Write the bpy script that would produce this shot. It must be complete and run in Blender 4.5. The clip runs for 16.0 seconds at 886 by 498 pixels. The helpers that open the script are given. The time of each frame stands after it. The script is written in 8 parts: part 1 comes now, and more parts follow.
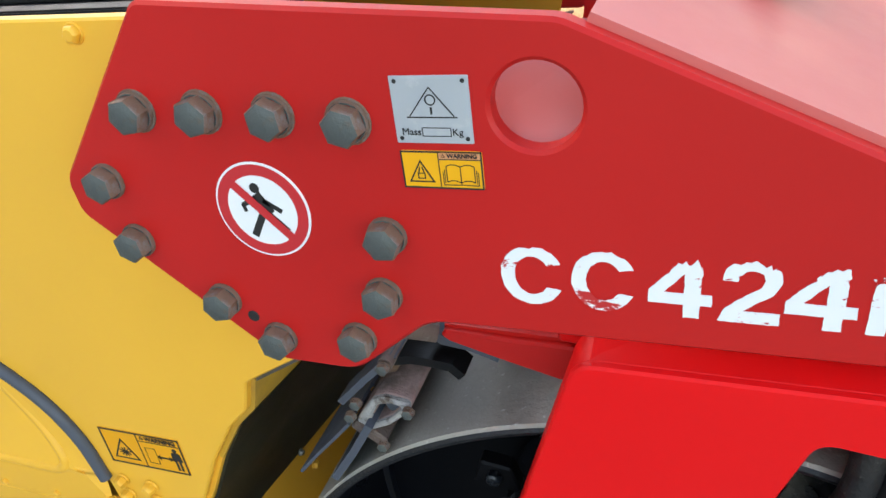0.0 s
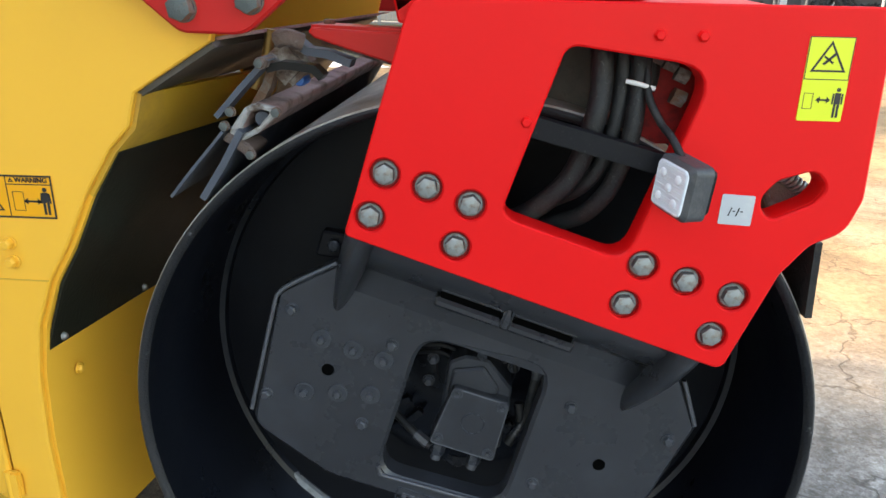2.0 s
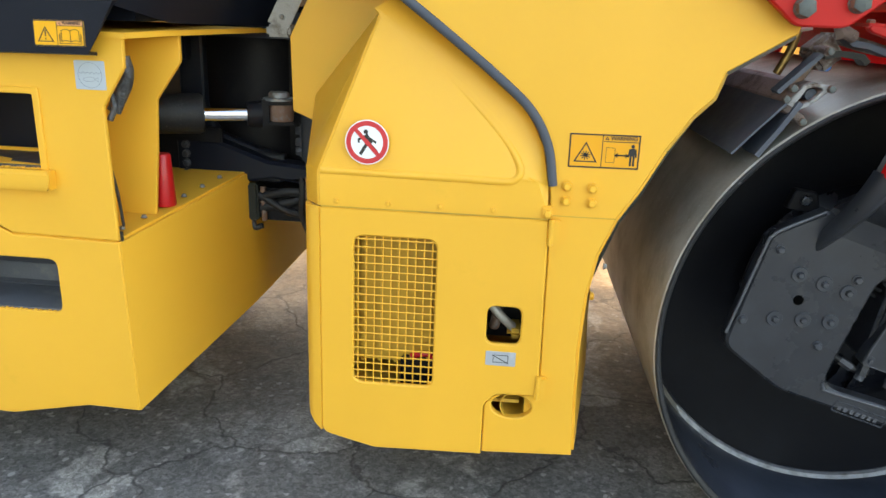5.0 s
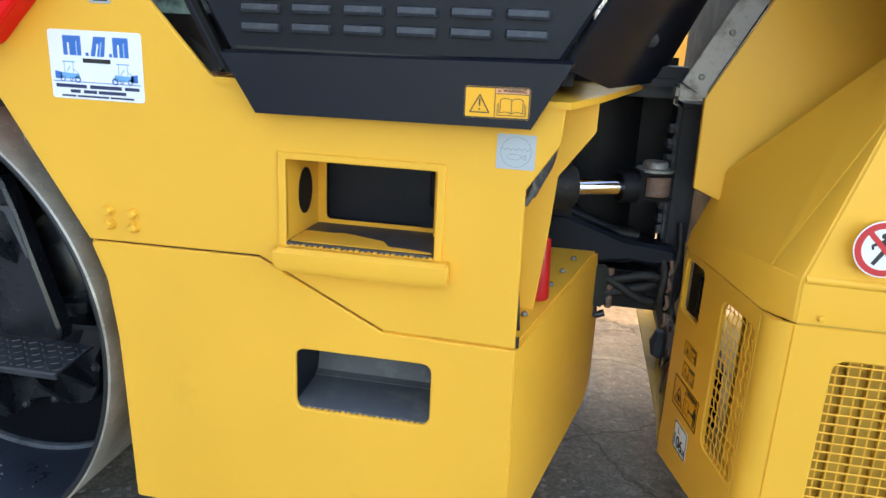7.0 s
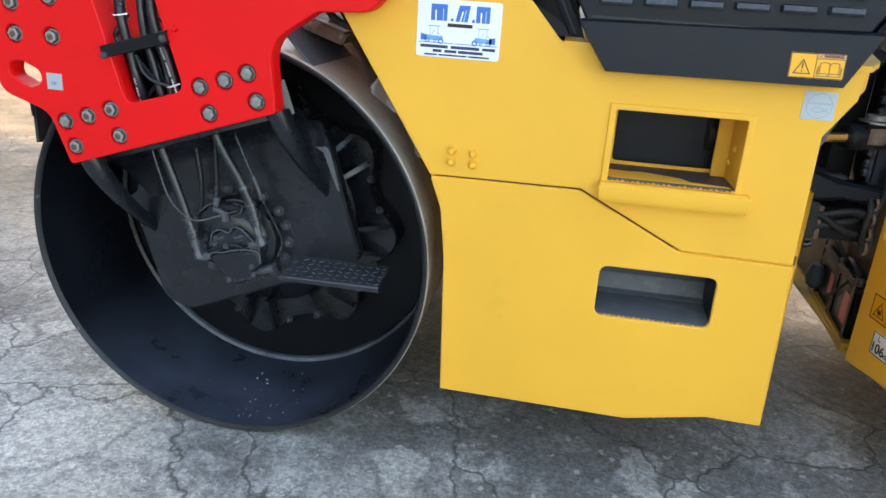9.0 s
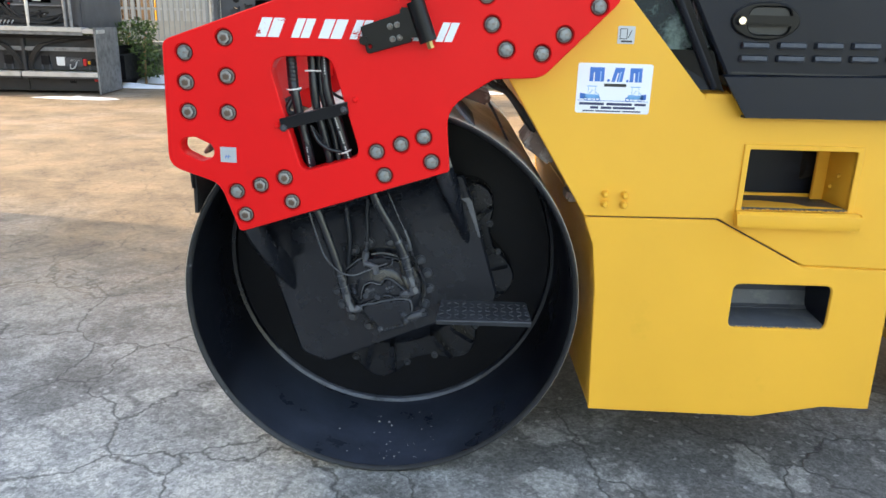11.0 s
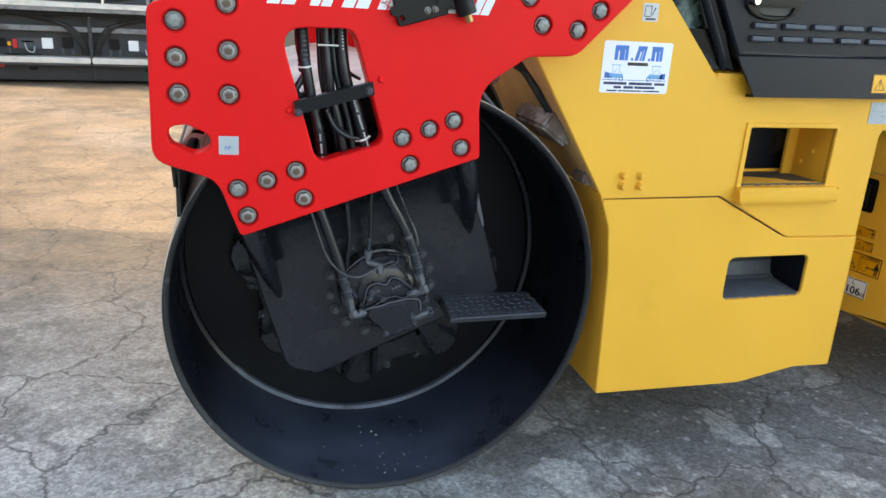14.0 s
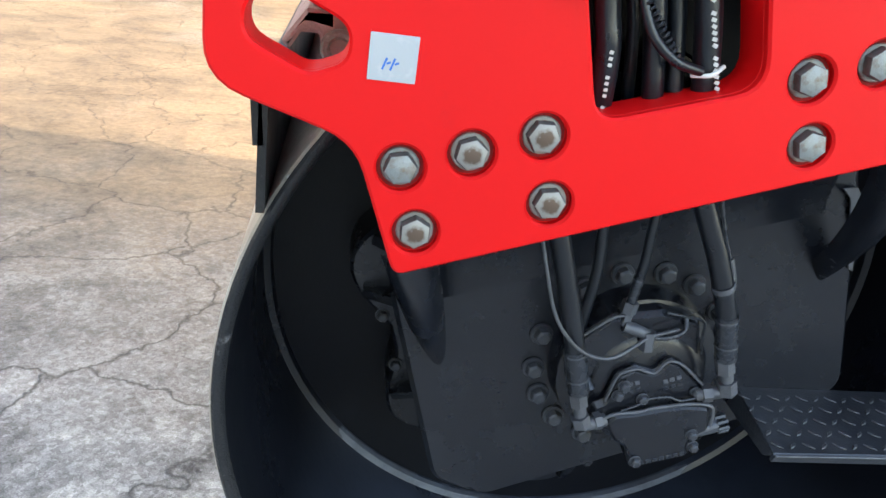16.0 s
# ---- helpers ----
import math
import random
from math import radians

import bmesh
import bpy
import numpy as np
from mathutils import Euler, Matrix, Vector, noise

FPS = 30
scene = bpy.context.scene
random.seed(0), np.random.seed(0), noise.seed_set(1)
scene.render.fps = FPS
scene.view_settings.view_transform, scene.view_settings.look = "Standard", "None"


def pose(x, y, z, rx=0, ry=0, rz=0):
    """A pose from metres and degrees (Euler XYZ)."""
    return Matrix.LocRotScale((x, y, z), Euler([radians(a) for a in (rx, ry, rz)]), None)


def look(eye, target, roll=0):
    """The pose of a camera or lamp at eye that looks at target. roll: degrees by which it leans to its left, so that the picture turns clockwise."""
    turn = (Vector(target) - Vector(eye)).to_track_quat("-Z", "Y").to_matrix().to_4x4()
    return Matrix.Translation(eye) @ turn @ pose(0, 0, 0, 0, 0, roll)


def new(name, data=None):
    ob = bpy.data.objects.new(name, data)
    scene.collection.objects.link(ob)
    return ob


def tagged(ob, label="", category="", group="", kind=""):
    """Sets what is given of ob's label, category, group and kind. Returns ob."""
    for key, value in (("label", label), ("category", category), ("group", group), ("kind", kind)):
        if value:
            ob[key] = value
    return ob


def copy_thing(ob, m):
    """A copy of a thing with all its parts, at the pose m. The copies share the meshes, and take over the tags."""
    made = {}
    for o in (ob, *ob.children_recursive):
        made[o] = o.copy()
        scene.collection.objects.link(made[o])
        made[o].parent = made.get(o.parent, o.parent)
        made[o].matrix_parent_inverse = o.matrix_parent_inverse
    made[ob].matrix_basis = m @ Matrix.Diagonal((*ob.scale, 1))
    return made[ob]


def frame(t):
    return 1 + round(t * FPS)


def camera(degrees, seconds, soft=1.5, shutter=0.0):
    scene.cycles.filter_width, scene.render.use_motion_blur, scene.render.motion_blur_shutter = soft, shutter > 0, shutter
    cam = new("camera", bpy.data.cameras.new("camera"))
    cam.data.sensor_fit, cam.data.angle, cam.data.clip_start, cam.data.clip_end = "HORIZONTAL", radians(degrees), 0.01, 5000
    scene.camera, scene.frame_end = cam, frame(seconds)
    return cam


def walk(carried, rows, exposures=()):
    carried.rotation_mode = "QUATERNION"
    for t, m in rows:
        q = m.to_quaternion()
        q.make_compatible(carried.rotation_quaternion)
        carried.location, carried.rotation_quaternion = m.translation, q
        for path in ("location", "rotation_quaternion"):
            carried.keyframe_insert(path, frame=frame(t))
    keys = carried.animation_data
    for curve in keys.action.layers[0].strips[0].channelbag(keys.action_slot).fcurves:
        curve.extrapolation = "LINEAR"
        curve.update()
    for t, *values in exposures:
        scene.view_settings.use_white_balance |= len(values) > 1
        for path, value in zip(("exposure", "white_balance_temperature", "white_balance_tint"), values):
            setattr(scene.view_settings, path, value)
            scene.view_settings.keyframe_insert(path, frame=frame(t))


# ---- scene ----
cam = camera(62.6, 16.0)
PATH = [
    (0, (0.0, -0.655, 1.989), (-0.638, 0.944, 0.972), -7.0),
    (0.5, (-0.095, -0.719, 1.926), (-0.5, 1.039, 1.064), -7.0),
    (1, (-0.088, -0.931, 1.765), (-0.299, 0.957, 1.138), -4.5),
    (1.5, (-0.003, -1.095, 1.576), (-0.141, 0.82, 1.015), 0.4),
    (2, (0.033, -1.225, 1.488), (-0.099, 0.658, 0.828), 1.3),
    (2.5, (-0.081, -1.435, 1.453), (-0.146, 0.429, 0.731), 0.6),
    (3, (-0.196, -1.558, 1.403), (-0.181, 0.295, 0.651), 3.1),
    (3.5, (-0.333, -1.519, 1.347), (-0.224, 0.329, 0.589), 4.5),
    (4, (-0.508, -1.472, 1.355), (-0.339, 0.373, 0.603), 4.5),
    (4.5, (-0.815, -1.634, 1.388), (-0.75, 0.239, 0.689), 3.2),
    (5, (-1.075, -1.747, 1.408), (-1.233, 0.154, 0.805), 2.3),
    (5.1, (-1.137, -1.742, 1.408), (-1.331, 0.16, 0.823), 2.2),
    (5.2, (-1.184, -1.748, 1.402), (-1.431, 0.155, 0.837), 1.6),
    (7.3, (-2.111, -1.437, 1.477), (-2.443, 0.451, 0.905), 2.9),
    (7.5, (-2.191, -1.454, 1.482), (-2.494, 0.433, 0.894), 2.9),
    (8, (-2.437, -1.598, 1.463), (-2.617, 0.299, 0.855), 3.2),
    (8.5, (-2.621, -1.776, 1.477), (-2.818, 0.098, 0.808), 4.1),
    (9, (-2.727, -1.964, 1.475), (-3.012, -0.108, 0.786), 3.8),
    (9.5, (-2.955, -2.107, 1.484), (-3.157, -0.232, 0.819), 2.8),
    (9.7, (-3.068, -2.157, 1.48), (-3.218, -0.27, 0.835), 2.5),
    (11.8, (-3.694, -2.228, 1.594), (-3.569, -0.311, 1.038), 1.9),
    (12, (-3.747, -2.216, 1.605), (-3.562, -0.297, 1.071), 2.0),
    (12.5, (-3.857, -2.216, 1.611), (-3.582, -0.297, 1.119), 2.1),
    (13, (-3.99, -2.187, 1.596), (-3.637, -0.281, 1.105), 1.9),
    (13.5, (-4.049, -2.101, 1.576), (-3.609, -0.228, 1.029), 2.5),
    (14, (-4.158, -1.945, 1.498), (-3.616, -0.127, 0.865), 3.4),
    (14.5, (-4.24, -1.66, 1.469), (-3.662, 0.136, 0.806), 3.8),
    (15, (-4.211, -1.388, 1.398), (-3.647, 0.397, 0.694), 5.0),
    (15.5, (-4.163, -1.093, 1.349), (-3.717, 0.7, 0.584), 6.2),
    (16, (-4.219, -0.791, 1.271), (-3.917, 1.003, 0.439), 7.6),
]
EXPOSURES = [(0.0, 2.75, 8800, 10), (1.0, 2.6, 8900, 10), (2.0, 2.8, 8900, 10), (4.5, 2.95, 9300, 10), (7.5, 2.95, 8150, 10), (9.0, 2.95, 8300, 10), (13.0, 2.7, 8500, 10), (14.5, 2.85, 8250, 10), (15.2, 2.95, 8050, 10), (16.0, 3.2, 8300, 10)]
walk(cam, [(t, look(eye, target, roll)) for t, eye, target, roll in PATH], exposures=EXPOSURES)

# ---- sky, sun, exposure ----
world = bpy.data.worlds.new("sky")
scene.world = world
world.use_nodes = True
wn = world.node_tree.nodes
sky = wn.new("ShaderNodeTexSky")
sky.sky_type = "NISHITA"
sky.sun_disc = False
SUN_ELEVATION, SUN_AZIMUTH = 31.0, 280.0  # azimuth from +y, clockwise seen from above
sky.sun_elevation = radians(SUN_ELEVATION)
sky.sun_rotation = radians(SUN_AZIMUTH)
sky.dust_density = 1.6
wn["Background"].inputs[1].default_value = 0.15
world.node_tree.links.new(sky.outputs[0], wn["Background"].inputs[0])
sun_data = bpy.data.lights.new("sun", "SUN")
sun_data.energy, sun_data.angle, sun_data.color = 0.88, radians(0.53), (1.0, 0.89, 0.74)
sun = new("sun", sun_data)
az, el = radians(SUN_AZIMUTH), radians(SUN_ELEVATION)
sun_dir = Vector((math.sin(az) * math.cos(el), math.cos(az) * math.cos(el), math.sin(el)))
sun.matrix_world = look(sun_dir * 40, (0, 0, 0))


# ---- materials ----
def shader(name):
    m = bpy.data.materials.new(name)
    m.use_nodes = True
    nt = m.node_tree
    return m, nt, nt.nodes["Principled BSDF"]


def node(nt, kind, **sockets):
    n = nt.nodes.new(kind)
    for key, value in sockets.items():
        n.inputs[key.replace("_", " ")].default_value = value
    return n


def noise_tex(nt, scale, detail=4.0, rough=0.55, vector=None):
    n = node(nt, "ShaderNodeTexNoise", Scale=scale, Detail=detail, Roughness=rough)
    if vector:
        nt.links.new(vector, n.inputs["Vector"])
    return n


def ramp(nt, source, stops):
    r = nt.nodes.new("ShaderNodeValToRGB")
    els = r.color_ramp.elements
    while len(els) < len(stops):
        els.new(0.5)
    for e, (pos, col) in zip(els, stops):
        e.position = pos
        e.color = (*col, 1) if len(col) == 3 else col
    nt.links.new(source, r.inputs[0])
    return r


def mixc(nt, fac, a, b, mode="MIX"):
    m = nt.nodes.new("ShaderNodeMix")
    m.data_type, m.blend_type = "RGBA", mode
    for sock, v in ((m.inputs[0], fac), (m.inputs[6], a), (m.inputs[7], b)):
        if isinstance(v, bpy.types.NodeSocket):
            nt.links.new(v, sock)
        elif isinstance(v, (int, float)):
            sock.default_value = v
        else:
            sock.default_value = (*v, 1)
    return m.outputs[2]


def paint(name, col, rough=0.4, metal=0.0, dirt=(0.1, 0.08, 0.06), dirt_at=(0.62, 0.85), dirt_scale=3.0,
          tint=0.12, grain=180.0, bump=0.05, coat=0.0, speck=None, spec=0.5):
    """Coated or bare metal: a slow change of tone, dirt in patches, fine specks and a little relief."""
    m, nt, bsdf = shader(name)
    co = nt.nodes.new("ShaderNodeTexCoord").outputs["Object"]
    slow = noise_tex(nt, 2.3, 3, 0.5, co)
    low = tuple(c * (1 - tint) for c in col)
    high = tuple(min(c * (1 + tint), 0.95) for c in col)
    base = ramp(nt, slow.outputs[0], [(0.3, low), (0.7, high)]).outputs[0]
    patch = noise_tex(nt, dirt_scale, 8, 0.65, co)
    fac = ramp(nt, patch.outputs[0], [(dirt_at[0], (0, 0, 0)), (dirt_at[1], (1, 1, 1))]).outputs[0]
    base = mixc(nt, fac, base, dirt)
    fine = noise_tex(nt, grain, 2, 0.6, co)
    if speck:
        sf = ramp(nt, fine.outputs[0], [(0.66, (0, 0, 0)), (0.72, (1, 1, 1))]).outputs[0]
        base = mixc(nt, sf, base, speck)
    nt.links.new(base, bsdf.inputs["Base Color"])
    rr = ramp(nt, patch.outputs[0], [(0.3, (rough * 0.85,) * 3), (0.8, (min(rough * 1.35, 1),) * 3)]).outputs[0]
    nt.links.new(rr, bsdf.inputs["Roughness"])
    bsdf.inputs["Metallic"].default_value = metal
    bsdf.inputs["Specular IOR Level"].default_value = spec
    bsdf.inputs["Coat Weight"].default_value = coat
    bsdf.inputs["Coat Roughness"].default_value = 0.15
    b = node(nt, "ShaderNodeBump", Strength=bump, Distance=0.004)
    nt.links.new(fine.outputs[0], b.inputs["Height"])
    nt.links.new(b.outputs[0], bsdf.inputs["Normal"])
    return m


RED = paint("red_paint", (0.76, 0.006, 0.008), 0.45, spec=0.2, dirt=(0.42, 0.02, 0.02), dirt_at=(0.66, 0.9), tint=0.05, bump=0.02)
# Pale pink: the sky's sheen on upward red faces, put into the base colour.
RED_SHEEN = paint("sky_sheen_red_paint", (0.55, 0.12, 0.11), 0.35, spec=0.5, dirt=(0.5, 0.16, 0.14), dirt_at=(0.55, 0.8), tint=0.06, bump=0.02)
RED_OLD = paint("faded_red_paint", (0.49, 0.013, 0.012), 0.40, spec=0.22, dirt=(0.40, 0.018, 0.017), dirt_at=(0.6, 0.85), tint=0.08, bump=0.03)
YELLOW = paint("yellow_paint", (0.80, 0.405, 0.046), 0.38, spec=0.3, dirt=(0.60, 0.33, 0.03), dirt_at=(0.62, 0.9), tint=0.04, bump=0.02)
# Darker yellow: dusty inner sheets, and the soft shade along seams.
YELLOW_IN = paint("dusty_shaded_yellow_paint", (0.55, 0.30, 0.03), 0.55, dirt=(0.20, 0.13, 0.05), dirt_at=(0.5, 0.75), tint=0.1)
# Dusty tan; on the wheel arch its brightness also stands in for sunlight.
TAN = paint("dusty_sunlit_yellow_paint", (0.62, 0.36, 0.13), 0.7, dirt=(0.42, 0.25, 0.12), dirt_at=(0.45, 0.75), dirt_scale=4, tint=0.12, bump=0.1)
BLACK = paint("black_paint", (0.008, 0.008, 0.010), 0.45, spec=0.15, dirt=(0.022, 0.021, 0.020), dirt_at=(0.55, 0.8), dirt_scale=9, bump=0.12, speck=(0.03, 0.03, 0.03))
# Lifted a little to carry the better light on the first carrier.
CAST = paint("black_cast_iron", (0.0215, 0.0232, 0.0280), 0.28, spec=0.5, dirt=(0.034, 0.038, 0.047), dirt_at=(0.5, 0.8), dirt_scale=7, bump=0.12, grain=520, speck=(0.04, 0.042, 0.048))
# Oily black, also darkened for the deeper shade in the second drum.
OIL_SHADE_BLACK = paint("oily_shaded_black_paint", (0.0078, 0.0092, 0.0130), 0.25, spec=0.5, dirt=(0.014, 0.017, 0.024), dirt_at=(0.52, 0.8), dirt_scale=9, bump=0.09, grain=420)
# Flat near-black that draws the shade inside holes, pockets and openings.
VOID = paint("hole_shade_black", (0.002, 0.002, 0.002), 0.9, spec=0.0)
# Dark red that holds the shade of recesses and inner plates.
SHADE_RED = paint("shaded_dark_red", (0.27, 0.010, 0.010), 0.6, spec=0.2, dirt=(0.14, 0.010, 0.010), dirt_at=(0.45, 0.65), dirt_scale=40)
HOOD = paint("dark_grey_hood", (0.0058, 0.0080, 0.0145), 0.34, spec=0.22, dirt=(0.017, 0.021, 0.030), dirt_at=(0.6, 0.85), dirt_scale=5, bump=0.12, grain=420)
BOLT = paint("zinc_bolt", (0.23, 0.245, 0.24), 0.48, 0.5, dirt=(0.17, 0.11, 0.075), dirt_at=(0.48, 0.68), dirt_scale=40, tint=0.2, bump=0.3)
OLD_BOLT = paint("tarnished_bolt", (0.078, 0.088, 0.085), 0.5, 0.35, dirt=(0.12, 0.08, 0.055), dirt_at=(0.55, 0.75), dirt_scale=40, tint=0.2, bump=0.4)
BOLT_RUST = paint("rusty_bolt", (0.16, 0.09, 0.06), 0.7, 0.2, dirt=(0.2, 0.2, 0.2), dirt_at=(0.5, 0.7), dirt_scale=50, tint=0.3, bump=0.5)
STEEL = paint("drum_steel", (0.45, 0.42, 0.37), 0.38, 0.25, dirt=(0.27, 0.235, 0.185), dirt_at=(0.42, 0.70), dirt_scale=6, tint=0.22, bump=0.4, grain=90, speck=(0.55, 0.54, 0.51))
RIM = paint("worn_rim_steel", (0.016, 0.017, 0.020), 0.45, 0.3, dirt=(0.15, 0.15, 0.16), dirt_at=(0.63, 0.74), dirt_scale=30, tint=0.3, bump=0.5)
DARK_BROWN = paint("dark_brown_sheet", (0.055, 0.048, 0.040), 0.55, dirt=(0.12, 0.10, 0.085), dirt_at=(0.5, 0.75), dirt_scale=9, tint=0.2, bump=0.4)
# Grey for worn fittings and for glints drawn along dark edges.
EDGE = paint("worn_glint_grey", (0.075, 0.080, 0.092), 0.42, 0.2, dirt=(0.05, 0.05, 0.055), dirt_at=(0.5, 0.7), dirt_scale=22, bump=0.3)
WORN_BLACK = paint("worn_black_bolt", (0.026, 0.030, 0.038), 0.26, 0.3, spec=0.6, dirt=(0.12, 0.125, 0.135), dirt_at=(0.6, 0.8), dirt_scale=60, bump=0.2)
WELD = paint("scuffed_weld_bead", (0.105, 0.118, 0.145), 0.5, 0.3, dirt=(0.045, 0.05, 0.062), dirt_at=(0.42, 0.70), dirt_scale=18, tint=0.3, bump=0.4)
WELD_PALE = paint("rubbed_pale_weld", (0.22, 0.23, 0.25), 0.5, 0.3, dirt=(0.09, 0.09, 0.095), dirt_at=(0.45, 0.70), dirt_scale=18, tint=0.3, bump=0.4)
CHROME = paint("chromed_rod", (0.75, 0.75, 0.76), 0.12, 1.0, dirt=(0.5, 0.47, 0.42), dirt_at=(0.7, 0.95), tint=0.03, bump=0.02)
RUBBER = paint("black_rubber", (0.013, 0.013, 0.014), 0.5, spec=0.3, dirt=(0.045, 0.043, 0.04), dirt_at=(0.5, 0.8), dirt_scale=14, bump=0.4, speck=(0.07, 0.068, 0.065))
SLATE = paint("grey_edge_trim", (0.055, 0.065, 0.085), 0.6, dirt=(0.03, 0.03, 0.035), dirt_scale=12, bump=0.2)
FLAP = paint("grimy_rubber_sheet", (0.006, 0.009, 0.007), 0.36, spec=0.32, dirt=(0.016, 0.024, 0.019), dirt_at=(0.48, 0.75), dirt_scale=7, bump=0.3)
DIRTY = paint("caked_scraper_steel", (0.13, 0.09, 0.075), 0.75, 0.1, dirt=(0.34, 0.32, 0.30), dirt_at=(0.50, 0.64), dirt_scale=16, tint=0.3, bump=0.8)
WHITE = paint("white_vinyl", (0.74, 0.76, 0.78), 0.4, dirt=(0.6, 0.6, 0.6), dirt_at=(0.6, 0.9), tint=0.03)
TAG = paint("silver_tag", (0.42, 0.45, 0.48), 0.4, 0.3, dirt=(0.55, 0.55, 0.55), dirt_at=(0.55, 0.8), dirt_scale=40, tint=0.1)
WARN = paint("orange_yellow_vinyl", (0.82, 0.375, 0.008), 0.35, tint=0.03, dirt=(0.6, 0.34, 0.02))
WARN_OLD = paint("faded_warning_vinyl", (0.77, 0.325, 0.006), 0.4, tint=0.05, dirt=(0.5, 0.27, 0.02), dirt_at=(0.5, 0.8))
LIME = paint("lime_vinyl", (0.66, 0.72, 0.03), 0.35, tint=0.04)
INK = paint("black_ink", (0.012, 0.012, 0.012), 0.45)
INK_RED = paint("red_ink", (0.55, 0.02, 0.025), 0.4, tint=0.04)
INK_BLUE = paint("blue_ink", (0.02, 0.14, 0.48), 0.4, tint=0.05)
INK_PALE = paint("pale_orange_ink", (0.70, 0.30, 0.14), 0.4, tint=0.05)
PLASTIC = paint("black_plastic", (0.006, 0.006, 0.0065), 0.32, spec=0.2, bump=0.1, grain=300)
REDCAN = paint("red_plastic", (0.5, 0.008, 0.012), 0.35, tint=0.05)
BRASS = paint("brass_fitting", (0.35, 0.22, 0.08), 0.4, 0.8)
NYLON = paint("white_nylon", (0.7, 0.7, 0.68), 0.5, tint=0.03)
HOSE = paint("oily_black_hose", (0.007, 0.009, 0.013), 0.30, spec=0.5, dirt=(0.022, 0.025, 0.03), dirt_at=(0.6, 0.85), dirt_scale=20, bump=0.1)
RUBBED = paint("rubbed_chequer_plate", (0.030, 0.034, 0.042), 0.34, 0.2, spec=0.5, dirt=(0.062, 0.066, 0.076), dirt_at=(0.48, 0.72), dirt_scale=14, bump=0.2)
LENS = paint("lamp_lens", (0.58, 0.63, 0.68), 0.25, 0.0, tint=0.15, coat=0.4)


def worn_letters():
    """White lettering that has flaked off in places, most of all along its upper edges."""
    m, nt, bsdf = shader("flaking_white_letters")
    co = nt.nodes.new("ShaderNodeTexCoord").outputs["Object"]
    stretch = node(nt, "ShaderNodeMapping")
    stretch.inputs["Scale"].default_value = (0.55, 1, 1.5)
    stretch.inputs["Rotation"].default_value = (0, 0.6, 0)
    nt.links.new(co, stretch.inputs["Vector"])
    n = noise_tex(nt, 24, 8, 0.72, stretch.outputs[0])
    f = ramp(nt, n.outputs[0], [(0.585, (0, 0, 0)), (0.597, (1, 1, 1))]).outputs[0]
    nt.links.new(mixc(nt, f, (0.72, 0.74, 0.76), (0.52, 0.02, 0.02)), bsdf.inputs["Base Color"])
    bsdf.inputs["Roughness"].default_value = 0.45
    return m


LETTER = worn_letters()


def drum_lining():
    """Black paint inside a drum: fine scratches round the axle, specks, and in the bottom bluish grey for settled dust
    and the sky's sheen.
    """
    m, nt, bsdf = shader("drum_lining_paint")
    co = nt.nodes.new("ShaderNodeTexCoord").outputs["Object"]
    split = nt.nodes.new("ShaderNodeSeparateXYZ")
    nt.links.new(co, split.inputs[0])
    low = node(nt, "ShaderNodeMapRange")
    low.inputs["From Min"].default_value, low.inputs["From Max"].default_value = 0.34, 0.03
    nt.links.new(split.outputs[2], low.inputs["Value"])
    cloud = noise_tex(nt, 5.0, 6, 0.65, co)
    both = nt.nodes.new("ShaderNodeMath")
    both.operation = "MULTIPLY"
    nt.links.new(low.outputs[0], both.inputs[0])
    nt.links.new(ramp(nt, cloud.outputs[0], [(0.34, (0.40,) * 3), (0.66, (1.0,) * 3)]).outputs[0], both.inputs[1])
    # the bluish tone paints the sky's sheen along with the settled dust
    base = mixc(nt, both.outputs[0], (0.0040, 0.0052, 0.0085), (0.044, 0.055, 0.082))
    fine = noise_tex(nt, 260, 2, 0.6, co)
    base = mixc(nt, ramp(nt, fine.outputs[0], [(0.70, (0, 0, 0)), (0.74, (0.7,) * 3)]).outputs[0], base, (0.05, 0.052, 0.058))
    nt.links.new(base, bsdf.inputs["Base Color"])
    nt.links.new(ramp(nt, cloud.outputs[0], [(0.3, (0.24,) * 3), (0.75, (0.42,) * 3)]).outputs[0], bsdf.inputs["Roughness"])
    bsdf.inputs["Specular IOR Level"].default_value = 0.40
    b = node(nt, "ShaderNodeBump", Strength=0.12, Distance=0.004)
    nt.links.new(noise_tex(nt, 40, 4, 0.6, co).outputs[0], b.inputs["Height"])
    nt.links.new(b.outputs[0], bsdf.inputs["Normal"])
    return m


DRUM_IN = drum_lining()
DISC = paint("black_disc_paint", (0.0030, 0.0038, 0.0065), 0.42, spec=0.2, dirt=(0.007, 0.0085, 0.013), dirt_at=(0.5, 0.8), dirt_scale=6, bump=0.1, grain=300)


def star_rust():
    """A bolt head whose middle has rusted in a star round the maker's marks."""
    m, nt, bsdf = shader("rust_marked_bolt")
    co = nt.nodes.new("ShaderNodeTexCoord").outputs["Object"]
    wave = node(nt, "ShaderNodeTexGradient")
    wave.gradient_type = "SPHERICAL"
    grow = node(nt, "ShaderNodeMapping")
    grow.inputs["Scale"].default_value = (52, 0, 52)
    nt.links.new(co, grow.inputs["Vector"])
    nt.links.new(grow.outputs[0], wave.inputs[0])
    n = noise_tex(nt, 130, 5, 0.6, co)
    both = node(nt, "ShaderNodeMath")
    both.operation = "MULTIPLY"
    nt.links.new(wave.outputs["Fac"], both.inputs[0])
    nt.links.new(n.outputs[0], both.inputs[1])
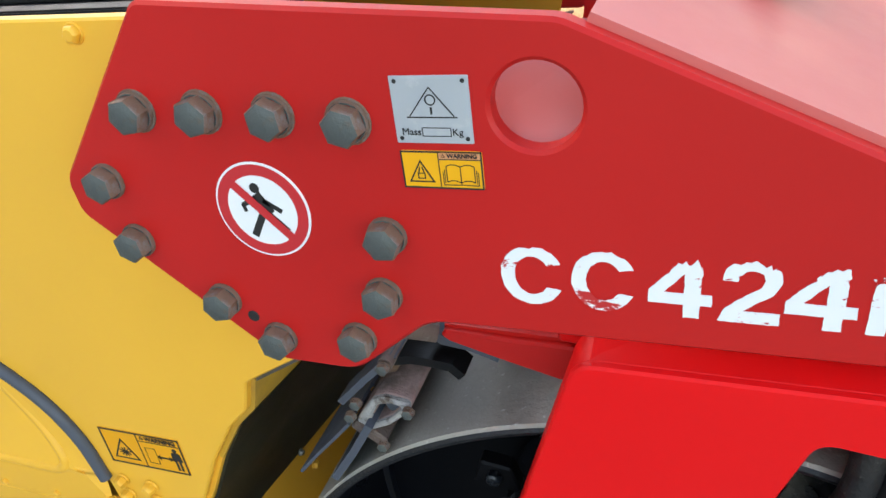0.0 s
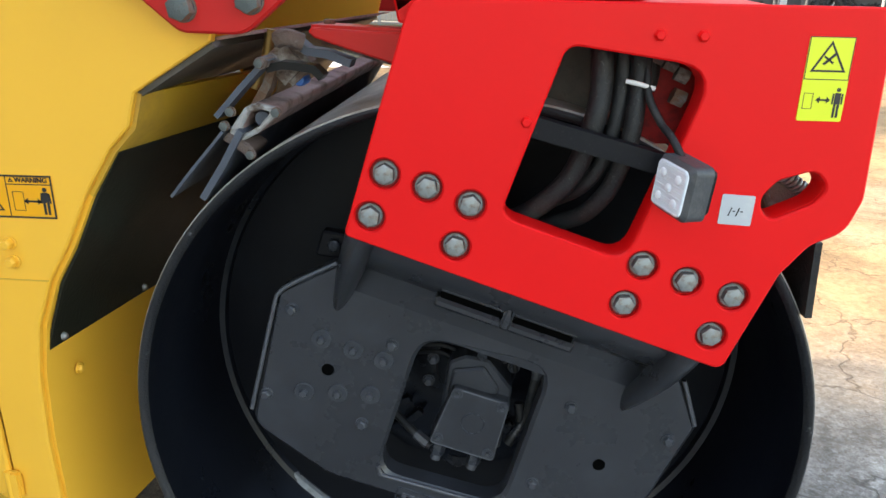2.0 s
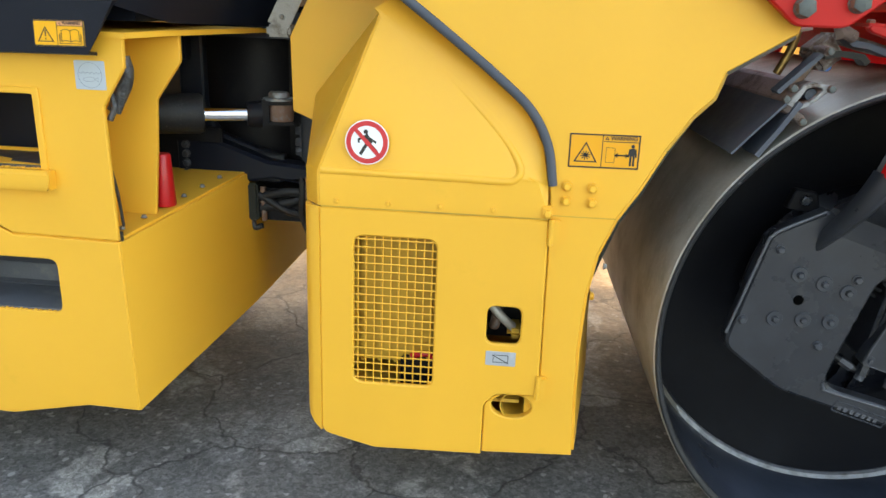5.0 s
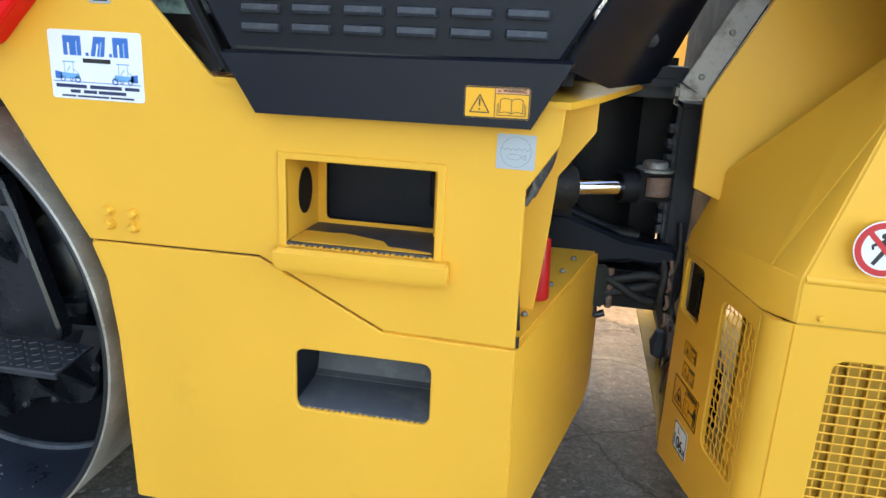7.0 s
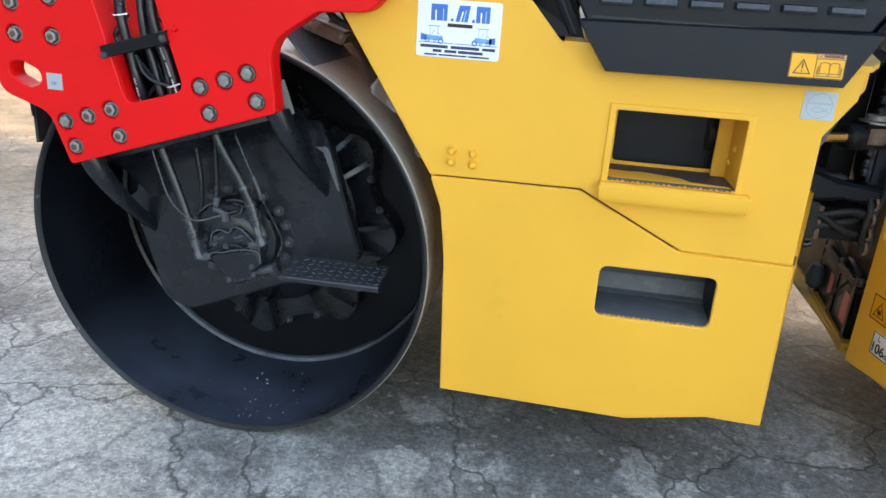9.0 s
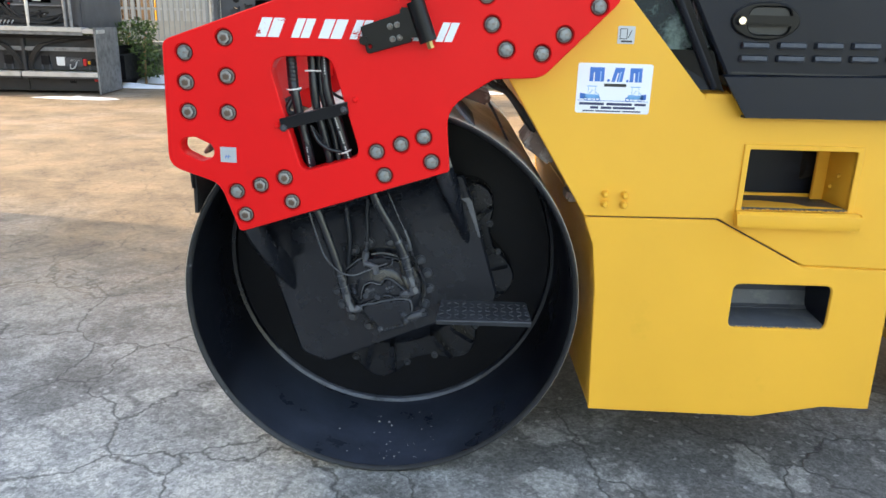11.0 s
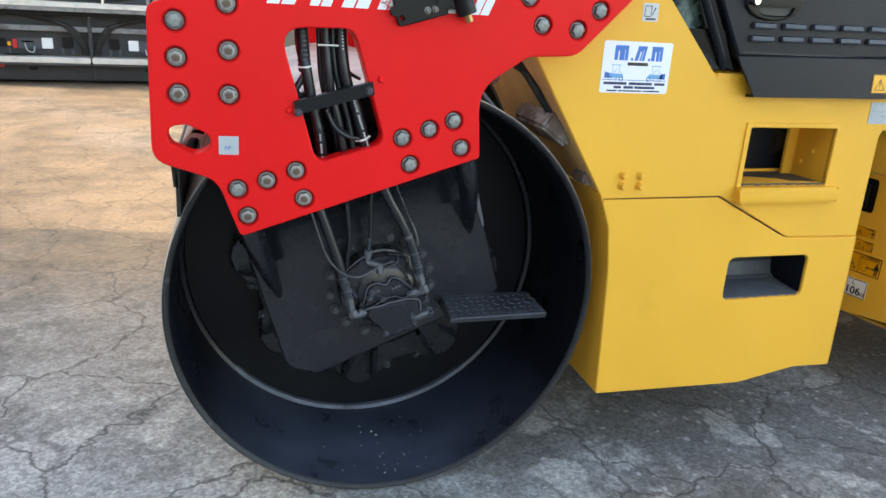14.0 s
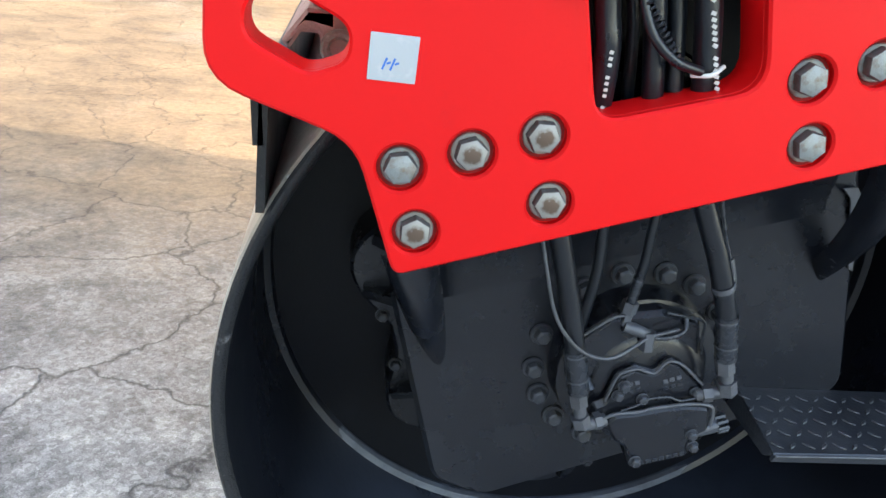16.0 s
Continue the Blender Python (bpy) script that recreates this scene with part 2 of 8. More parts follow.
    f = ramp(nt, both.outputs[0], [(0.15, (0, 0, 0)), (0.30, (1, 1, 1))]).outputs[0]
    nt.links.new(mixc(nt, f, (0.27, 0.26, 0.24), (0.11, 0.070, 0.050)), bsdf.inputs["Base Color"])
    bsdf.inputs["Roughness"].default_value = 0.5
    bsdf.inputs["Metallic"].default_value = 0.35
    return m


STAR_RUST = star_rust()


# The pale blotches are reflections painted into the glass colour.
GLASS = paint("green_glass_painted_reflections", (0.016, 0.027, 0.024), 0.06, spec=0.8, dirt=(0.20, 0.30, 0.27), dirt_at=(0.46, 0.58), dirt_scale=7, tint=0.4, bump=0.0)


def asphalt_material():
    """Old asphalt: coarse aggregate, worn pale flakes with dark seams, two scales of cracks, silt and sunlit tan
    further off.
    """
    m, nt, bsdf = shader("old_asphalt")
    co = nt.nodes.new("ShaderNodeTexCoord").outputs["Object"]

    def pushed(scale, amount, source):
        w = noise_tex(nt, scale, 4, 0.6, co)
        p = nt.nodes.new("ShaderNodeVectorMath")
        p.operation = "MULTIPLY_ADD"
        nt.links.new(w.outputs["Color"], p.inputs[0])
        p.inputs[1].default_value = (amount,) * 3
        nt.links.new(source, p.inputs[2])
        return p.outputs[0]

    def voronoi(scale, vector, feature="F1"):
        v = node(nt, "ShaderNodeTexVoronoi", Scale=scale)
        v.feature = feature
        nt.links.new(vector, v.inputs["Vector"])
        return v

    def math2(kind, a, b):
        n = nt.nodes.new("ShaderNodeMath")
        n.operation = kind
        for sock, v in zip(n.inputs, (a, b)):
            if isinstance(v, (int, float)):
                sock.default_value = v
            else:
                nt.links.new(v, sock)
        return n.outputs[0]

    def fade(source, a, b, lo, hi):
        n = node(nt, "ShaderNodeMapRange")
        for key, v in zip(("From Min", "From Max", "To Min", "To Max"), (a, b, lo, hi)):
            n.inputs[key].default_value = v
        nt.links.new(source, n.inputs["Value"])
        return n.outputs[0]

    def first(colour):
        n = nt.nodes.new("ShaderNodeSeparateXYZ")
        nt.links.new(colour, n.inputs[0])
        return n.outputs[0]

    bent = pushed(9.0, 0.10, pushed(1.7, 0.40, co))
    ragged = pushed(20.0, 0.022, bent)
    split = nt.nodes.new("ShaderNodeSeparateXYZ")
    nt.links.new(co, split.inputs[0])
    big = noise_tex(nt, 0.55, 5, 0.6, co)
    mid = noise_tex(nt, 1.9, 8, 0.68, bent)
    grain = noise_tex(nt, 26, 5, 0.72, co)
    base = ramp(nt, big.outputs[0], [(0.34, (0.120, 0.118, 0.113)), (0.66, (0.195, 0.191, 0.183))]).outputs[0]
    # paler at both ends of the machine and away from it
    pale_bias = math2("ADD", mid.outputs[0], fade(split.outputs[0], -2.4, -4.2, -0.03, 0.13))
    pale_bias = math2("ADD", pale_bias, fade(split.outputs[1], 0.2, -0.9, -0.05, 0.06))
    pale_bias = math2("ADD", pale_bias, fade(split.outputs[0], 0.2, 1.0, 0.0, 0.16))
    worn = ramp(nt, pale_bias, [(0.44, (0, 0, 0)), (0.60, (0.85,) * 3)]).outputs[0]
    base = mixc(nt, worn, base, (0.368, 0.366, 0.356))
    # flakes of pale binder, cell by cell, with dark seams between them
    cell = voronoi(3.9, ragged)
    edge = voronoi(3.9, ragged, "DISTANCE_TO_EDGE").outputs["Distance"]
    chosen = math2("ADD", first(cell.outputs["Color"]), math2("MULTIPLY", math2("SUBTRACT", pale_bias, 0.5), 2.6))
    flake = math2("MULTIPLY", ramp(nt, chosen, [(0.58, (0, 0, 0)), (0.74, (1, 1, 1))]).outputs[0], ramp(nt, edge, [(0.03, (0, 0, 0)), (0.10, (1, 1, 1))]).outputs[0])
    base = mixc(nt, math2("MULTIPLY", flake, 0.68), base, (0.42, 0.41, 0.385))
    seam = math2("MULTIPLY", ramp(nt, edge, [(0.0, (1, 1, 1)), (0.06, (0, 0, 0))]).outputs[0], ramp(nt, mid.outputs[0], [(0.42, (0.0,) * 3), (0.64, (0.50,) * 3)]).outputs[0])
    base = mixc(nt, seam, base, (0.070, 0.067, 0.063))
    # stones in the binder, from sand up to a finger's width
    stone = first(voronoi(95, co).outputs["Color"])
    base = mixc(nt, 1.0, base, ramp(nt, stone, [(0.0, (0.70,) * 3), (0.5, (0.97,) * 3), (1.0, (1.32,) * 3)]).outputs[0], "MULTIPLY")
    sand = noise_tex(nt, 240, 2, 0.7, co)
    base = mixc(nt, 1.0, base, ramp(nt, sand.outputs[0], [(0.34, (0.70,) * 3), (0.68, (1.30,) * 3)]).outputs[0], "MULTIPLY")
    g2 = ramp(nt, grain.outputs[0], [(0.33, (0.72,) * 3), (0.70, (1.25,) * 3)]).outputs[0]
    base = mixc(nt, 1.0, base, g2, "MULTIPLY")
    fleck = first(voronoi(60, co).outputs["Color"])
    base = mixc(nt, ramp(nt, fleck, [(0.982, (0, 0, 0)), (0.99, (0.7,) * 3)]).outputs[0], base, (0.46, 0.45, 0.43))
    # cracks: a close net in the worn parts, and long single ones
    net = voronoi(7.5, bent, "DISTANCE_TO_EDGE").outputs["Distance"]
    fine = math2("MULTIPLY", ramp(nt, net, [(0.004, (0.50,) * 3), (0.022, (0, 0, 0))]).outputs[0], ramp(nt, big.outputs[0], [(0.50, (0.0,) * 3), (0.64, (0.85,) * 3)]).outputs[0])
    fine = math2("MULTIPLY", fine, fade(split.outputs[0], -3.0, -4.0, 1.0, 0.30))
    long_ = ramp(nt, voronoi(1.6, ragged, "DISTANCE_TO_EDGE").outputs["Distance"], [(0.0, (0.85,) * 3), (0.014, (0, 0, 0))]).outputs[0]
    crack = math2("MAXIMUM", fine, long_)
    base = mixc(nt, crack, base, (0.052, 0.050, 0.047))
    # brown silt further from the machine, its tan also carrying the warm sunlight
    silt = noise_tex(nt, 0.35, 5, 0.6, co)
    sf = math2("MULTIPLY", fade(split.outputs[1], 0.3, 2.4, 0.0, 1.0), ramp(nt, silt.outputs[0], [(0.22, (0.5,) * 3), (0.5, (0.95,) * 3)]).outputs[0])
    # darker towards -x, paler towards +x
    sunlit_earth = mixc(nt, fade(split.outputs[0], -6.0, 0.5, 0.0, 1.0), (0.190, 0.128, 0.072), (0.40, 0.255, 0.128))
    sunlit_earth = mixc(nt, 1.0, sunlit_earth, ramp(nt, mid.outputs[0], [(0.38, (0.66,) * 3), (0.62, (1.25,) * 3)]).outputs[0], "MULTIPLY")
    sunlit_earth = mixc(nt, math2("MULTIPLY", crack, 0.6), sunlit_earth, (0.06, 0.045, 0.03))
    base = mixc(nt, sf, base, mixc(nt, 1.0, sunlit_earth, g2, "MULTIPLY"))
    nt.links.new(base, bsdf.inputs["Base Color"])
    bsdf.inputs["Roughness"].default_value = 0.85
    h = mixc(nt, 0.5, stone, grain.outputs["Color"])
    h = mixc(nt, crack, h, (0, 0, 0))
    b = node(nt, "ShaderNodeBump", Strength=0.9, Distance=0.010)
    nt.links.new(h, b.inputs["Height"])
    nt.links.new(b.outputs[0], bsdf.inputs["Normal"])
    return m


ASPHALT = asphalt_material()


# ---- builders ----
from mathutils.geometry import delaunay_2d_cdt


def finish(mesh, smooth=35):
    for p in mesh.polygons:
        p.use_smooth = True
    mesh.set_sharp_from_angle(angle=radians(smooth))
    return mesh


def part(name, geo, material, parent=None, label="", at=None):
    """Links a bmesh or mesh as one object, under a thing or a part."""
    if isinstance(geo, bmesh.types.BMesh):
        mesh = bpy.data.meshes.new(name)
        bmesh.ops.recalc_face_normals(geo, faces=geo.faces)
        geo.to_mesh(mesh)
        geo.free()
        geo = finish(mesh)
    if not geo.materials:
        geo.materials.append(material)
    ob = new(name, geo)
    if parent is not None:
        ob.parent = parent
    if at is not None:
        ob.matrix_basis = at
    if label:
        ob["label"] = label
    return ob


def thing(name, label, category, group="", kind="", at=None):
    e = new(name)
    e.empty_display_size = 0.1
    if at is not None:
        e.matrix_basis = at
    return tagged(e, label, category, group, kind)


def basis(origin, u, v):
    """A plane's frame: u across, v up, w = u x v towards the viewer."""
    u, v = Vector(u).normalized(), Vector(v).normalized()
    w = u.cross(v)
    return Matrix(((u.x, v.x, w.x, origin[0]), (u.y, v.y, w.y, origin[1]), (u.z, v.z, w.z, origin[2]), (0, 0, 0, 1)))


def side(y):
    """The frame of an upright plane that faces -y: (u, v) are x and z."""
    return basis((0, y, 0), (1, 0, 0), (0, 0, 1))


def rounded(pts, r=0.02, steps=5):
    """A closed outline with its corners rounded; a point may bring a radius of its own as third value."""
    out = []
    n = len(pts)
    for i in range(n):
        p = Vector(pts[i][:2])
        a, b = Vector(pts[i - 1][:2]) - p, Vector(pts[(i + 1) % n][:2]) - p
        rad = pts[i][2] if len(pts[i]) > 2 else r
        ang = a.angle(b, math.pi)
        if rad <= 0 or ang > radians(176) or ang < radians(3):
            out.append((p.x, p.y))
            continue
        cut = min(rad / math.tan(ang / 2), a.length * 0.48, b.length * 0.48)
        p0, p1 = p + a.normalized() * cut, p + b.normalized() * cut
        for k in range(steps + 1):
            t = k / steps
            q = p0 * (1 - t) ** 2 + p * 2 * t * (1 - t) + p1 * t * t
            out.append((q.x, q.y))
    return out


def ring(cx, cz, r, n=24, rz=None):
    return [(cx + r * math.cos(2 * math.pi * k / n), cz + (rz or r) * math.sin(2 * math.pi * k / n)) for k in range(n)]


def rect(x0, z0, x1, z1, r=0.0):
    pts = [(x0, z0), (x1, z0), (x1, z1), (x0, z1)]
    return rounded(pts, r) if r else pts


def inset(loop, d):
    """An outline moved inwards (or, for d below 0, outwards) by d."""
    n = len(loop)
    area = sum(loop[i - 1][0] * loop[i][1] - loop[i][0] * loop[i - 1][1] for i in range(n))
    s = d if area > 0 else -d
    out = []
    for i in range(n):
        p, a, b = Vector(loop[i]), Vector(loop[i - 1]), Vector(loop[(i + 1) % n])
        e, f = (p - a).normalized(), (b - p).normalized()
        m = Vector((-e.y - f.y, e.x + f.x))
        m = m.normalized() if m.length > 1e-6 else Vector((-e.y, e.x))
        k = max(m.dot(Vector((-e.y, e.x))), 0.5)
        out.append((p.x + m.x * s / k, p.y + m.y * s / k))
    return out


def clean(loop):
    out = []
    for p in loop:
        if not out or (Vector(p) - Vector(out[-1])).length > 1e-4:
            out.append((p[0], p[1]))
    if (Vector(out[0]) - Vector(out[-1])).length <= 1e-4:
        out.pop()
    return out


def inside(x, y, loops):
    odd = False
    for loop in loops:
        for i in range(len(loop)):
            (x0, y0), (x1, y1) = loop[i - 1], loop[i]
            if (y0 > y) != (y1 > y) and x < (x1 - x0) * (y - y0) / (y1 - y0) + x0:
                odd = not odd
    return odd


def plate(loops, depth, m, bevel=0.003):
    """A sheet with holes: closed outlines in a plane's frame (the first one the rim), with its face at w = 0 and its back at w = -depth."""
    loops = [clean(loop) for loop in loops]
    bevel = min(bevel, depth * 0.45)
    tops = [inset(loop, bevel if k == 0 else -bevel) for k, loop in enumerate(loops)] if bevel else loops
    pts, edges = [], []
    for loop in tops:
        n0 = len(pts)
        pts += [Vector(p) for p in loop]
        edges += [(n0 + i, n0 + (i + 1) % len(loop)) for i in range(len(loop))]
    vs, _, tris, *_ = delaunay_2d_cdt(pts, edges, [], 1, 1e-6)
    bm = bmesh.new()
    levels = [(tops, 0.0)] + ([(loops, -bevel)] if bevel else []) + [(loops, -depth)]
    rings = [[[bm.verts.new((*p, w)) for p in loop] for loop in level] for level, w in levels]
    flat = [v for loop in rings[0] for v in loop]
    base = [v for loop in rings[-1] for v in loop]
    same = len(vs) == len(flat)
    extra = {}

    def vert(i, row, w):
        if i < len(flat):
            return row[i]
        return extra.setdefault((i, w), bm.verts.new((*vs[i], w)))

    for t in tris:
        c = (vs[t[0]] + vs[t[1]] + vs[t[2]]) / 3
        if inside(c.x, c.y, tops):
            bm.faces.new([vert(i, flat, 0.0) for i in t])
            bm.faces.new([vert(i, base, -depth) for i in t][::-1])
    for a, b in zip(rings, rings[1:]):
        for la, lb in zip(a, b):
            for i in range(len(la)):
                bm.faces.new((la[i - 1], la[i], lb[i], lb[i - 1]))
    bmesh.ops.recalc_face_normals(bm, faces=bm.faces)
    bmesh.ops.dissolve_limit(bm, angle_limit=radians(0.5), verts=[], edges=[e for e in bm.edges if e.is_manifold and e.calc_face_angle(1) < 1e-4])
    mesh = bpy.data.meshes.new("plate")
    bm.to_mesh(mesh)
    bm.free()
    mesh.transform(m)
    return finish(mesh, 30)


def spline(pts, steps=8, closed=False):
    """Points along a smooth line through the given ones."""
    P = [Vector(p) for p in pts]
    out = []
    n = len(P)
    for i in range(n if closed else n - 1):
        a = P[i - 1] if (i > 0 or closed) else P[0] * 2 - P[1]
        b, c = P[i], P[(i + 1) % n]
        d = P[(i + 2) % n] if (i + 2 < n or closed) else P[-1] * 2 - P[-2]
        for k in range(steps):
            t = k / steps
            out.append(0.5 * ((2 * b) + (c - a) * t + (2 * a - 5 * b + 4 * c - d) * t * t + (3 * b - a - 3 * c + d) * t ** 3))
    if not closed:
        out.append(P[-1])
    return out


def tube(pts, r, closed=False, sides=3, smooth=True):
    cu = bpy.data.curves.new("line", "CURVE")
    cu.dimensions = "3D"
    cu.bevel_depth, cu.bevel_resolution, cu.use_fill_caps = r, sides, True
    line = spline(pts, 8, closed) if smooth else [Vector(p) for p in pts]
    s = cu.splines.new("POLY")
    s.points.add(len(line) - 1)
    for p, q in zip(s.points, line):
        p.co = (*q, 1)
    s.use_cyclic_u = closed
    ob = bpy.data.objects.new("line", cu)
    mesh = bpy.data.meshes.new_from_object(ob)
    bpy.data.objects.remove(ob)
    mesh.materials.clear()
    return finish(mesh, 50)


def box(x0, y0, z0, x1, y1, z1, bevel=0.004, m=None):
    bm = bmesh.new()
    bmesh.ops.create_cube(bm, size=1)
    for v in bm.verts:
        v.co = Vector(((x0 + x1) / 2 + v.co.x * (x1 - x0), (y0 + y1) / 2 + v.co.y * (y1 - y0), (z0 + z1) / 2 + v.co.z * (z1 - z0)))
    if bevel:
        bmesh.ops.bevel(bm, geom=list(bm.edges), offset=bevel, segments=2, affect="EDGES", clamp_overlap=True)
    if m is not None:
        bm.transform(m)
    return bm


def lathe(profile, centre, segs=96, axis="y"):
    """Turns (radius, along) pairs round a line along y (or z, or x) through the centre."""
    bm = bmesh.new()
    rows = []
    for r, h in profile:
        row = []
        for k in range(segs):
            a = 2 * math.pi * k / segs
            c, s = r * math.cos(a), r * math.sin(a)
            co = {"y": (c, h, s), "z": (c, s, h), "x": (h, c, s)}[axis]
            row.append(bm.verts.new(Vector(centre) + Vector(co)))
        rows.append(row)
    for a, b in zip(rows, rows[1:]):
        for k in range(segs):
            bm.faces.new((a[k], a[(k + 1) % segs], b[(k + 1) % segs], b[k]))
    return bm


def sheet(grid):
    """A surface through rows of points."""
    bm = bmesh.new()
    rows = [[bm.verts.new(p) for p in row] for row in grid]
    for a, b in zip(rows, rows[1:]):
        for i in range(len(a) - 1):
            bm.faces.new((a[i], a[i + 1], b[i + 1], b[i]))
    return bm


def thick(bm, depth):
    bmesh.ops.recalc_face_normals(bm, faces=bm.faces)
    bmesh.ops.solidify(bm, geom=bm.faces[:] + bm.edges[:] + bm.verts[:], thickness=depth)
    return bm


def strip(line, y0, y1, depth, close=False):
    """A folded sheet that runs along y: a line of (x, z) drawn out from y0 to y1."""
    return thick(sheet([[(x, y0, z) for x, z in line], [(x, y1, z) for x, z in line]]), depth)


def letters(text, size, m, depth=0.0012, align="CENTER", weight=0.0, spacing=1.0):
    cu = bpy.data.curves.new("letters", "FONT")
    cu.body, cu.size, cu.extrude, cu.align_x, cu.align_y, cu.offset = text, size, depth, align, "CENTER", weight
    cu.space_character = spacing
    ob = bpy.data.objects.new("letters", cu)
    mesh = bpy.data.meshes.new_from_object(ob)
    bpy.data.objects.remove(ob)
    mesh.transform(m)
    mesh.materials.clear()
    return mesh


def hex_bolt(af, head, washer, wh, name):
    """A hexagon bolt head on its washer, facing -y, standing on y = 0."""
    bm = bmesh.new()
    R = af / math.sqrt(3)
    prof = [(0, wh + head + 0.0012), (R * 0.62, wh + head + 0.001), (R * 0.93, wh + head - 0.0015), (R, wh + head - 0.004), (R, wh)]
    rows = []
    for i, (r, h) in enumerate(prof):
        if r == 0:
            rows.append([bm.verts.new((0, -h, 0))])
        else:
            n = 12
            row = []
            for k in range(n):
                a = 2 * math.pi * k / n
                flat = 1.0 if k % 2 == 0 else math.cos(math.pi / 6)
                rr = r * (flat if i >= 2 else 1)
                row.append(bm.verts.new((rr * math.cos(a), -h, rr * math.sin(a))))
            rows.append(row)
    for k in range(12):
        bm.faces.new((rows[0][0], rows[1][k], rows[1][(k + 1) % 12]))
    for a, b in zip(rows[1:], rows[2:]):
        for k in range(12):
            bm.faces.new((a[k], b[k], b[(k + 1) % 12], a[(k + 1) % 12]))
    if washer:
        w = []
        for r, h in ((R * 0.9, wh), (washer * 0.94, wh), (washer, wh * 0.6), (washer, 0)):
            w.append([bm.verts.new((r * math.cos(2 * math.pi * k / 20), -h, r * math.sin(2 * math.pi * k / 20))) for k in range(20)])
        for a, b in zip(w, w[1:]):
            for k in range(20):
                bm.faces.new((a[k], b[k], b[(k + 1) % 20], a[(k + 1) % 20]))
    mesh = bpy.data.meshes.new(name)
    bmesh.ops.recalc_face_normals(bm, faces=bm.faces)
    bm.to_mesh(mesh)
    bm.free()
    return finish(mesh, 30)


def bolts(mesh, places, y, parent, name="bolt", label="", size=1.0):
    for k, (x, z) in enumerate(places):
        part(name, mesh, None, parent, label, pose(x, y, z, 0, random.uniform(0, 60), 0) @ Matrix.Diagonal((size, size * 1.5, size, 1)))


def with_mat(mesh, material, flanks=None):
    mesh.materials.append(material)
    if flanks:
        mesh.materials.append(flanks)
        for f in mesh.polygons:
            f.material_index = 1 if f.normal.y > -0.6 else 0
    return mesh


BIG_BOLT = with_mat(hex_bolt(0.036, 0.016, 0.024, 0.004, "big_bolt"), BOLT, OLD_BOLT)
RUST_BOLT = with_mat(hex_bolt(0.037, 0.018, 0.0225, 0.006, "rust_bolt"), OLD_BOLT, BOLT_RUST)
WORN_BOLT = with_mat(hex_bolt(0.036, 0.016, 0.024, 0.004, "worn_bolt"), STAR_RUST, OLD_BOLT)
YELLOW_BOLT = with_mat(hex_bolt(0.019, 0.008, 0.013, 0.002, "yellow_bolt"), YELLOW)
# Pale flanks draw the highlight round the rims of the dark bolts.
BLACK_BOLT = with_mat(hex_bolt(0.019, 0.010, 0.014, 0.003, "black_bolt"), RUBBED, EDGE)
BLACK_BIG = with_mat(hex_bolt(0.026, 0.014, 0.0, 0.0, "black_big_bolt"), WORN_BLACK)
CAP_BOLT = with_mat(hex_bolt(0.024, 0.013, 0.0185, 0.005, "cap_bolt"), RUBBED, EDGE)
CUP_BOLT = with_mat(hex_bolt(0.017, 0.008, 0.021, 0.006, "cup_bolt"), RUBBED, EDGE)
RED_BOLT = with_mat(hex_bolt(0.016, 0.007, 0.0, 0.0, "red_bolt"), RED)
SMALL_BOLT = with_mat(hex_bolt(0.013, 0.006, 0.009, 0.0015, "small_bolt"), BOLT)

# ---- ground and what closes the place ----
def ground_sheet():
    bm = bmesh.new()
    cuts = [-400, -60, -20, -10, -6, -4, -2, 0, 2, 4, 7, 12, 20, 60, 400]
    rows = []
    for y in cuts:
        rows.append([bm.verts.new((x, y, 0.0)) for x in cuts])
    for a, b in zip(rows, rows[1:]):
        for i in range(len(a) - 1):
            bm.faces.new((a[i], a[i + 1], b[i + 1], b[i]))
    return bm


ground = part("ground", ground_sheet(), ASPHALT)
tagged(ground, "worn cracked grey asphalt yard, pale patches, brown silt and sunlit tan further off", "ground", kind="structure")

PLASTER = paint("grey_plaster", (0.50, 0.48, 0.45), 0.85, dirt=(0.36, 0.34, 0.31), dirt_at=(0.5, 0.8), dirt_scale=0.6, bump=0.3, grain=30)
# Out of view: added to keep the sun off the machine and near ground.
hall = part("shade_wall_west", box(-34, -30, 0, -12.0, 4.2, 15.5, 0.05), PLASTER)
tagged(hall, "unseen plain grey block added to shade the yard", "wall", kind="structure")


# ---- the roller ----
roller = thing("road_roller", "yellow and red tandem road roller with black drums on asphalt", "road roller")
FACE = -0.066          # face of the bolted red plates
ARM = -0.052           # face of the upper arm
WB = -3.718            # the second drum's axle


def drum(cx, R_OUT, weld, HUB_Y, flange_y, lobe=0.428):
    R_IN = R_OUT - 0.019
    c = (cx, 0, R_OUT)
    shell = part("drum", lathe([(R_IN + 0.004, 0.018), (R_IN + 0.012, 0.010), (R_OUT - 0.006, 0.010), (R_OUT, 0.018), (R_OUT, 1.712), (R_OUT - 0.006, 1.72), (R_IN + 0.004, 1.72), (R_IN + 0.004, 1.0)], c, 128), STEEL, roller, "smooth worn steel drum shell")
    part("rim", lathe([(R_IN - 0.001, 0.022), (R_IN + 0.003, 0.013), (R_IN + 0.010, 0.0085), (R_OUT - 0.007, 0.0085), (R_OUT - 0.003, 0.0125)], c, 128), RIM, shell, "scuffed drum edge")
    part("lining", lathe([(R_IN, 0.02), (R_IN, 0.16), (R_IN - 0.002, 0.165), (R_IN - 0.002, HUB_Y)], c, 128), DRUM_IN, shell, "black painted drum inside")
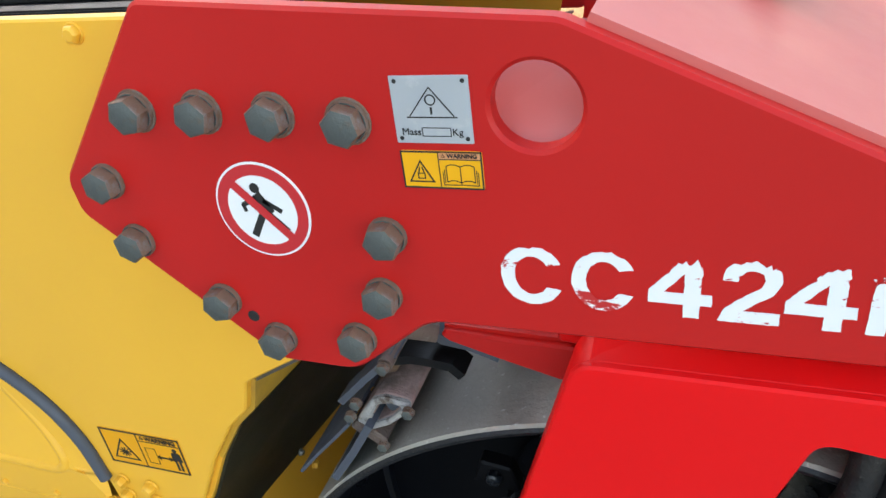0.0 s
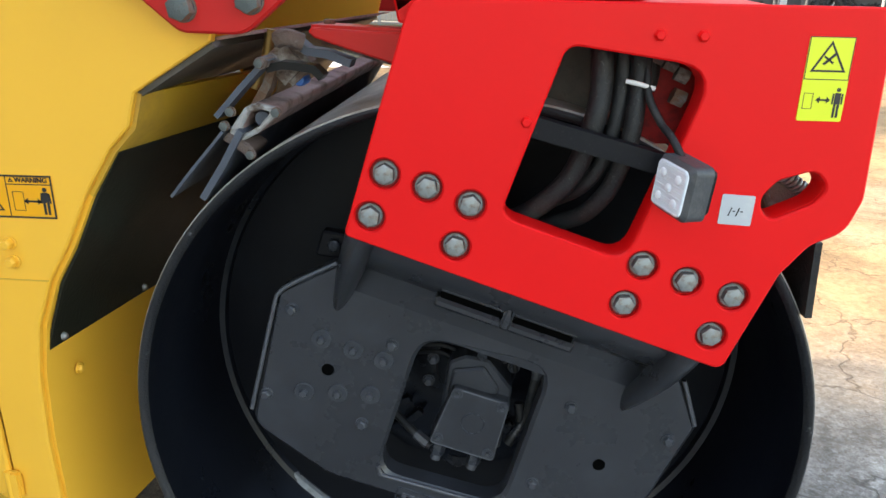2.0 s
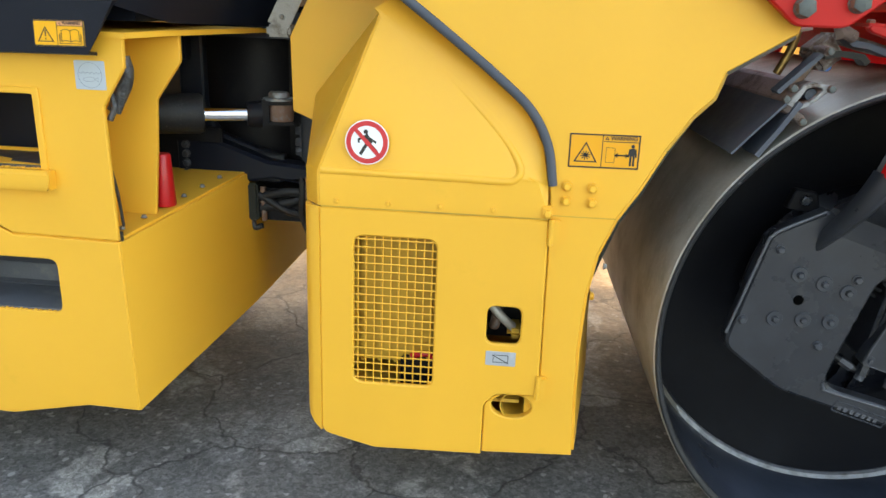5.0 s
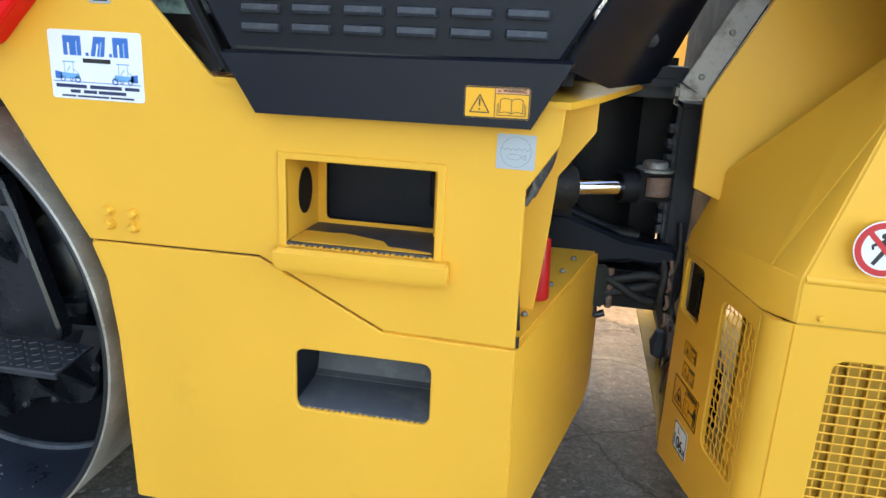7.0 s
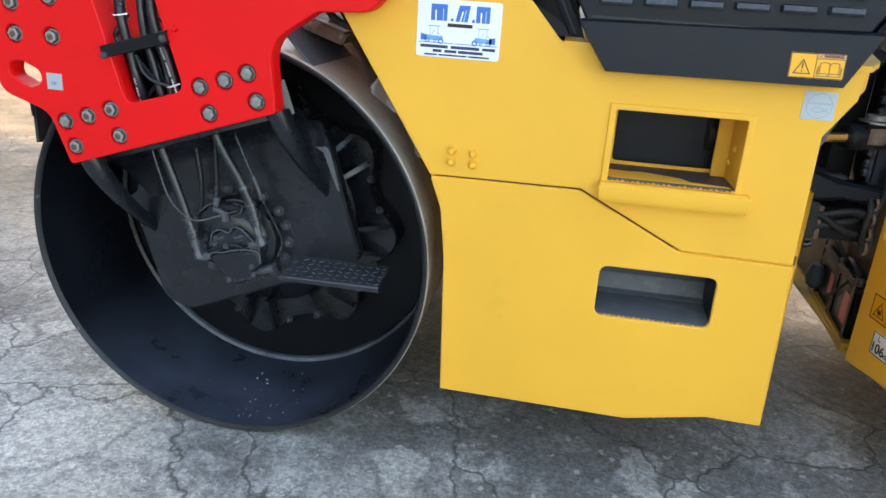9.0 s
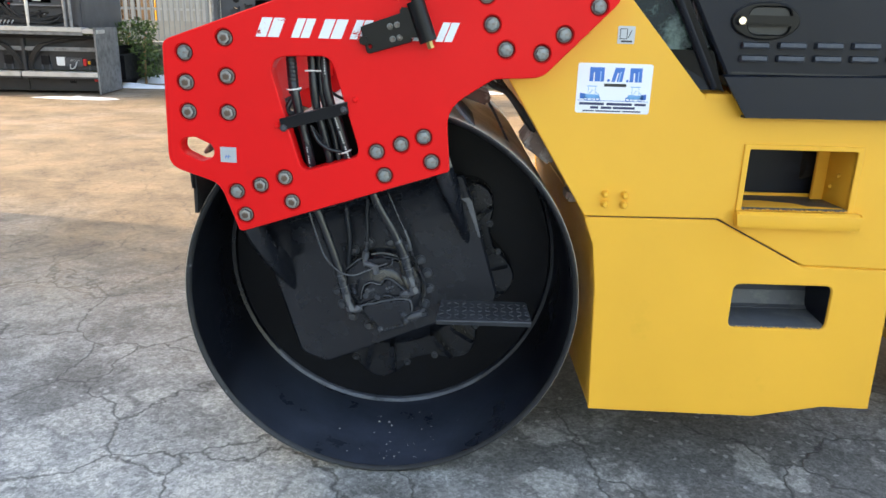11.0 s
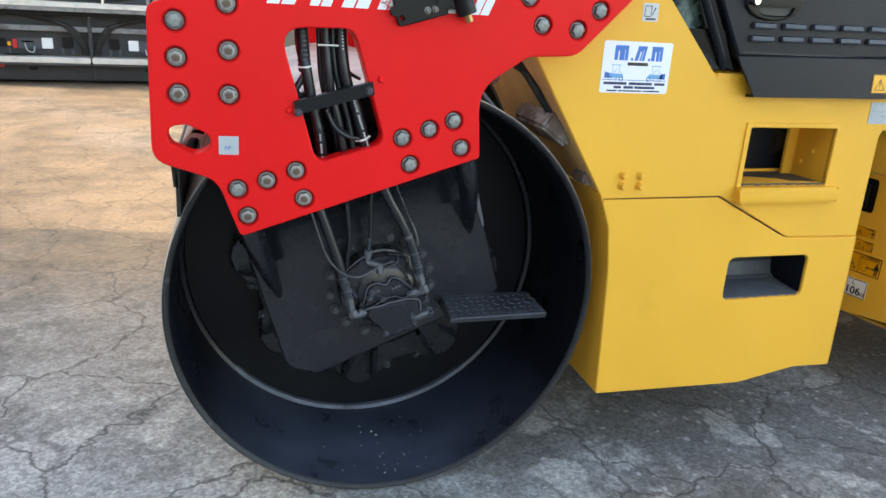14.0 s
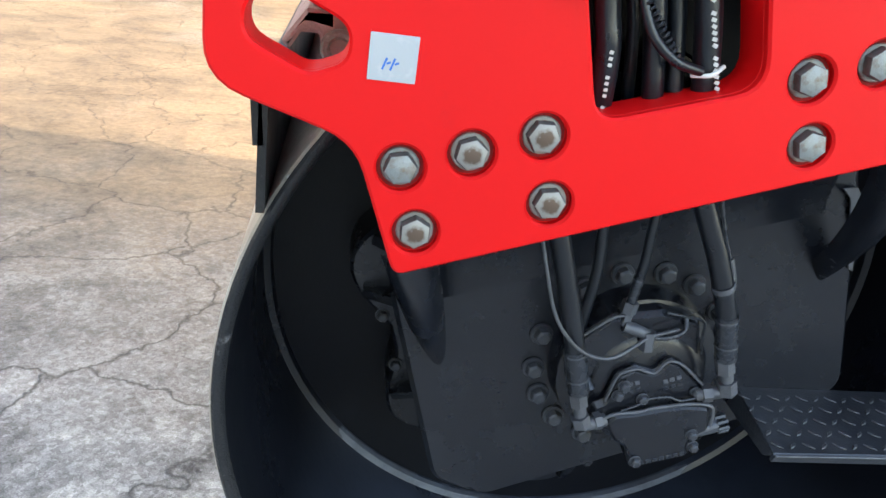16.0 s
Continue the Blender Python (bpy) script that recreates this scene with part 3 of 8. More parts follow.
    part("end_disc", lathe([(R_IN - 0.004, HUB_Y), (0.02, HUB_Y)], c, 96), DISC, shell, "black painted end disc")
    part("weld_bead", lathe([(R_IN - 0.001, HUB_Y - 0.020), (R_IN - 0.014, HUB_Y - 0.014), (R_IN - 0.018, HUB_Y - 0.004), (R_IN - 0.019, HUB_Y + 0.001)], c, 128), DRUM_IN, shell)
    arc = []
    for k in range(61):
        a = radians(196 + 136 * k / 60)
        sink = 0.004 * max(0.0, 1 - min(k, 60 - k) / 14)
        arc.append([(cx + (r + sink) * math.cos(a), y + sink, R_OUT + (r + sink) * math.sin(a)) for r, y in ((R_IN - 0.0015, HUB_Y - 0.0205), (R_IN - 0.0148, HUB_Y - 0.0148), (R_IN - 0.0185, HUB_Y - 0.005))])
    part("scuffed_weld", sheet(arc), weld, shell, "weld ring rubbed pale by stones")
    # lobed flange with ribs on the drum's end disc
    lobes = []
    for k in range(160):
        a = 2 * math.pi * k / 160
        r = lobe + 0.040 * max(-0.85, math.cos(8 * (a + radians(5))))
        lobes.append((cx + r * math.cos(a), 0.65 + r * math.sin(a)))
    flange = part("flange", plate([lobes], HUB_Y - flange_y, side(flange_y), 0.006), OIL_SHADE_BLACK, shell, "lobed black cast flange")
    part("hub", lathe([(0.02, flange_y - 0.085), (0.11, flange_y - 0.085), (0.16, flange_y - 0.065), (0.24, flange_y - 0.045), (0.30, flange_y - 0.015), (0.34, flange_y + 0.015)], c, 48), OIL_SHADE_BLACK, shell)
    for k in range(16):
        a = radians(-5 + 45 * (k // 2) + (7 if k % 2 else -7))
        m = pose(cx, 0, 0.65, 0, -math.degrees(a), 0)
        rib = bmesh.new()
        pts = [(lobe - 0.128, flange_y - 0.080), (lobe - 0.088, flange_y - 0.075), (lobe + 0.012, flange_y - 0.016), (lobe + 0.012, flange_y + 0.005), (lobe - 0.128, flange_y + 0.005)]
        f = [rib.verts.new((x, y, -0.008)) for x, y in pts]
        g = [rib.verts.new((x, y, 0.008)) for x, y in pts]
        rib.faces.new(f)
        rib.faces.new(g[::-1])
        for i in range(5):
            rib.faces.new((f[i], g[i], g[(i + 1) % 5], f[(i + 1) % 5]))
        rib.transform(m)
        part("rib", rib, OIL_SHADE_BLACK, shell)
        a2 = a + radians(7.5 if k % 2 else -7.5)
        part("bolt", BLACK_BOLT, None, shell, "", pose(cx + (lobe - 0.023) * math.cos(a2), flange_y, 0.65 + (lobe - 0.023) * math.sin(a2)))
    return shell


drum_a = drum(-0.003, 0.664, WELD_PALE, 0.432, 0.395, 0.30)
drum_b = drum(WB, 0.648, WELD, 0.495, 0.385)


# Disc that paints the shadow ring between a bolt and its recess.
SHADE_DISC = with_mat(plate([ring(0, 0, 0.0252, 20)], 0.002, side(0), 0.0), SHADE_RED)


def countersunk(outline, holes, seats, parent, name, label, bolt_y=-0.0550, worn=-99.0):
    """A fork plate whose bolts sit in round recesses: a pierced front sheet on a solid one."""
    front = [outline] + holes + [ring(x, z, 0.0258, 24) for x, z in seats]
    ob = part(name, plate(front, 0.011, side(FACE), 0.003), RED, parent, label)
    part("backing", plate([outline] + holes, 0.0515, side(FACE + 0.011), 0.002), RED, ob)
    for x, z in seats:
        part("recess_floor", SHADE_DISC, None, ob, "", pose(x, FACE + 0.0107, z))
    for k, (x, z) in enumerate(seats):
        part("bolt", WORN_BOLT if x < worn and k % 5 != 2 else BIG_BOLT, None, ob, "", pose(x, bolt_y, z, 0, random.uniform(0, 60), 0) @ Matrix.Diagonal((0.88, 0.8, 0.88, 1)))
    return ob


# fork at the far end from the hood: an upper arm and a yoke that turns under it
UP_A = rounded([(-0.540, 1.866), (-0.715, 1.662, 0.03), (-0.711, 1.616, 0.03), (-0.478, 1.421, 0.04), (-0.372, 1.420, 0.06), (-0.268, 1.507, 0.06), (0.326, 1.514, 0.018), (0.326, 1.640, 0.03), (-0.115, 1.838, 0.05)], 0.02)
arm_a = part("upper_arm", plate([UP_A, ring(-0.1375, 1.760, 0.042, 32)], 0.022, side(ARM), 0.004), RED_OLD, roller, "faded red steel fork arm with model lettering")
UP_BOLTS = [(-0.575, 1.751), (-0.491, 1.751), (-0.406, 1.749), (-0.323, 1.744), (-0.649, 1.664), (-0.635, 1.585), (-0.534, 1.509), (-0.468, 1.459), (-0.359, 1.473), (-0.317, 1.540), (-0.301, 1.617)]
for k, (x, z) in enumerate(UP_BOLTS):
    rusty = k < 4
    part("bolt", RUST_BOLT, None, arm_a, "", pose(x, ARM, z, 0, random.uniform(0, 60), 0))
    if rusty:
        part("rust_ring", plate([ring(0, 0, 0.0250, 20), ring(0, 0, 0.021, 16)], 0.0025, side(0), 0.001), BOLT_RUST, arm_a, "rust-stained washer", pose(x, ARM - 0.0022, z))
part("drain_hole", plate([ring(-0.500, 1.487, 0.008, 12)], 0.001, side(ARM - 0.0012), 0.0004), INK, arm_a)
# the arm's boxed top, sloping with the plate, and the far plate
TOP_LINE = [(-0.097, 1.826), (0.322, 1.637)]
part("arm_top", strip(TOP_LINE, -0.032, 1.70, 0.012), RED_SHEEN, arm_a, "sloping red top plate")
part("arm_front", strip([(0.322, 1.63), (0.328, 1.515)], 0.13, 1.70, 0.012), RED_OLD, arm_a)
part("arm_floor", strip([(-0.24, 1.508), (0.32, 1.515)], 0.13, 1.70, 0.012), RED_OLD, arm_a)
part("arm_back", strip([(-0.12, 1.82), (-0.16, 1.512)], 0.13, 1.70, 0.012), RED_OLD, arm_a)
part("hole_back", thick(sheet([[(-0.24, -0.027, 1.700), (-0.07, -0.027, 1.700)], [(-0.24, 0.060, 1.812), (-0.07, 0.060, 1.805)]]), 0.005), RED_SHEEN, arm_a, "sloping red sheet behind the lifting eye")
part("far_plate", plate([UP_A], 0.044, side(1.726), 0.004), RED_OLD, arm_a)
part("top_hatch", box(-0.02, 0.30, 1.79, 0.12, 0.62, 1.797, 0.002, Matrix.Translation((0, 0, 0))), BLACK, arm_a)

LOW_A = rounded([(-0.218, 1.098, 0.012), (0.440, 0.882, 0.02), (0.508, 1.062, 0.03), (0.548, 1.116, 0.05), (0.598, 1.140, 0.05), (0.616, 1.195, 0.04), (0.606, 1.484, 0.015), (-0.107, 1.483, 0.035)], 0.02)
WIN_A = rounded([(0.135, 1.420, 0.025), (0.362, 1.390, 0.05), (0.256, 1.074, 0.04), (0.044, 1.143, 0.03)], 0.03)
SLOT_A = rounded([(0.454, 1.188), (0.474, 1.152), (0.540, 1.184), (0.560, 1.211), (0.537, 1.241), (0.480, 1.221)], 0.03)
SEATS_A = [(-0.148, 1.207), (-0.077, 1.187), (-0.005, 1.160), (-0.173, 1.133), (-0.028, 1.087), (0.286, 1.068), (0.361, 1.043), (0.440, 1.020), (0.263, 0.996), (0.414, 0.946)]
yoke_a = countersunk(LOW_A, [WIN_A, SLOT_A], SEATS_A, roller, "yoke_plate", "bright red steel yoke plate with bolted drum carrier")
part("far_plate", plate([LOW_A, WIN_A], 0.044, side(1.726), 0.004), RED, yoke_a)
part("yoke_top", thick(sheet([[(-0.09, FACE + 0.012, 1.482), (0.612, FACE + 0.012, 1.480)], [(-0.09, 0.55, 1.60), (0.70, 0.55, 1.47)], [(-0.09, 1.70, 1.60), (0.70, 1.70, 1.47)]]), 0.01), RED, yoke_a, "red yoke top sheet")
part("yoke_beam", box(-0.10, 0.0, 1.36, 0.10, 1.70, 1.47, 0.01), RED, yoke_a)
part("yoke_end", strip([(0.60, 1.47), (0.60, 1.27)], 0.0, 1.70, 0.01), RED, yoke_a)
for x, z in ((0.271, 1.437), (0.335, 1.437), (0.079, 1.300)):
    part("red_bolt", RED_BOLT, None, yoke_a, "", pose(x, FACE, z))
crank = part("crank_arm", plate([rounded([(-0.292, 1.423), (-0.285, 1.431), (-0.200, 1.427), (-0.09, 1.426), (-0.09, 1.360), (-0.147, 1.375), (-0.215, 1.394), (-0.281, 1.414)], 0.005)], 0.022, side(0.03), 0.003), RED_OLD, yoke_a, "red steel pivot arm")
part("crank_web", thick(sheet([[(-0.288, 0.040, 1.427), (-0.10, 0.040, 1.424)], [(-0.284, 0.125, 1.428), (-0.10, 0.080, 1.424)]]), 0.008), RED_OLD, crank)
part("pin", RUST_BOLT, None, crank, "", Matrix.Translation((-0.266, 0.085, 1.431)) @ Matrix.Rotation(radians(-90), 4, "X") @ Matrix.Scale(0.5, 4))
part("yoke_ear", plate([rounded([(-0.146, 1.482), (-0.085, 1.482), (-0.085, 1.436), (-0.137, 1.442)], 0.006)], 0.03, side(0.02), 0.004), RED, yoke_a)

# fork beside the hood: one plate down to the drum
PLATE_B = rounded([(-4.343, 1.463, 0.03), (-3.503, 1.767, 0.04), (-3.136, 1.789, 0.05), (-3.026, 1.618, 0.06), (-3.25, 1.387, 0.07), (-3.389, 1.38, 0.05), (-3.523, 1.292, 0.1), (-3.508, 1.105, 0.012), (-4.149, 0.897, 0.015), (-4.203, 1.048, 0.07), (-4.353, 1.098, 0.055)], 0.03)
WIN_B = rounded([(-4.045, 1.426, 0.05), (-3.861, 1.431, 0.04), (-3.774, 1.143, 0.035), (-3.953, 1.091, 0.03)], 0.03)
SLOT_B = rounded([(-4.311, 1.183), (-4.316, 1.143), (-4.253, 1.113), (-4.214, 1.128), (-4.214, 1.163), (-4.268, 1.188)], 0.028)
SEATS_B = [(-3.404, 1.738), (-3.325, 1.744), (-3.244, 1.746), (-3.166, 1.749), (-3.094, 1.665), (-3.101, 1.587), (-3.193, 1.508), (-3.254, 1.455), (-3.357, 1.463), (-3.400, 1.531), (-3.418, 1.609),
           (-4.165, 1.474), (-4.283, 1.430), (-4.284, 1.346), (-4.283, 1.261), (-4.164, 1.366), (-4.166, 1.261), (-4.153, 1.024), (-4.080, 1.046), (-4.006, 1.071), (-4.130, 0.952), (-3.986, 0.997), (-3.728, 1.158), (-3.655, 1.182), (-3.588, 1.206), (-3.704, 1.087), (-3.563, 1.132)]
fork_b = countersunk(PLATE_B, [WIN_B, SLOT_B, ring(-3.669, 1.629, 0.039, 32)], SEATS_B, roller, "fork_plate", "bright red steel fork plate with cable window", worn=-3.95)
part("far_plate", plate([PLATE_B, WIN_B, ring(-3.60, 1.640, 0.060, 28)], 0.044, side(1.726), 0.004), RED, fork_b)
part("cross_beam", box(-4.30, 0.0, 1.24, -4.13, 1.70, 1.45, 0.01), RED, fork_b)
part("cross_beam", box(-3.45, 0.0, 1.50, -3.10, 1.70, 1.70, 0.01), RED, fork_b)
# Added sheet whose orange stands in for sunlight seen through the eye.
SUNLIT_RED = paint("sunlit_red_paint", (0.80, 0.20, 0.03), 0.5, dirt=(0.7, 0.12, 0.02), dirt_at=(0.5, 0.7), dirt_scale=8)
part("hole_back", thick(sheet([[(-3.76, 0.0, 1.555), (-3.58, 0.0, 1.555)], [(-3.76, 0.16, 1.72), (-3.58, 0.16, 1.72)]]), 0.005), SUNLIT_RED, fork_b, "added orange sheet behind the lifting eye, coloured as sunlit")


# ---- drum carriers ----
def neck(flip, cx, face_y, deep=False):
    """The cast carrier between the yoke's lower edge and the plate inside the drum."""
    s = -1 if flip else 1
    a, b = Vector((cx - s * 0.222, 1.089)), Vector((cx + s * 0.446, 0.872))
    along = (b - a).normalized()
    down = Vector((-along.y, along.x)) * (-1 if not flip else 1)
    if down.y > 0:
        down = -down
    prof = [(-0.10, -0.002), (0.0, -0.002), (0.03, 0.004), (0.065, 0.03), (0.10, face_y - 0.012), (0.14, face_y - 0.002), (0.20, face_y + 0.004)]
    if deep:
        prof = [(-0.10, 0.03), (0.0, 0.03), (0.012, 0.07), (0.035, 0.115), (0.075, 0.150), (0.14, face_y - 0.002), (0.20, face_y + 0.004)]
    cols = []
    for u in (0.0, 0.03, 0.3, 0.635, 0.67):
        inset = 0.02 if u in (0.0, 0.67) else 0
        cols.append([(a.x + along.x * u + down.x * v, y + inset, a.y + along.y * u + down.y * v) for v, y in prof])
    return a, along, down, thick(sheet(cols), 0.03)


def gusset(a, along, down, u, v0, v1, y0, y1, width, lean):
    """A rounded ridge that runs from the carrier's flange down on to its plate."""
    bm = bmesh.new()
    rows = []
    n = 9
    for k in range(n):
        t = k / (n - 1)
        v, y = v0 + (v1 - v0) * t, y0 + (y1 - y0) * t ** 1.6
        w = width * (1 - 0.62 * t ** 1.5)
        row = []
        for q in range(9):
            g = math.pi * q / 8
            uu = u + lean * t + w * math.cos(g)
            p = a + along * uu + down * v
            row.append(bm.verts.new((p.x, y + 0.055 - (0.055 + 0.0) * math.sin(g) * (1 - 0.25 * t), p.y)))
        rows.append(row)
    for r0, r1 in zip(rows, rows[1:]):
        for i in range(8):
            bm.faces.new((r0[i], r0[i + 1], r1[i + 1], r1[i]))
    bm.faces.new(rows[-1])
    return bm


HUB_A = rounded([(-0.262, 0.985, 0.01), (-0.392, 0.917, 0.04), (-0.466, 0.602, 0.05), (-0.305, 0.483, 0.15), (0.285, 0.312, 0.06), (0.350, 0.372, 0.05), (0.470, 0.655, 0.02), (0.425, 0.775, 0.02)], 0.03)
HUB_WIN = rounded([(-0.100, 0.826), (0.165, 0.775), (0.078, 0.432), (-0.194, 0.500)], 0.055)
carrier_a = part("drum_carrier", plate([HUB_A, HUB_WIN], 0.05, side(0.105), 0.008), CAST, roller, "black cast iron drum carrier with motor window")
a0, al, dn, nk = neck(False, 0.0, 0.105)
part("neck", nk, CAST, carrier_a)
part("gusset", gusset(a0, al, dn, 0.025, -0.02, 0.225, -0.04, 0.100, 0.032, -0.010), CAST, carrier_a)
part("gusset", gusset(a0, al, dn, 0.655, -0.02, 0.225, -0.04, 0.100, 0.034, -0.02), CAST, carrier_a)
p = a0 + al * 0.330 + dn * 0.078
m = basis((p.x, 0.030, p.y), (al.x, 0, al.y), (-dn.x, 0, -dn.y))
part("ledge", plate([rect(-0.140, -0.024, 0.140, -0.004, 0.008)], 0.07, m, 0.006), CAST, carrier_a)
part("divider", plate([rect(-0.010, -0.020, 0.010, 0.034, 0.005)], 0.05, m @ Matrix.Translation((0, 0, 0.008)), 0.005), CAST, carrier_a)
# black slabs paint the shadow between the neck and its ledge
for u0 in (-0.132, 0.014):
    part("pocket", plate([rect(u0, -0.006, u0 + 0.118, 0.014, 0.004)], 0.03, m @ Matrix.Translation((0, 0, -0.006)), 0.001), VOID, carrier_a)
    part("pocket_lip", plate([rect(u0 - 0.004, 0.013, u0 + 0.122, 0.021, 0.003)], 0.04, m @ Matrix.Translation((0, 0, 0.004)), 0.002), CAST, carrier_a)
lug = part("lug", plate([rounded([(-0.335, 0.965), (-0.245, 0.955), (-0.262, 1.012), (-0.318, 1.020)], 0.008)], 0.03, side(0.19), 0.004), BLACK, carrier_a)
part("lug_bolt", BLACK_BIG, None, lug, "", pose(-0.292, 0.188, 0.992))
for x, z in ((-0.364, 0.878), (-0.429, 0.680), (-0.160, 0.810), (-0.225, 0.620), (0.212, 0.689), (0.416, 0.625), (0.144, 0.497), (0.354, 0.427)):
    part("bolt", BLACK_BOLT, None, carrier_a, "", pose(x, 0.105, z, 0, random.uniform(0, 60), 0))
for x, z in ((-0.305, 0.815), (-0.240, 0.794), (-0.177, 0.774), (-0.347, 0.690), (-0.275, 0.691), (-0.206, 0.691)):
    part("bolt", CUP_BOLT, None, carrier_a, "", pose(x, 0.105, z, 0, random.uniform(0, 60), 0))
for x, z in ((-0.295, 0.744), (0.281, 0.554)):
    part("hole", plate([ring(x, z, 0.0135, 18)], 0.003, side(0.1035), 0.0005), VOID, carrier_a)
part("casting_mark", plate([rect(-0.075, 0.0, 0.075, 0.034, 0.004), rect(-0.071, 0.004, 0.071, 0.030, 0.003)], 0.002, basis((-0.085, 0.104, 0.412), (0.955, 0, -0.29), (0.29, 0, 0.955)), 0.0005), WORN_BLACK, carrier_a)
for k in range(7):
    part("casting_mark", plate([rect(-0.006, 0, 0.005, 0.012)], 0.002, basis((-0.135 + k * 0.0165, 0.104, 0.436 - k * 0.005), (0.955, 0, -0.29), (0.29, 0, 0.955)), 0.0005), EDGE, carrier_a)

# glints of sky along the carrier plate's edges, drawn as pale lines
for line in ([(-0.270, 0.982), (-0.362, 0.934), (-0.388, 0.914), (-0.402, 0.882), (-0.452, 0.686), (-0.464, 0.640)], [(-0.192, 0.515), (-0.186, 0.497), (-0.165, 0.487), (0.055, 0.434), (0.076, 0.438), (0.086, 0.456)], [(0.432, 0.765), (0.466, 0.662)]):
    part("edge_glint", tube([(x, 0.1050, z) for x, z in line], 0.0046, sides=2), EDGE, carrier_a, "pale line for the sky's glint on the edge")

# the drive motor in the window
motor_a = part("drive_motor", lathe([(0.0, 0.27), (0.07, 0.27), (0.085, 0.285), (0.095, 0.31), (0.10, 0.43)], (0.01, 0, 0.66), 32), CAST, roller, "black hydraulic drive motor in the drum")
part("housing", plate([rounded([(-0.070, 0.556), (-0.058, 0.665), (-0.046, 0.742), (-0.01, 0.758), (0.040, 0.750), (0.092, 0.682), (0.072, 0.528)], 0.014)], 0.14, side(0.172), 0.005), CAST, motor_a)
part("housing_step", plate([rounded([(-0.050, 0.660), (-0.036, 0.728), (0.030, 0.738), (0.070, 0.676)], 0.012)], 0.02, side(0.160), 0.005), CAST, motor_a)
COVER_A = rounded([(-0.033, 0.699), (0.089, 0.665), (0.058, 0.518), (-0.086, 0.559)], 0.012)
lid = part("cover", plate([COVER_A], 0.045, side(0.140), 0.004), CAST, motor_a)
part("rim_line", tube([(x, 0.1415, z) for x, z in inset(COVER_A, 0.003)], 0.0022, closed=True, sides=1, smooth=False), EDGE, lid)
part("emblem", plate([ring(0.010, 0.613, 0.026, 28), ring(0.010, 0.613, 0.0235, 28)], 0.003, side(0.1385), 0.0008), WORN_BLACK, lid)
for x, z in ((-0.026, 0.684), (0.073, 0.656), (0.045, 0.540), (-0.066, 0.573)):
    part("bolt", CUP_BOLT, None, lid, "", pose(x, 0.141, z) @ Matrix.Scale(0.62, 4))
for x, z in ((-0.068, 0.517), (0.013, 0.497)):
    part("nut", tube([(x + 0.008, 0.168, z + 0.034), (x, 0.165, z)], 0.0165, sides=1, smooth=False), WORN_BLACK, motor_a)
    part("nut", tube([(x + 0.001, 0.165, z + 0.002), (x - 0.004, 0.164, z - 0.014)], 0.012, sides=2, smooth=False), EDGE, motor_a)
part("pipe", tube([(-0.21, 0.26, 0.62), (-0.170, 0.22, 0.580), (-0.120, 0.19, 0.548), (-0.082, 0.17, 0.528)], 0.0095), RUBBER, motor_a)
part("nut", tube([(-0.118, 0.188, 0.547), (-0.090, 0.175, 0.532)], 0.0125, sides=1, smooth=False), EDGE, motor_a)
part("hose", tube([(0.150, 0.20, 0.82), (0.147, 0.20, 0.729), (0.138, 0.20, 0.666), (0.126, 0.20, 0.599), (0.100, 0.19, 0.555)], 0.0105), RUBBER, motor_a)
part("ferrule", tube([(0.1475, 0.199, 0.755), (0.145, 0.199, 0.700)], 0.0122, sides=2), EDGE, motor_a)
part("ferrule", tube([(0.120, 0.198, 0.585), (0.102, 0.192, 0.557)], 0.0135, sides=2), WORN_BLACK, motor_a)
part("stem", tube([(0.022, 0.185, 0.742), (0.030, 0.185, 0.790)], 0.0125, sides=1, smooth=False), WORN_BLACK, motor_a)
part("stem", tube([(0.024, 0.183, 0.765), (0.027, 0.183, 0.778)], 0.016, sides=1, smooth=False), EDGE, motor_a)
for x, z in ((-0.053, 0.775), (-0.016, 0.768), (0.072, 0.732), (-0.085, 0.715), (0.095, 0.705), (-0.095, 0.66)):
    part("bolt", BLACK_BOLT, None, motor_a, "", pose(x, 0.235, z))
for p in ([(-0.13, 0.25, 0.742), (-0.06, 0.23, 0.752), (-0.02, 0.22, 0.735)], [(-0.12, 0.25, 0.722), (-0.07, 0.23, 0.735), (-0.03, 0.22, 0.72)], [(0.05, 0.24, 0.80), (0.066, 0.23, 0.76), (0.075, 0.22, 0.72)], [(0.085, 0.24, 0.80), (0.088, 0.23, 0.75), (0.10, 0.22, 0.70)], [(-0.16, 0.27, 0.80), (-0.10, 0.25, 0.785), (-0.04, 0.24, 0.80)]):
    part("stay", tube(p, 0.006), BLACK, motor_a)
part("hose", tube([(0.11, 0.21, 0.63), (0.115, 0.20, 0.58), (0.09, 0.19, 0.535)], 0.012), RUBBER, motor_a)

HUB_B = rounded([(-4.128, 0.742, 0.015), (-4.100, 0.765, 0.015), (-4.06, 1.02, 0.02), (-3.46, 1.05, 0.02), (-3.428, 0.965, 0.01), (-3.318, 0.598, 0.05), (-3.925, 0.346, 0.05), (-4.022, 0.380, 0.06)], 0.03)
PLATE_Y = 0.172
carrier_b = part("drum_carrier", plate([HUB_B], 0.05, side(PLATE_Y), 0.008), OIL_SHADE_BLACK, roller, "black cast iron drum carrier with bolted motor")
a1, al1, dn1, nk1 = neck(True, WB, PLATE_Y, True)
part("neck", nk1, OIL_SHADE_BLACK, carrier_b)
part("gusset", gusset(a1, al1, dn1, 0.03, -0.02, 0.290, -0.04, 0.166, 0.034, 0.0), OIL_SHADE_BLACK, carrier_b)
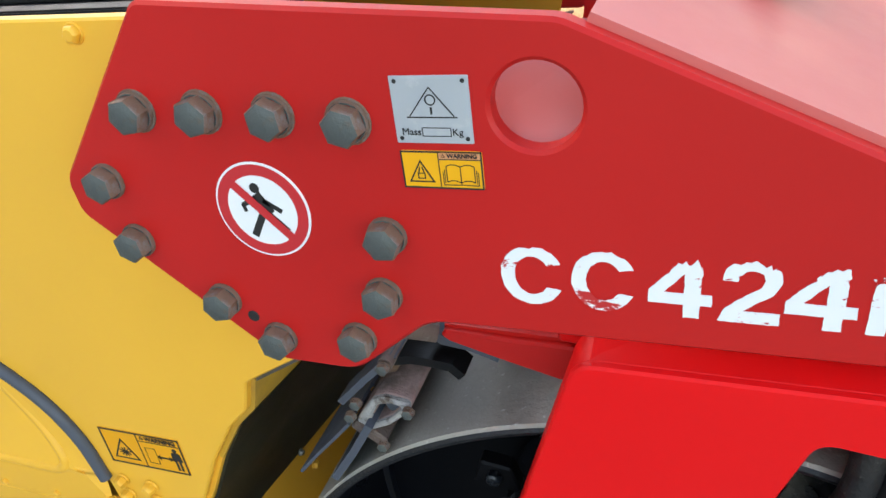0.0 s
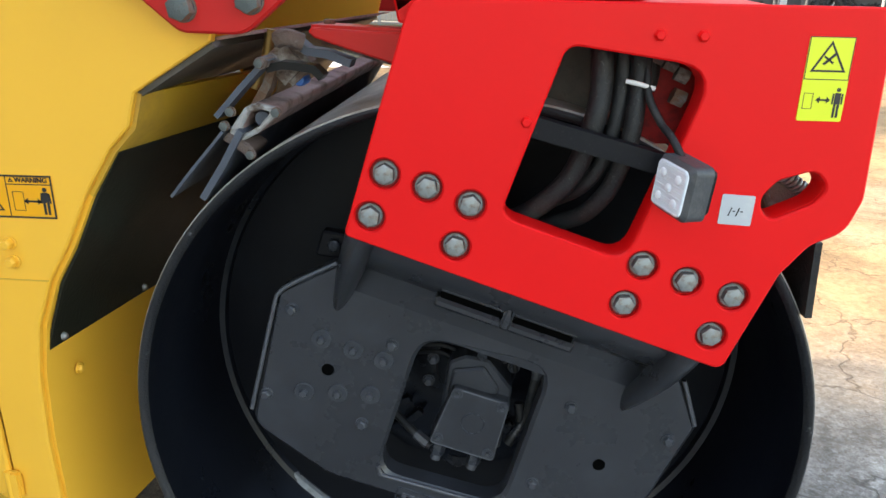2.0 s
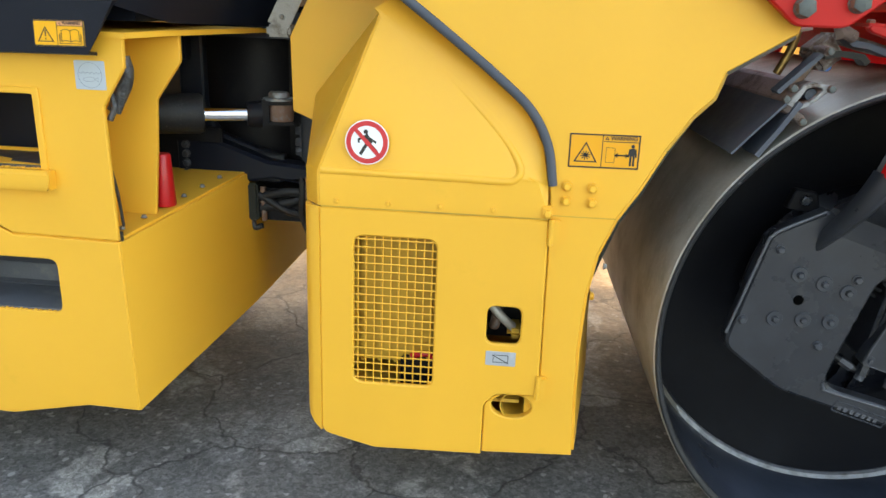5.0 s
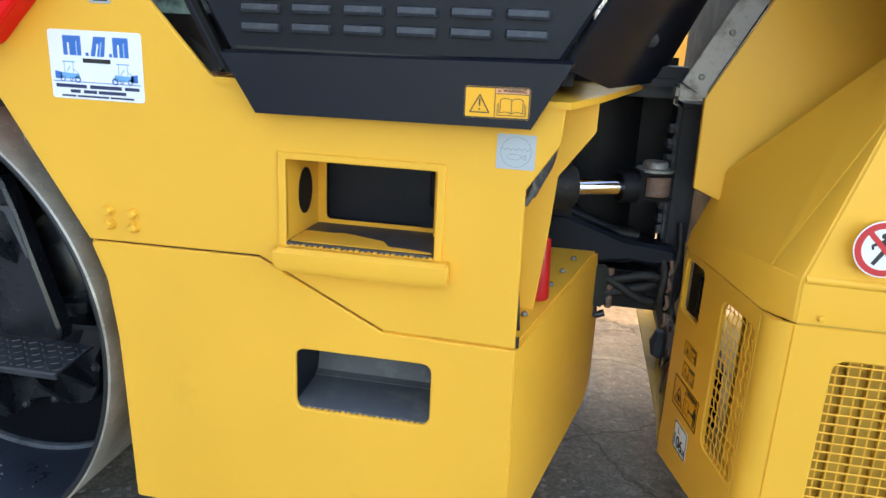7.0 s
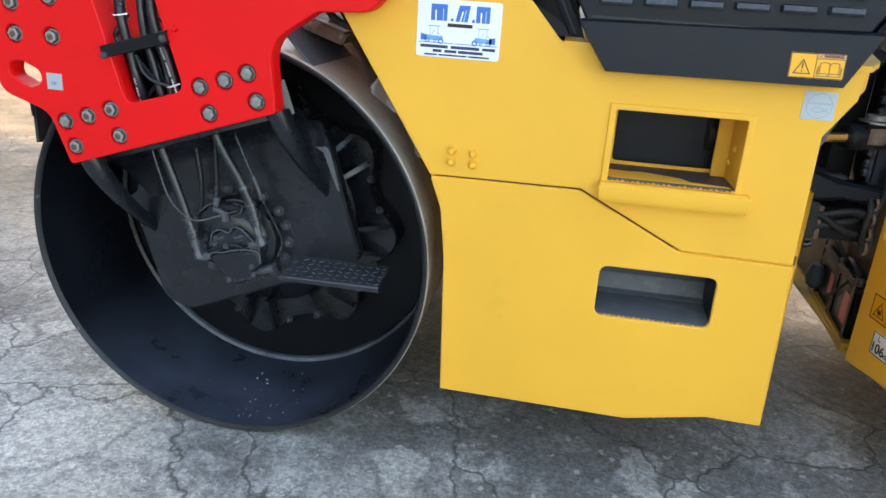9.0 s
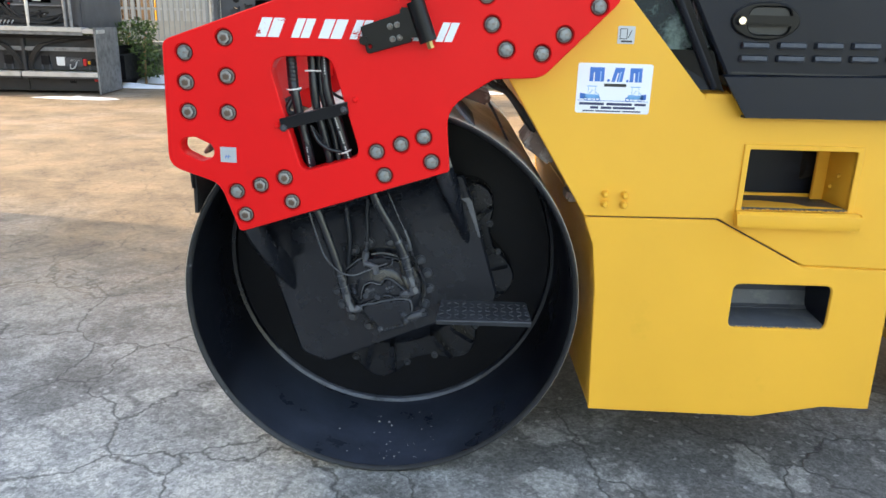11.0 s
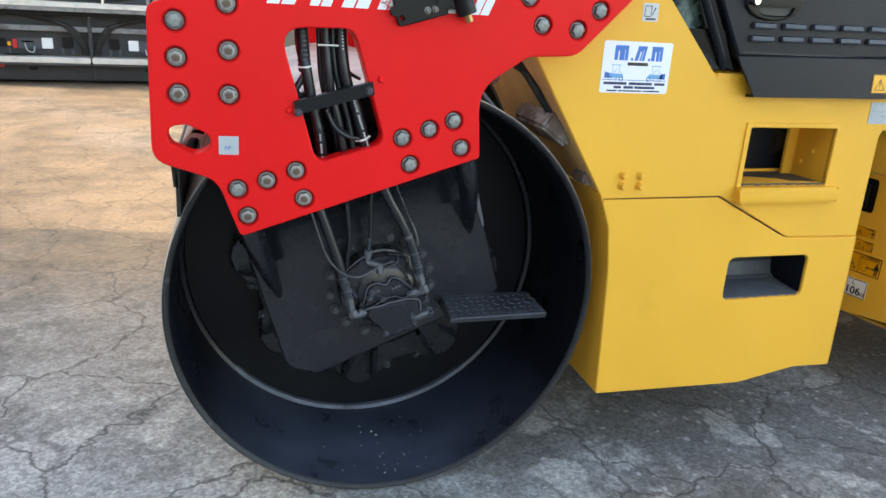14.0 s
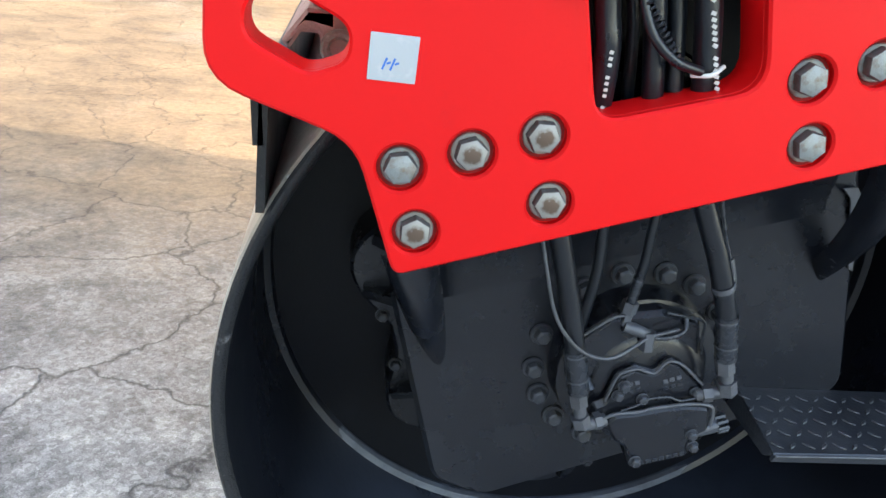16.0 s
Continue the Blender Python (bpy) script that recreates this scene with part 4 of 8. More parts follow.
part("gusset", gusset(a1, al1, dn1, 0.66, -0.02, 0.285, -0.04, 0.166, 0.034, 0.0), OIL_SHADE_BLACK, carrier_b)
# pale strip for the light on the plate's chamfered corner
part("edge_glint", thick(sheet([[(-3.472, 0.158, 0.972), (-3.440, 0.170, 0.972)], [(-3.448, 0.166, 0.955), (-3.428, 0.1705, 0.958)], [(-3.402, 0.1705, 0.835), (-3.394, 0.1705, 0.832)]]), 0.003), EDGE, carrier_b, "pale line for the sky's glint on the edge")
for k in range(9):
    part("casting_mark", plate([rect(-0.0045, 0, 0.004, 0.010)], 0.002, basis((-3.745 + k * 0.0145, PLATE_Y - 0.0015, 0.470 + k * 0.0046), (0.955, 0, 0.29), (-0.29, 0, 0.955)), 0.0005), WORN_BLACK, carrier_b)
MOTOR = (-3.727, 0, 0.650)
motor_b = part("drive_motor", lathe([(0.0, 0.092), (0.078, 0.094), (0.098, 0.104), (0.110, 0.124), (0.132, 0.130), (0.137, 0.176)], MOTOR, 48), OIL_SHADE_BLACK, roller, "black hydraulic drum motor with hose fittings")
part("shoulder", plate([rounded([(-3.850, 0.640), (-3.848, 0.727), (-3.803, 0.765), (-3.727, 0.778), (-3.664, 0.766), (-3.650, 0.708), (-3.622, 0.640)], 0.014)], 0.05, side(0.100), 0.008), OIL_SHADE_BLACK, motor_b)
part("shoulder_ridge", tube([(x, 0.0995, z) for x, z in ((-3.848, 0.727), (-3.803, 0.764), (-3.776, 0.768))], 0.0024), EDGE, motor_b)
part("shoulder_ridge", tube([(x, 0.0995, z) for x, z in ((-3.722, 0.777), (-3.664, 0.766), (-3.656, 0.742), (-3.650, 0.708))], 0.0022), WORN_BLACK, motor_b)
BODY = rounded([(-3.815, 0.578), (-3.812, 0.622), (-3.795, 0.630), (-3.786, 0.677), (-3.759, 0.694), (-3.728, 0.686), (-3.708, 0.710), (-3.685, 0.702), (-3.657, 0.678), (-3.630, 0.656), (-3.622, 0.590), (-3.690, 0.560)], 0.010)
body_b = part("housing", plate([BODY], 0.05, side(0.076), 0.008), OIL_SHADE_BLACK, motor_b, "cast motor housing with scalloped edge")
# pale tubes paint the glint along the housing's scalloped outline
part("ridge", tube([(x, 0.0755, z) for x, z in ((-3.795, 0.632), (-3.786, 0.675), (-3.775, 0.686), (-3.756, 0.692), (-3.730, 0.686), (-3.716, 0.704), (-3.705, 0.708), (-3.686, 0.701), (-3.658, 0.678), (-3.640, 0.663))], 0.0024), EDGE, body_b)
COVER_B = rounded([(-3.790, 0.598), (-3.768, 0.564), (-3.748, 0.554), (-3.731, 0.512), (-3.638, 0.540), (-3.649, 0.571), (-3.620, 0.590), (-3.629, 0.634), (-3.665, 0.636), (-3.701, 0.631), (-3.745, 0.619), (-3.778, 0.614)], 0.010)
face_b = part("cover", plate([COVER_B], 0.04, side(0.062), 0.005), OIL_SHADE_BLACK, motor_b)
part("gasket_ridge", tube([(x, 0.064, z) for x, z in ((-3.812, 0.588), (-3.796, 0.607), (-3.778, 0.617), (-3.745, 0.622), (-3.722, 0.630), (-3.701, 0.634), (-3.665, 0.640), (-3.632, 0.638), (-3.622, 0.625), (-3.620, 0.600))], 0.0030), EDGE, face_b, "gasket edge with its wet shine painted in")
part("gasket_ridge", tube([(x, 0.066, z) for x, z in ((-3.770, 0.622), (-3.745, 0.634), (-3.728, 0.646), (-3.700, 0.650), (-3.680, 0.644), (-3.650, 0.652))], 0.0022), WORN_BLACK, face_b)
for x, z in ((-3.778, 0.645), (-3.738, 0.640), (-3.655, 0.655), (-3.772, 0.662), (-3.640, 0.562), (-3.728, 0.530), (-3.648, 0.585)):
    part("bolt", BLACK_BOLT, None, face_b, "", pose(x, 0.074 if z > 0.6 else 0.061, z) @ Matrix.Scale(0.72, 4))
for x0, z0 in ((-3.770, 0.656), (-3.706, 0.668)):
    for k in range(3):
        part("casting_mark", plate([rect(-0.004, 0, 0.0035, 0.0075)], 0.002, basis((x0 + 0.010 * k, 0.0748, z0 + 0.004 * k), (0.93, 0, 0.36), (-0.36, 0, 0.93)), 0.0005), EDGE, body_b)
        part("casting_mark", plate([rect(-0.004, 0, 0.0035, 0.0060)], 0.002, basis((x0 + 0.004 + 0.010 * k, 0.0748, z0 - 0.011 + 0.004 * k), (0.93, 0, 0.36), (-0.36, 0, 0.93)), 0.0005), WORN_BLACK, body_b)
for k in range(8):
    part("casting_mark", plate([rect(-0.0038, 0, 0.0035, 0.008)], 0.002, basis((-3.725 + k * 0.0105, 0.0605, 0.519 + k * 0.0033), (0.955, 0, 0.29), (-0.29, 0, 0.955)), 0.0005), WORN_BLACK, face_b)
for a in (166, 189, 208, 228, 252, 129, 107, 82, 62, 37, 18, -3, -24, -46):
    part("bolt", CAP_BOLT, None, motor_b, "", pose(MOTOR[0] + 0.160 * math.cos(radians(a)), PLATE_Y - 0.001, MOTOR[2] + 0.160 * math.sin(radians(a)), 0, random.uniform(0, 60), 0))


def elbow(line, r, mat, nut_at=()):
    """A bent hydraulic pipe end with hexagon nuts along it."""
    el = part("elbow", tube(line, r), mat, motor_b, "oily steel elbow fitting")
    for p0, p1, k in nut_at:
        part("nut", tube([p0, p1], r * k, sides=1, smooth=False), mat, el)
    return el


# the two thick hoses, their crimped ends and elbows, and the thin ones between
elbow([(-3.838, 0.068, 0.632), (-3.831, 0.066, 0.606), (-3.822, 0.066, 0.595), (-3.790, 0.070, 0.602)], 0.0105, EDGE, [((-3.845, 0.068, 0.655), (-3.838, 0.067, 0.630), 1.35), ((-3.834, 0.066, 0.612), (-3.826, 0.066, 0.594), 1.45), ((-3.808, 0.068, 0.599), (-3.797, 0.069, 0.602), 1.3)])
elbow([(-3.626, 0.065, 0.708), (-3.617, 0.063, 0.682), (-3.613, 0.064, 0.668), (-3.655, 0.072, 0.652)], 0.0105, EDGE, [((-3.633, 0.066, 0.728), (-3.624, 0.065, 0.700), 1.40), ((-3.619, 0.063, 0.686), (-3.611, 0.063, 0.664), 1.45), ((-3.633, 0.068, 0.660), (-3.646, 0.070, 0.656), 1.35)])
HOSES_B = [([(-3.965, 0.07, 1.000), (-3.933, 0.068, 0.935), (-3.890, 0.068, 0.812), (-3.866, 0.068, 0.735), (-3.844, 0.068, 0.655)], 0.0150),
           ([(-3.758, 0.062, 1.020), (-3.735, 0.062, 0.965), (-3.687, 0.064, 0.878), (-3.648, 0.066, 0.790), (-3.630, 0.066, 0.725)], 0.0150),
           ([(-3.850, 0.12, 1.000), (-3.846, 0.12, 0.930), (-3.836, 0.12, 0.829), (-3.841, 0.12, 0.730), (-3.828, 0.11, 0.660), (-3.815, 0.095, 0.640)], 0.0085),
           ([(-3.772, 0.105, 1.010), (-3.776, 0.105, 0.920), (-3.775, 0.105, 0.852), (-3.780, 0.105, 0.790)], 0.0070)]
for line, r in HOSES_B:
    hose = part("hose", tube(line, r), HOSE, motor_b, "thick black hydraulic hose" if r > 0.012 else "")
    end = Vector(line[-1])
    d = (end - Vector(line[-2])).normalized()
    part("ferrule", tube([end - d * (0.075 if r > 0.012 else 0.040), end + d * 0.002], r * 1.10, sides=3), WORN_BLACK, hose)
    for q in (0.066, 0.022) if r > 0.012 else (0.034,):
        part("crimp_ring", tube([end - d * (q + 0.003), end - d * q], r * 1.17, sides=3), EDGE, hose)
part("hose_tie", tube([(-3.672, 0.064, 0.846), (-3.668, 0.064, 0.838)], 0.0162, sides=3), EDGE, motor_b)
part("nut", tube([(-3.780, 0.105, 0.790), (-3.782, 0.105, 0.772)], 0.0125, sides=1, smooth=False), EDGE, motor_b)
part("nut", tube([(-3.781, 0.105, 0.774), (-3.783, 0.104, 0.752)], 0.0100, sides=1, smooth=False), EDGE, motor_b)
part("fitting", tube([(-3.785, 0.098, 0.752), (-3.764, 0.094, 0.748), (-3.742, 0.094, 0.738)], 0.0095, sides=2), EDGE, motor_b)
part("fitting", tube([(-3.748, 0.092, 0.748), (-3.745, 0.090, 0.718)], 0.0115, sides=1, smooth=False), EDGE, motor_b, "oil-wet steel tee fitting")
part("pipe", tube([(-3.742, 0.094, 0.736), (-3.715, 0.09, 0.740), (-3.693, 0.09, 0.752), (-3.690, 0.10, 0.770)], 0.0042), WORN_BLACK, motor_b)
plug = part("plug", tube([(-3.648, 0.098, 0.556), (-3.586, 0.098, 0.578)], 0.0135, sides=4), EDGE, motor_b, "oily pipe plug with notched end")
for k in range(8):
    w = Vector((-0.335 * math.sin(k * 0.785), math.cos(k * 0.785), 0.942 * math.sin(k * 0.785)))
    q = Vector((-3.588, 0.098, 0.577)) + w * 0.0125
    part("lug", tube([q, q + Vector((0.016, 0, 0.0057))], 0.0042, sides=1, smooth=False), WORN_BLACK, plug)
part("cable", tube([(-3.962, 0.055, 0.95), (-3.935, 0.050, 0.860), (-3.914, 0.048, 0.800), (-3.890, 0.048, 0.762), (-3.855, 0.050, 0.732), (-3.815, 0.052, 0.724), (-3.775, 0.070, 0.734), (-3.748, 0.085, 0.742), (-3.705, 0.085, 0.758)], 0.0027), EDGE, motor_b, "thin cable loop")
part("cable", tube([(-3.712, 0.10, 1.01), (-3.668, 0.10, 0.905), (-3.640, 0.10, 0.845), (-3.625, 0.11, 0.790), (-3.60, 0.13, 0.72), (-3.578, 0.14, 0.655), (-3.588, 0.13, 0.605)], 0.0036), WORN_BLACK, motor_b)
part("cable_braid", tube([(-3.652, 0.098, 0.872), (-3.636, 0.098, 0.832), (-3.630, 0.104, 0.800)], 0.0058), EDGE, motor_b)

# chequer-plate foothold inside the second drum
step = part("foothold", thick(sheet([[(-3.536, 0.014, 0.574), (-3.221, 0.012, 0.574)], [(-3.536, 0.010, 0.585), (-3.221, 0.008, 0.588)], [(-3.536, 0.016, 0.590), (-3.221, 0.014, 0.593)], [(-3.522, 0.160, 0.601), (-3.226, 0.160, 0.600)], [(-3.520, 0.172, 0.600), (-3.228, 0.172, 0.599)]]), 0.006), RUBBED, roller, "black chequer-plate foothold")
part("end_flange", thick(sheet([[(-3.537, 0.012, 0.588), (-3.523, 0.168, 0.600)], [(-3.541, 0.030, 0.574), (-3.529, 0.172, 0.566)]]), 0.006), RUBBED, step)
part("worn_lip", tube([(-3.536, 0.0095, 0.5885), (-3.40, 0.009, 0.5895), (-3.221, 0.0075, 0.5915)], 0.0020), EDGE, step, "front lip worn to bare steel")
# studs in the same grey, for their bright glints
STUD = with_mat(plate([rounded([(-0.013, 0.0), (0, -0.0030), (0.013, 0.0), (0, 0.0030)], 0.002)], 0.0022, Matrix.Identity(4), 0.0008), EDGE)
for i in range(12):
    for j in range(5):
        x, y = -3.522 + i * 0.0265, 0.030 + j * 0.028
        part("stud", STUD, None, step, "", Matrix.Translation((x, y, 0.5925 + 0.065 * (y - 0.015) + 0.006 * (x + 3.38) * (0.16 - y) / 0.16 + 0.0012)) @ Matrix.Rotation(radians(42 if (i + j) % 2 else -42), 4, "Z"))

# ---- yellow body behind the first drum ----
def swept(line, y0, y1, depth, lean=0.148):
    """A bent sheet that runs inwards from the side, leaning towards the drum as it goes."""
    return thick(sheet([[(x, y0, z), (x + lean * (y1 - y0), y1, z)] for x, z in line]), depth)


PALE_STEEL = paint("chalky_steel", (0.30, 0.28, 0.25), 0.7, 0.1, dirt=(0.12, 0.09, 0.07), dirt_at=(0.5, 0.7), dirt_scale=20, tint=0.15, bump=0.5)
CHALK = paint("chalky_pink_primer", (0.36, 0.24, 0.22), 0.8, dirt=(0.16, 0.11, 0.09), dirt_at=(0.48, 0.66), dirt_scale=14, tint=0.15, bump=0.5)
ARCH_A = [(-0.45, 1.405), (-0.592, 1.316), (-0.609, 1.258), (-0.650, 1.215), (-0.705, 1.13), (-0.755, 1.03), (-0.800, 0.958), (-0.838, 0.86), (-0.856, 0.75), (-0.862, 0.60), (-0.858, 0.45), (-0.850, 0.300)]
TRIM = [(-1.47, 1.545), (-1.352, 1.458), (-1.225, 1.365), (-1.110, 1.277), (-1.030, 1.205), (-0.985, 1.125), (-0.966, 1.030)]
FRAME_A = rounded([(-0.45, 1.405, 0.0)] + [(x, z, 0.01) for x, z in ARCH_A[1:]] + [(-0.850, 0.290, 0.0), (-1.093, 0.278, 0.0), (-1.093, 0.430, 0.03), (-1.058, 0.460, 0.03), (-0.951, 0.464, 0.0), (-0.959, 0.955, 0.0), (-0.960, 0.960, 0.0)] + [(x, z, 0.01) for x, z in TRIM[::-1]] + [(-1.58, 1.63, 0.0), (-1.50, 1.842, 0.01), (-0.535, 1.838, 0.01), (-0.40, 1.60, 0.0)], 0.01)
frame_a = part("side_frame", plate([FRAME_A, ring(-1.020, 0.424, 0.055, 28, 0.0355)], 0.022, side(0.0), 0.003), YELLOW, roller, "yellow steel side frame")
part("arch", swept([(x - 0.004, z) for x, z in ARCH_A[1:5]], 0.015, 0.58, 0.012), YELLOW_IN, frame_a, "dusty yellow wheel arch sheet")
part("arch", swept([(x - 0.004, z) for x, z in ARCH_A[4:]], 0.015, 0.58, 0.012), YELLOW, frame_a, "yellow wheel arch sheet")
# the deeper half of the arch is darker and browner than the front
part("arch", swept([(x - 0.004, z) for x, z in ARCH_A[1:]], 0.582, 1.715, 0.012, 0.0), DARK_BROWN, frame_a, "dark brown inner wheel arch")
part("arch_top", strip([(x - 0.004, z) for x, z in ARCH_A[:2]], 0.015, 1.715, 0.012), DARK_BROWN, frame_a, "dark brown arch top sheet")
part("arch_lip", strip([(x, z - 0.004) for x, z in ((-0.40, 1.425), (-0.47, 1.412), (-0.585, 1.322))], 0.06, 1.70, 0.006), CHALK, frame_a, "chalky pinkish underside sheet")
part("far_side", plate([FRAME_A], 0.022, side(1.722), 0.003), YELLOW, frame_a)
deck = part("deck", strip([(-1.50, 1.800), (-0.54, 1.798)], 0.022, 1.70, 0.012), BLACK, frame_a, "black ribbed platform deck")
for k in range(14):
    part("deck_rib", box(-1.48, 0.06 + k * 0.11, 1.80, -0.56, 0.10 + k * 0.11, 1.812, 0.003), RUBBER, deck)
part("inner_frame", plate([rounded([(-1.704, 1.135, 0.0), (-1.62, 1.10, 0.0), (-0.90, 1.10, 0.0), (-0.90, 1.80, 0.0), (-1.472, 1.80, 0.0), (-1.708, 1.345, 0.02)], 0.01)], 0.02, side(0.352), 0.002), YELLOW, frame_a)
strip_a = part("platform_strip", thick(sheet([[(-1.766, 0.338, 1.382), (-1.648, 0.338, 1.610), (-1.532, 0.338, 1.835)], [(-1.716, 0.346, 1.350), (-1.598, 0.346, 1.580), (-1.480, 0.346, 1.805)]]), 0.008), PALE_STEEL, frame_a, "chalky steel sealing strip")
for k in range(5):
    part("bolt", SMALL_BOLT, None, strip_a, "", pose(-1.725 + 0.052 * k, 0.336, 1.395 + 0.10 * k))
part("strip_end", box(-1.775, 0.34, 1.34, -1.705, 0.42, 1.375, 0.008), PALE_STEEL, frame_a)
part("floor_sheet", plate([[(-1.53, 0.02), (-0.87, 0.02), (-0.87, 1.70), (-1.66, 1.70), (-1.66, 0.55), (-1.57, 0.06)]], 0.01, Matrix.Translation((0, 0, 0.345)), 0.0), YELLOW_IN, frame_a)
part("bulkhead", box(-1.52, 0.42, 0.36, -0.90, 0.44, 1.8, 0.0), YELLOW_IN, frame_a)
part("back_sheet", box(-1.60, 0.60, 0.36, -1.55, 1.68, 1.8, 0.004), BLACK, frame_a)
# darker line paints the soft shade in the frame's seam
part("seam", box(-0.958, -0.0015, 0.9568, -0.802, 0.004, 0.9592, 0.0), YELLOW_IN, frame_a)
# Added yellow strip that keeps the hatch gap from showing as black.
part("gap_backing", box(-0.985, 0.024, 0.300, -0.925, 0.032, 1.075, 0.0), YELLOW, frame_a)
bolts(YELLOW_BOLT, [(-0.926, 1.034), (-0.865, 1.032), (-0.926, 0.998), (-0.863, 0.996)], -0.001, frame_a, size=1.05)
part("edge_trim", tube([(x + 0.006, -0.006, z + 0.004) for x, z in TRIM], 0.0115), SLATE, frame_a, "slate grey rubber edge trim")
part("tube", lathe([(0.040, 0.012), (0.043, 0.012), (0.043, 0.25), (0.040, 0.25), (0.040, 0.012)], (-1.008, 0, 0.420), 32), YELLOW_IN, frame_a, "open yellow pipe end")
part("tube_back", plate([ring(-1.008, 0.42, 0.043, 20)], 0.004, side(0.20), 0.001), YELLOW_IN, frame_a)
part("rivet", YELLOW_BOLT, None, frame_a, "", pose(-0.675, 0, 1.822))

# fibreglass cover: flat hatch below, pyramid above, tapering end
E0, E1 = Vector((-1.582, 0.045)), Vector((-1.690, 0.56))
HATCH = rounded([(-1.536, 0.948, 0.0), (-1.536, 0.305, 0.035), (-1.39, 0.268, 0.05), (-1.095, 0.276, 0.0), (-1.095, 0.43, 0.03), (-1.06, 0.462, 0.03), (-0.953, 0.466, 0.0), (-0.962, 0.948, 0.0)], 0.03)
GRILLE = rect(-1.447, 0.468, -1.235, 0.878, 0.026)
VENT = rect(-1.099, 0.608, -1.011, 0.712, 0.022)
hatch = part("hatch", plate([HATCH, GRILLE, VENT], 0.012, side(-0.010), 0.004), YELLOW, roller, "yellow battery hatch with wire grille")
corner = [(-1.536, -0.010), (-1.556, -0.006), (-1.572, 0.008), (-1.580, 0.028), (E0.x, E0.y)]
part("corner", thick(sheet([[(x, y, 0.948) for x, y in corner], [(x, y, 0.31 + 0.02 * k) for k, (x, y) in enumerate(corner)]]), 0.012), YELLOW, hatch)
end_u = Vector((E0.x - E1.x, E0.y - E1.y, 0)).normalized()
LEN = (E1 - E0).length
M_END = basis((E1.x, E1.y, 0), end_u, (0, 0, 1))
END = [(0.068, 0.333), (LEN, 0.38), (LEN, 0.948), (0.068, 0.948)]
G_END = rect(0.338, 0.525, 0.518, 0.902, 0.03)
V_END = rect(0.088, 0.785, 0.212, 0.927, 0.02)
part("end_panel", plate([END, G_END, V_END], 0.012, M_END, 0.003), YELLOW, hatch, "tapering yellow end panel with mesh")
wire = []
for k in range(10):
    x = -1.447 + 0.212 * (k + 0.5) / 10
    part("wire", tube([(x, -0.003, 0.462), (x, -0.003, 0.884)], 0.0019, sides=1, smooth=False), YELLOW, hatch)
for k in range(19):
    z = 0.468 + 0.41 * (k + 0.6) / 19
    part("wire", tube([(-1.452, -0.006, z), (-1.23, -0.006, z)], 0.0019, sides=1, smooth=False), YELLOW, hatch)
for k in range(8):
    u = 0.338 + 0.18 * (k + 0.5) / 8
    line = [M_END @ Vector((u + (0.003 if j % 2 else -0.003), 0.522 + 0.382 * j / 22, -0.004)) for j in range(23)]
    part("wire", tube(line, 0.0016, sides=1, smooth=False), YELLOW, hatch)
for k in range(15):
    v = 0.525 + 0.377 * (k + 0.5) / 15
    line = [M_END @ Vector((0.334 + 0.188 * j / 16, v + (0.003 if j % 2 else -0.003), -0.006)) for j in range(17)]
    part("wire", tube(line, 0.0016, sides=1, smooth=False), YELLOW, hatch)
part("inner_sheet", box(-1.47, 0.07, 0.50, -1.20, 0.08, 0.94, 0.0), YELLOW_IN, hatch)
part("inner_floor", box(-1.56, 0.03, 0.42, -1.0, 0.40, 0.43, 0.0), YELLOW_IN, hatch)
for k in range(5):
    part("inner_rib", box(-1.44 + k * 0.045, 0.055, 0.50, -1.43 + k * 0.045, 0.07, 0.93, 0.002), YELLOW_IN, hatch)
part("battery", box(-1.33, 0.05, 0.43, -1.16, 0.22, 0.52, 0.006), PLASTIC, hatch, "black battery")
part("terminal", tube([(-1.30, 0.055, 0.525), (-1.26, 0.05, 0.535), (-1.22, 0.055, 0.52)], 0.008), REDCAN, hatch)
# Black sheets added to give the vent its shaded inside.
part("vent_shade_back", box(-1.13, 0.13, 0.57, -0.98, 0.14, 0.75, 0.0), BLACK, hatch)
for x in (-1.13, -0.985):
    part("vent_shade_wall", box(x, 0.006, 0.57, x + 0.005, 0.13, 0.75, 0.0), BLACK, hatch)
part("vent_shade_wall", box(-1.13, 0.006, 0.745, -0.98, 0.13, 0.75, 0.0), BLACK, hatch)
part("vent_floor", box(-1.045, 0.03, 0.605, -1.00, 0.12, 0.632, 0.012), YELLOW_IN, hatch)
part("vent_rod", tube([(-1.10, 0.06, 0.70), (-1.06, 0.05, 0.66), (-1.03, 0.06, 0.63)], 0.012), STEEL, hatch)
part("vent_rag", tube([(-1.08, 0.08, 0.62), (-1.075, 0.07, 0.65), (-1.07, 0.08, 0.69)], 0.014), BOLT_RUST, hatch)
part("latch_box", plate([rect(0.080, 0.778, 0.220, 0.934, 0.02)], 0.004, M_END @ Matrix.Translation((0, 0, -0.022)), 0.001), PLASTIC, hatch, "black latch recess")
part("latch_grip", plate([rect(0.12, 0.80, 0.175, 0.90, 0.012)], 0.01, M_END @ Matrix.Translation((0, 0, -0.008)), 0.003), PLASTIC, hatch)
# black sheet added for the shade behind the left part of the mesh
part("end_dark", plate([rect(0.29, 0.48, 0.46, 0.94)], 0.004, M_END @ Matrix.Translation((0, 0, -0.14)), 0.0), BLACK, hatch)
part("end_sheet", plate([rect(0.405, 0.48, 0.56, 0.94)], 0.004, M_END @ Matrix.Translation((0, 0, -0.030)), 0.0), YELLOW, hatch)
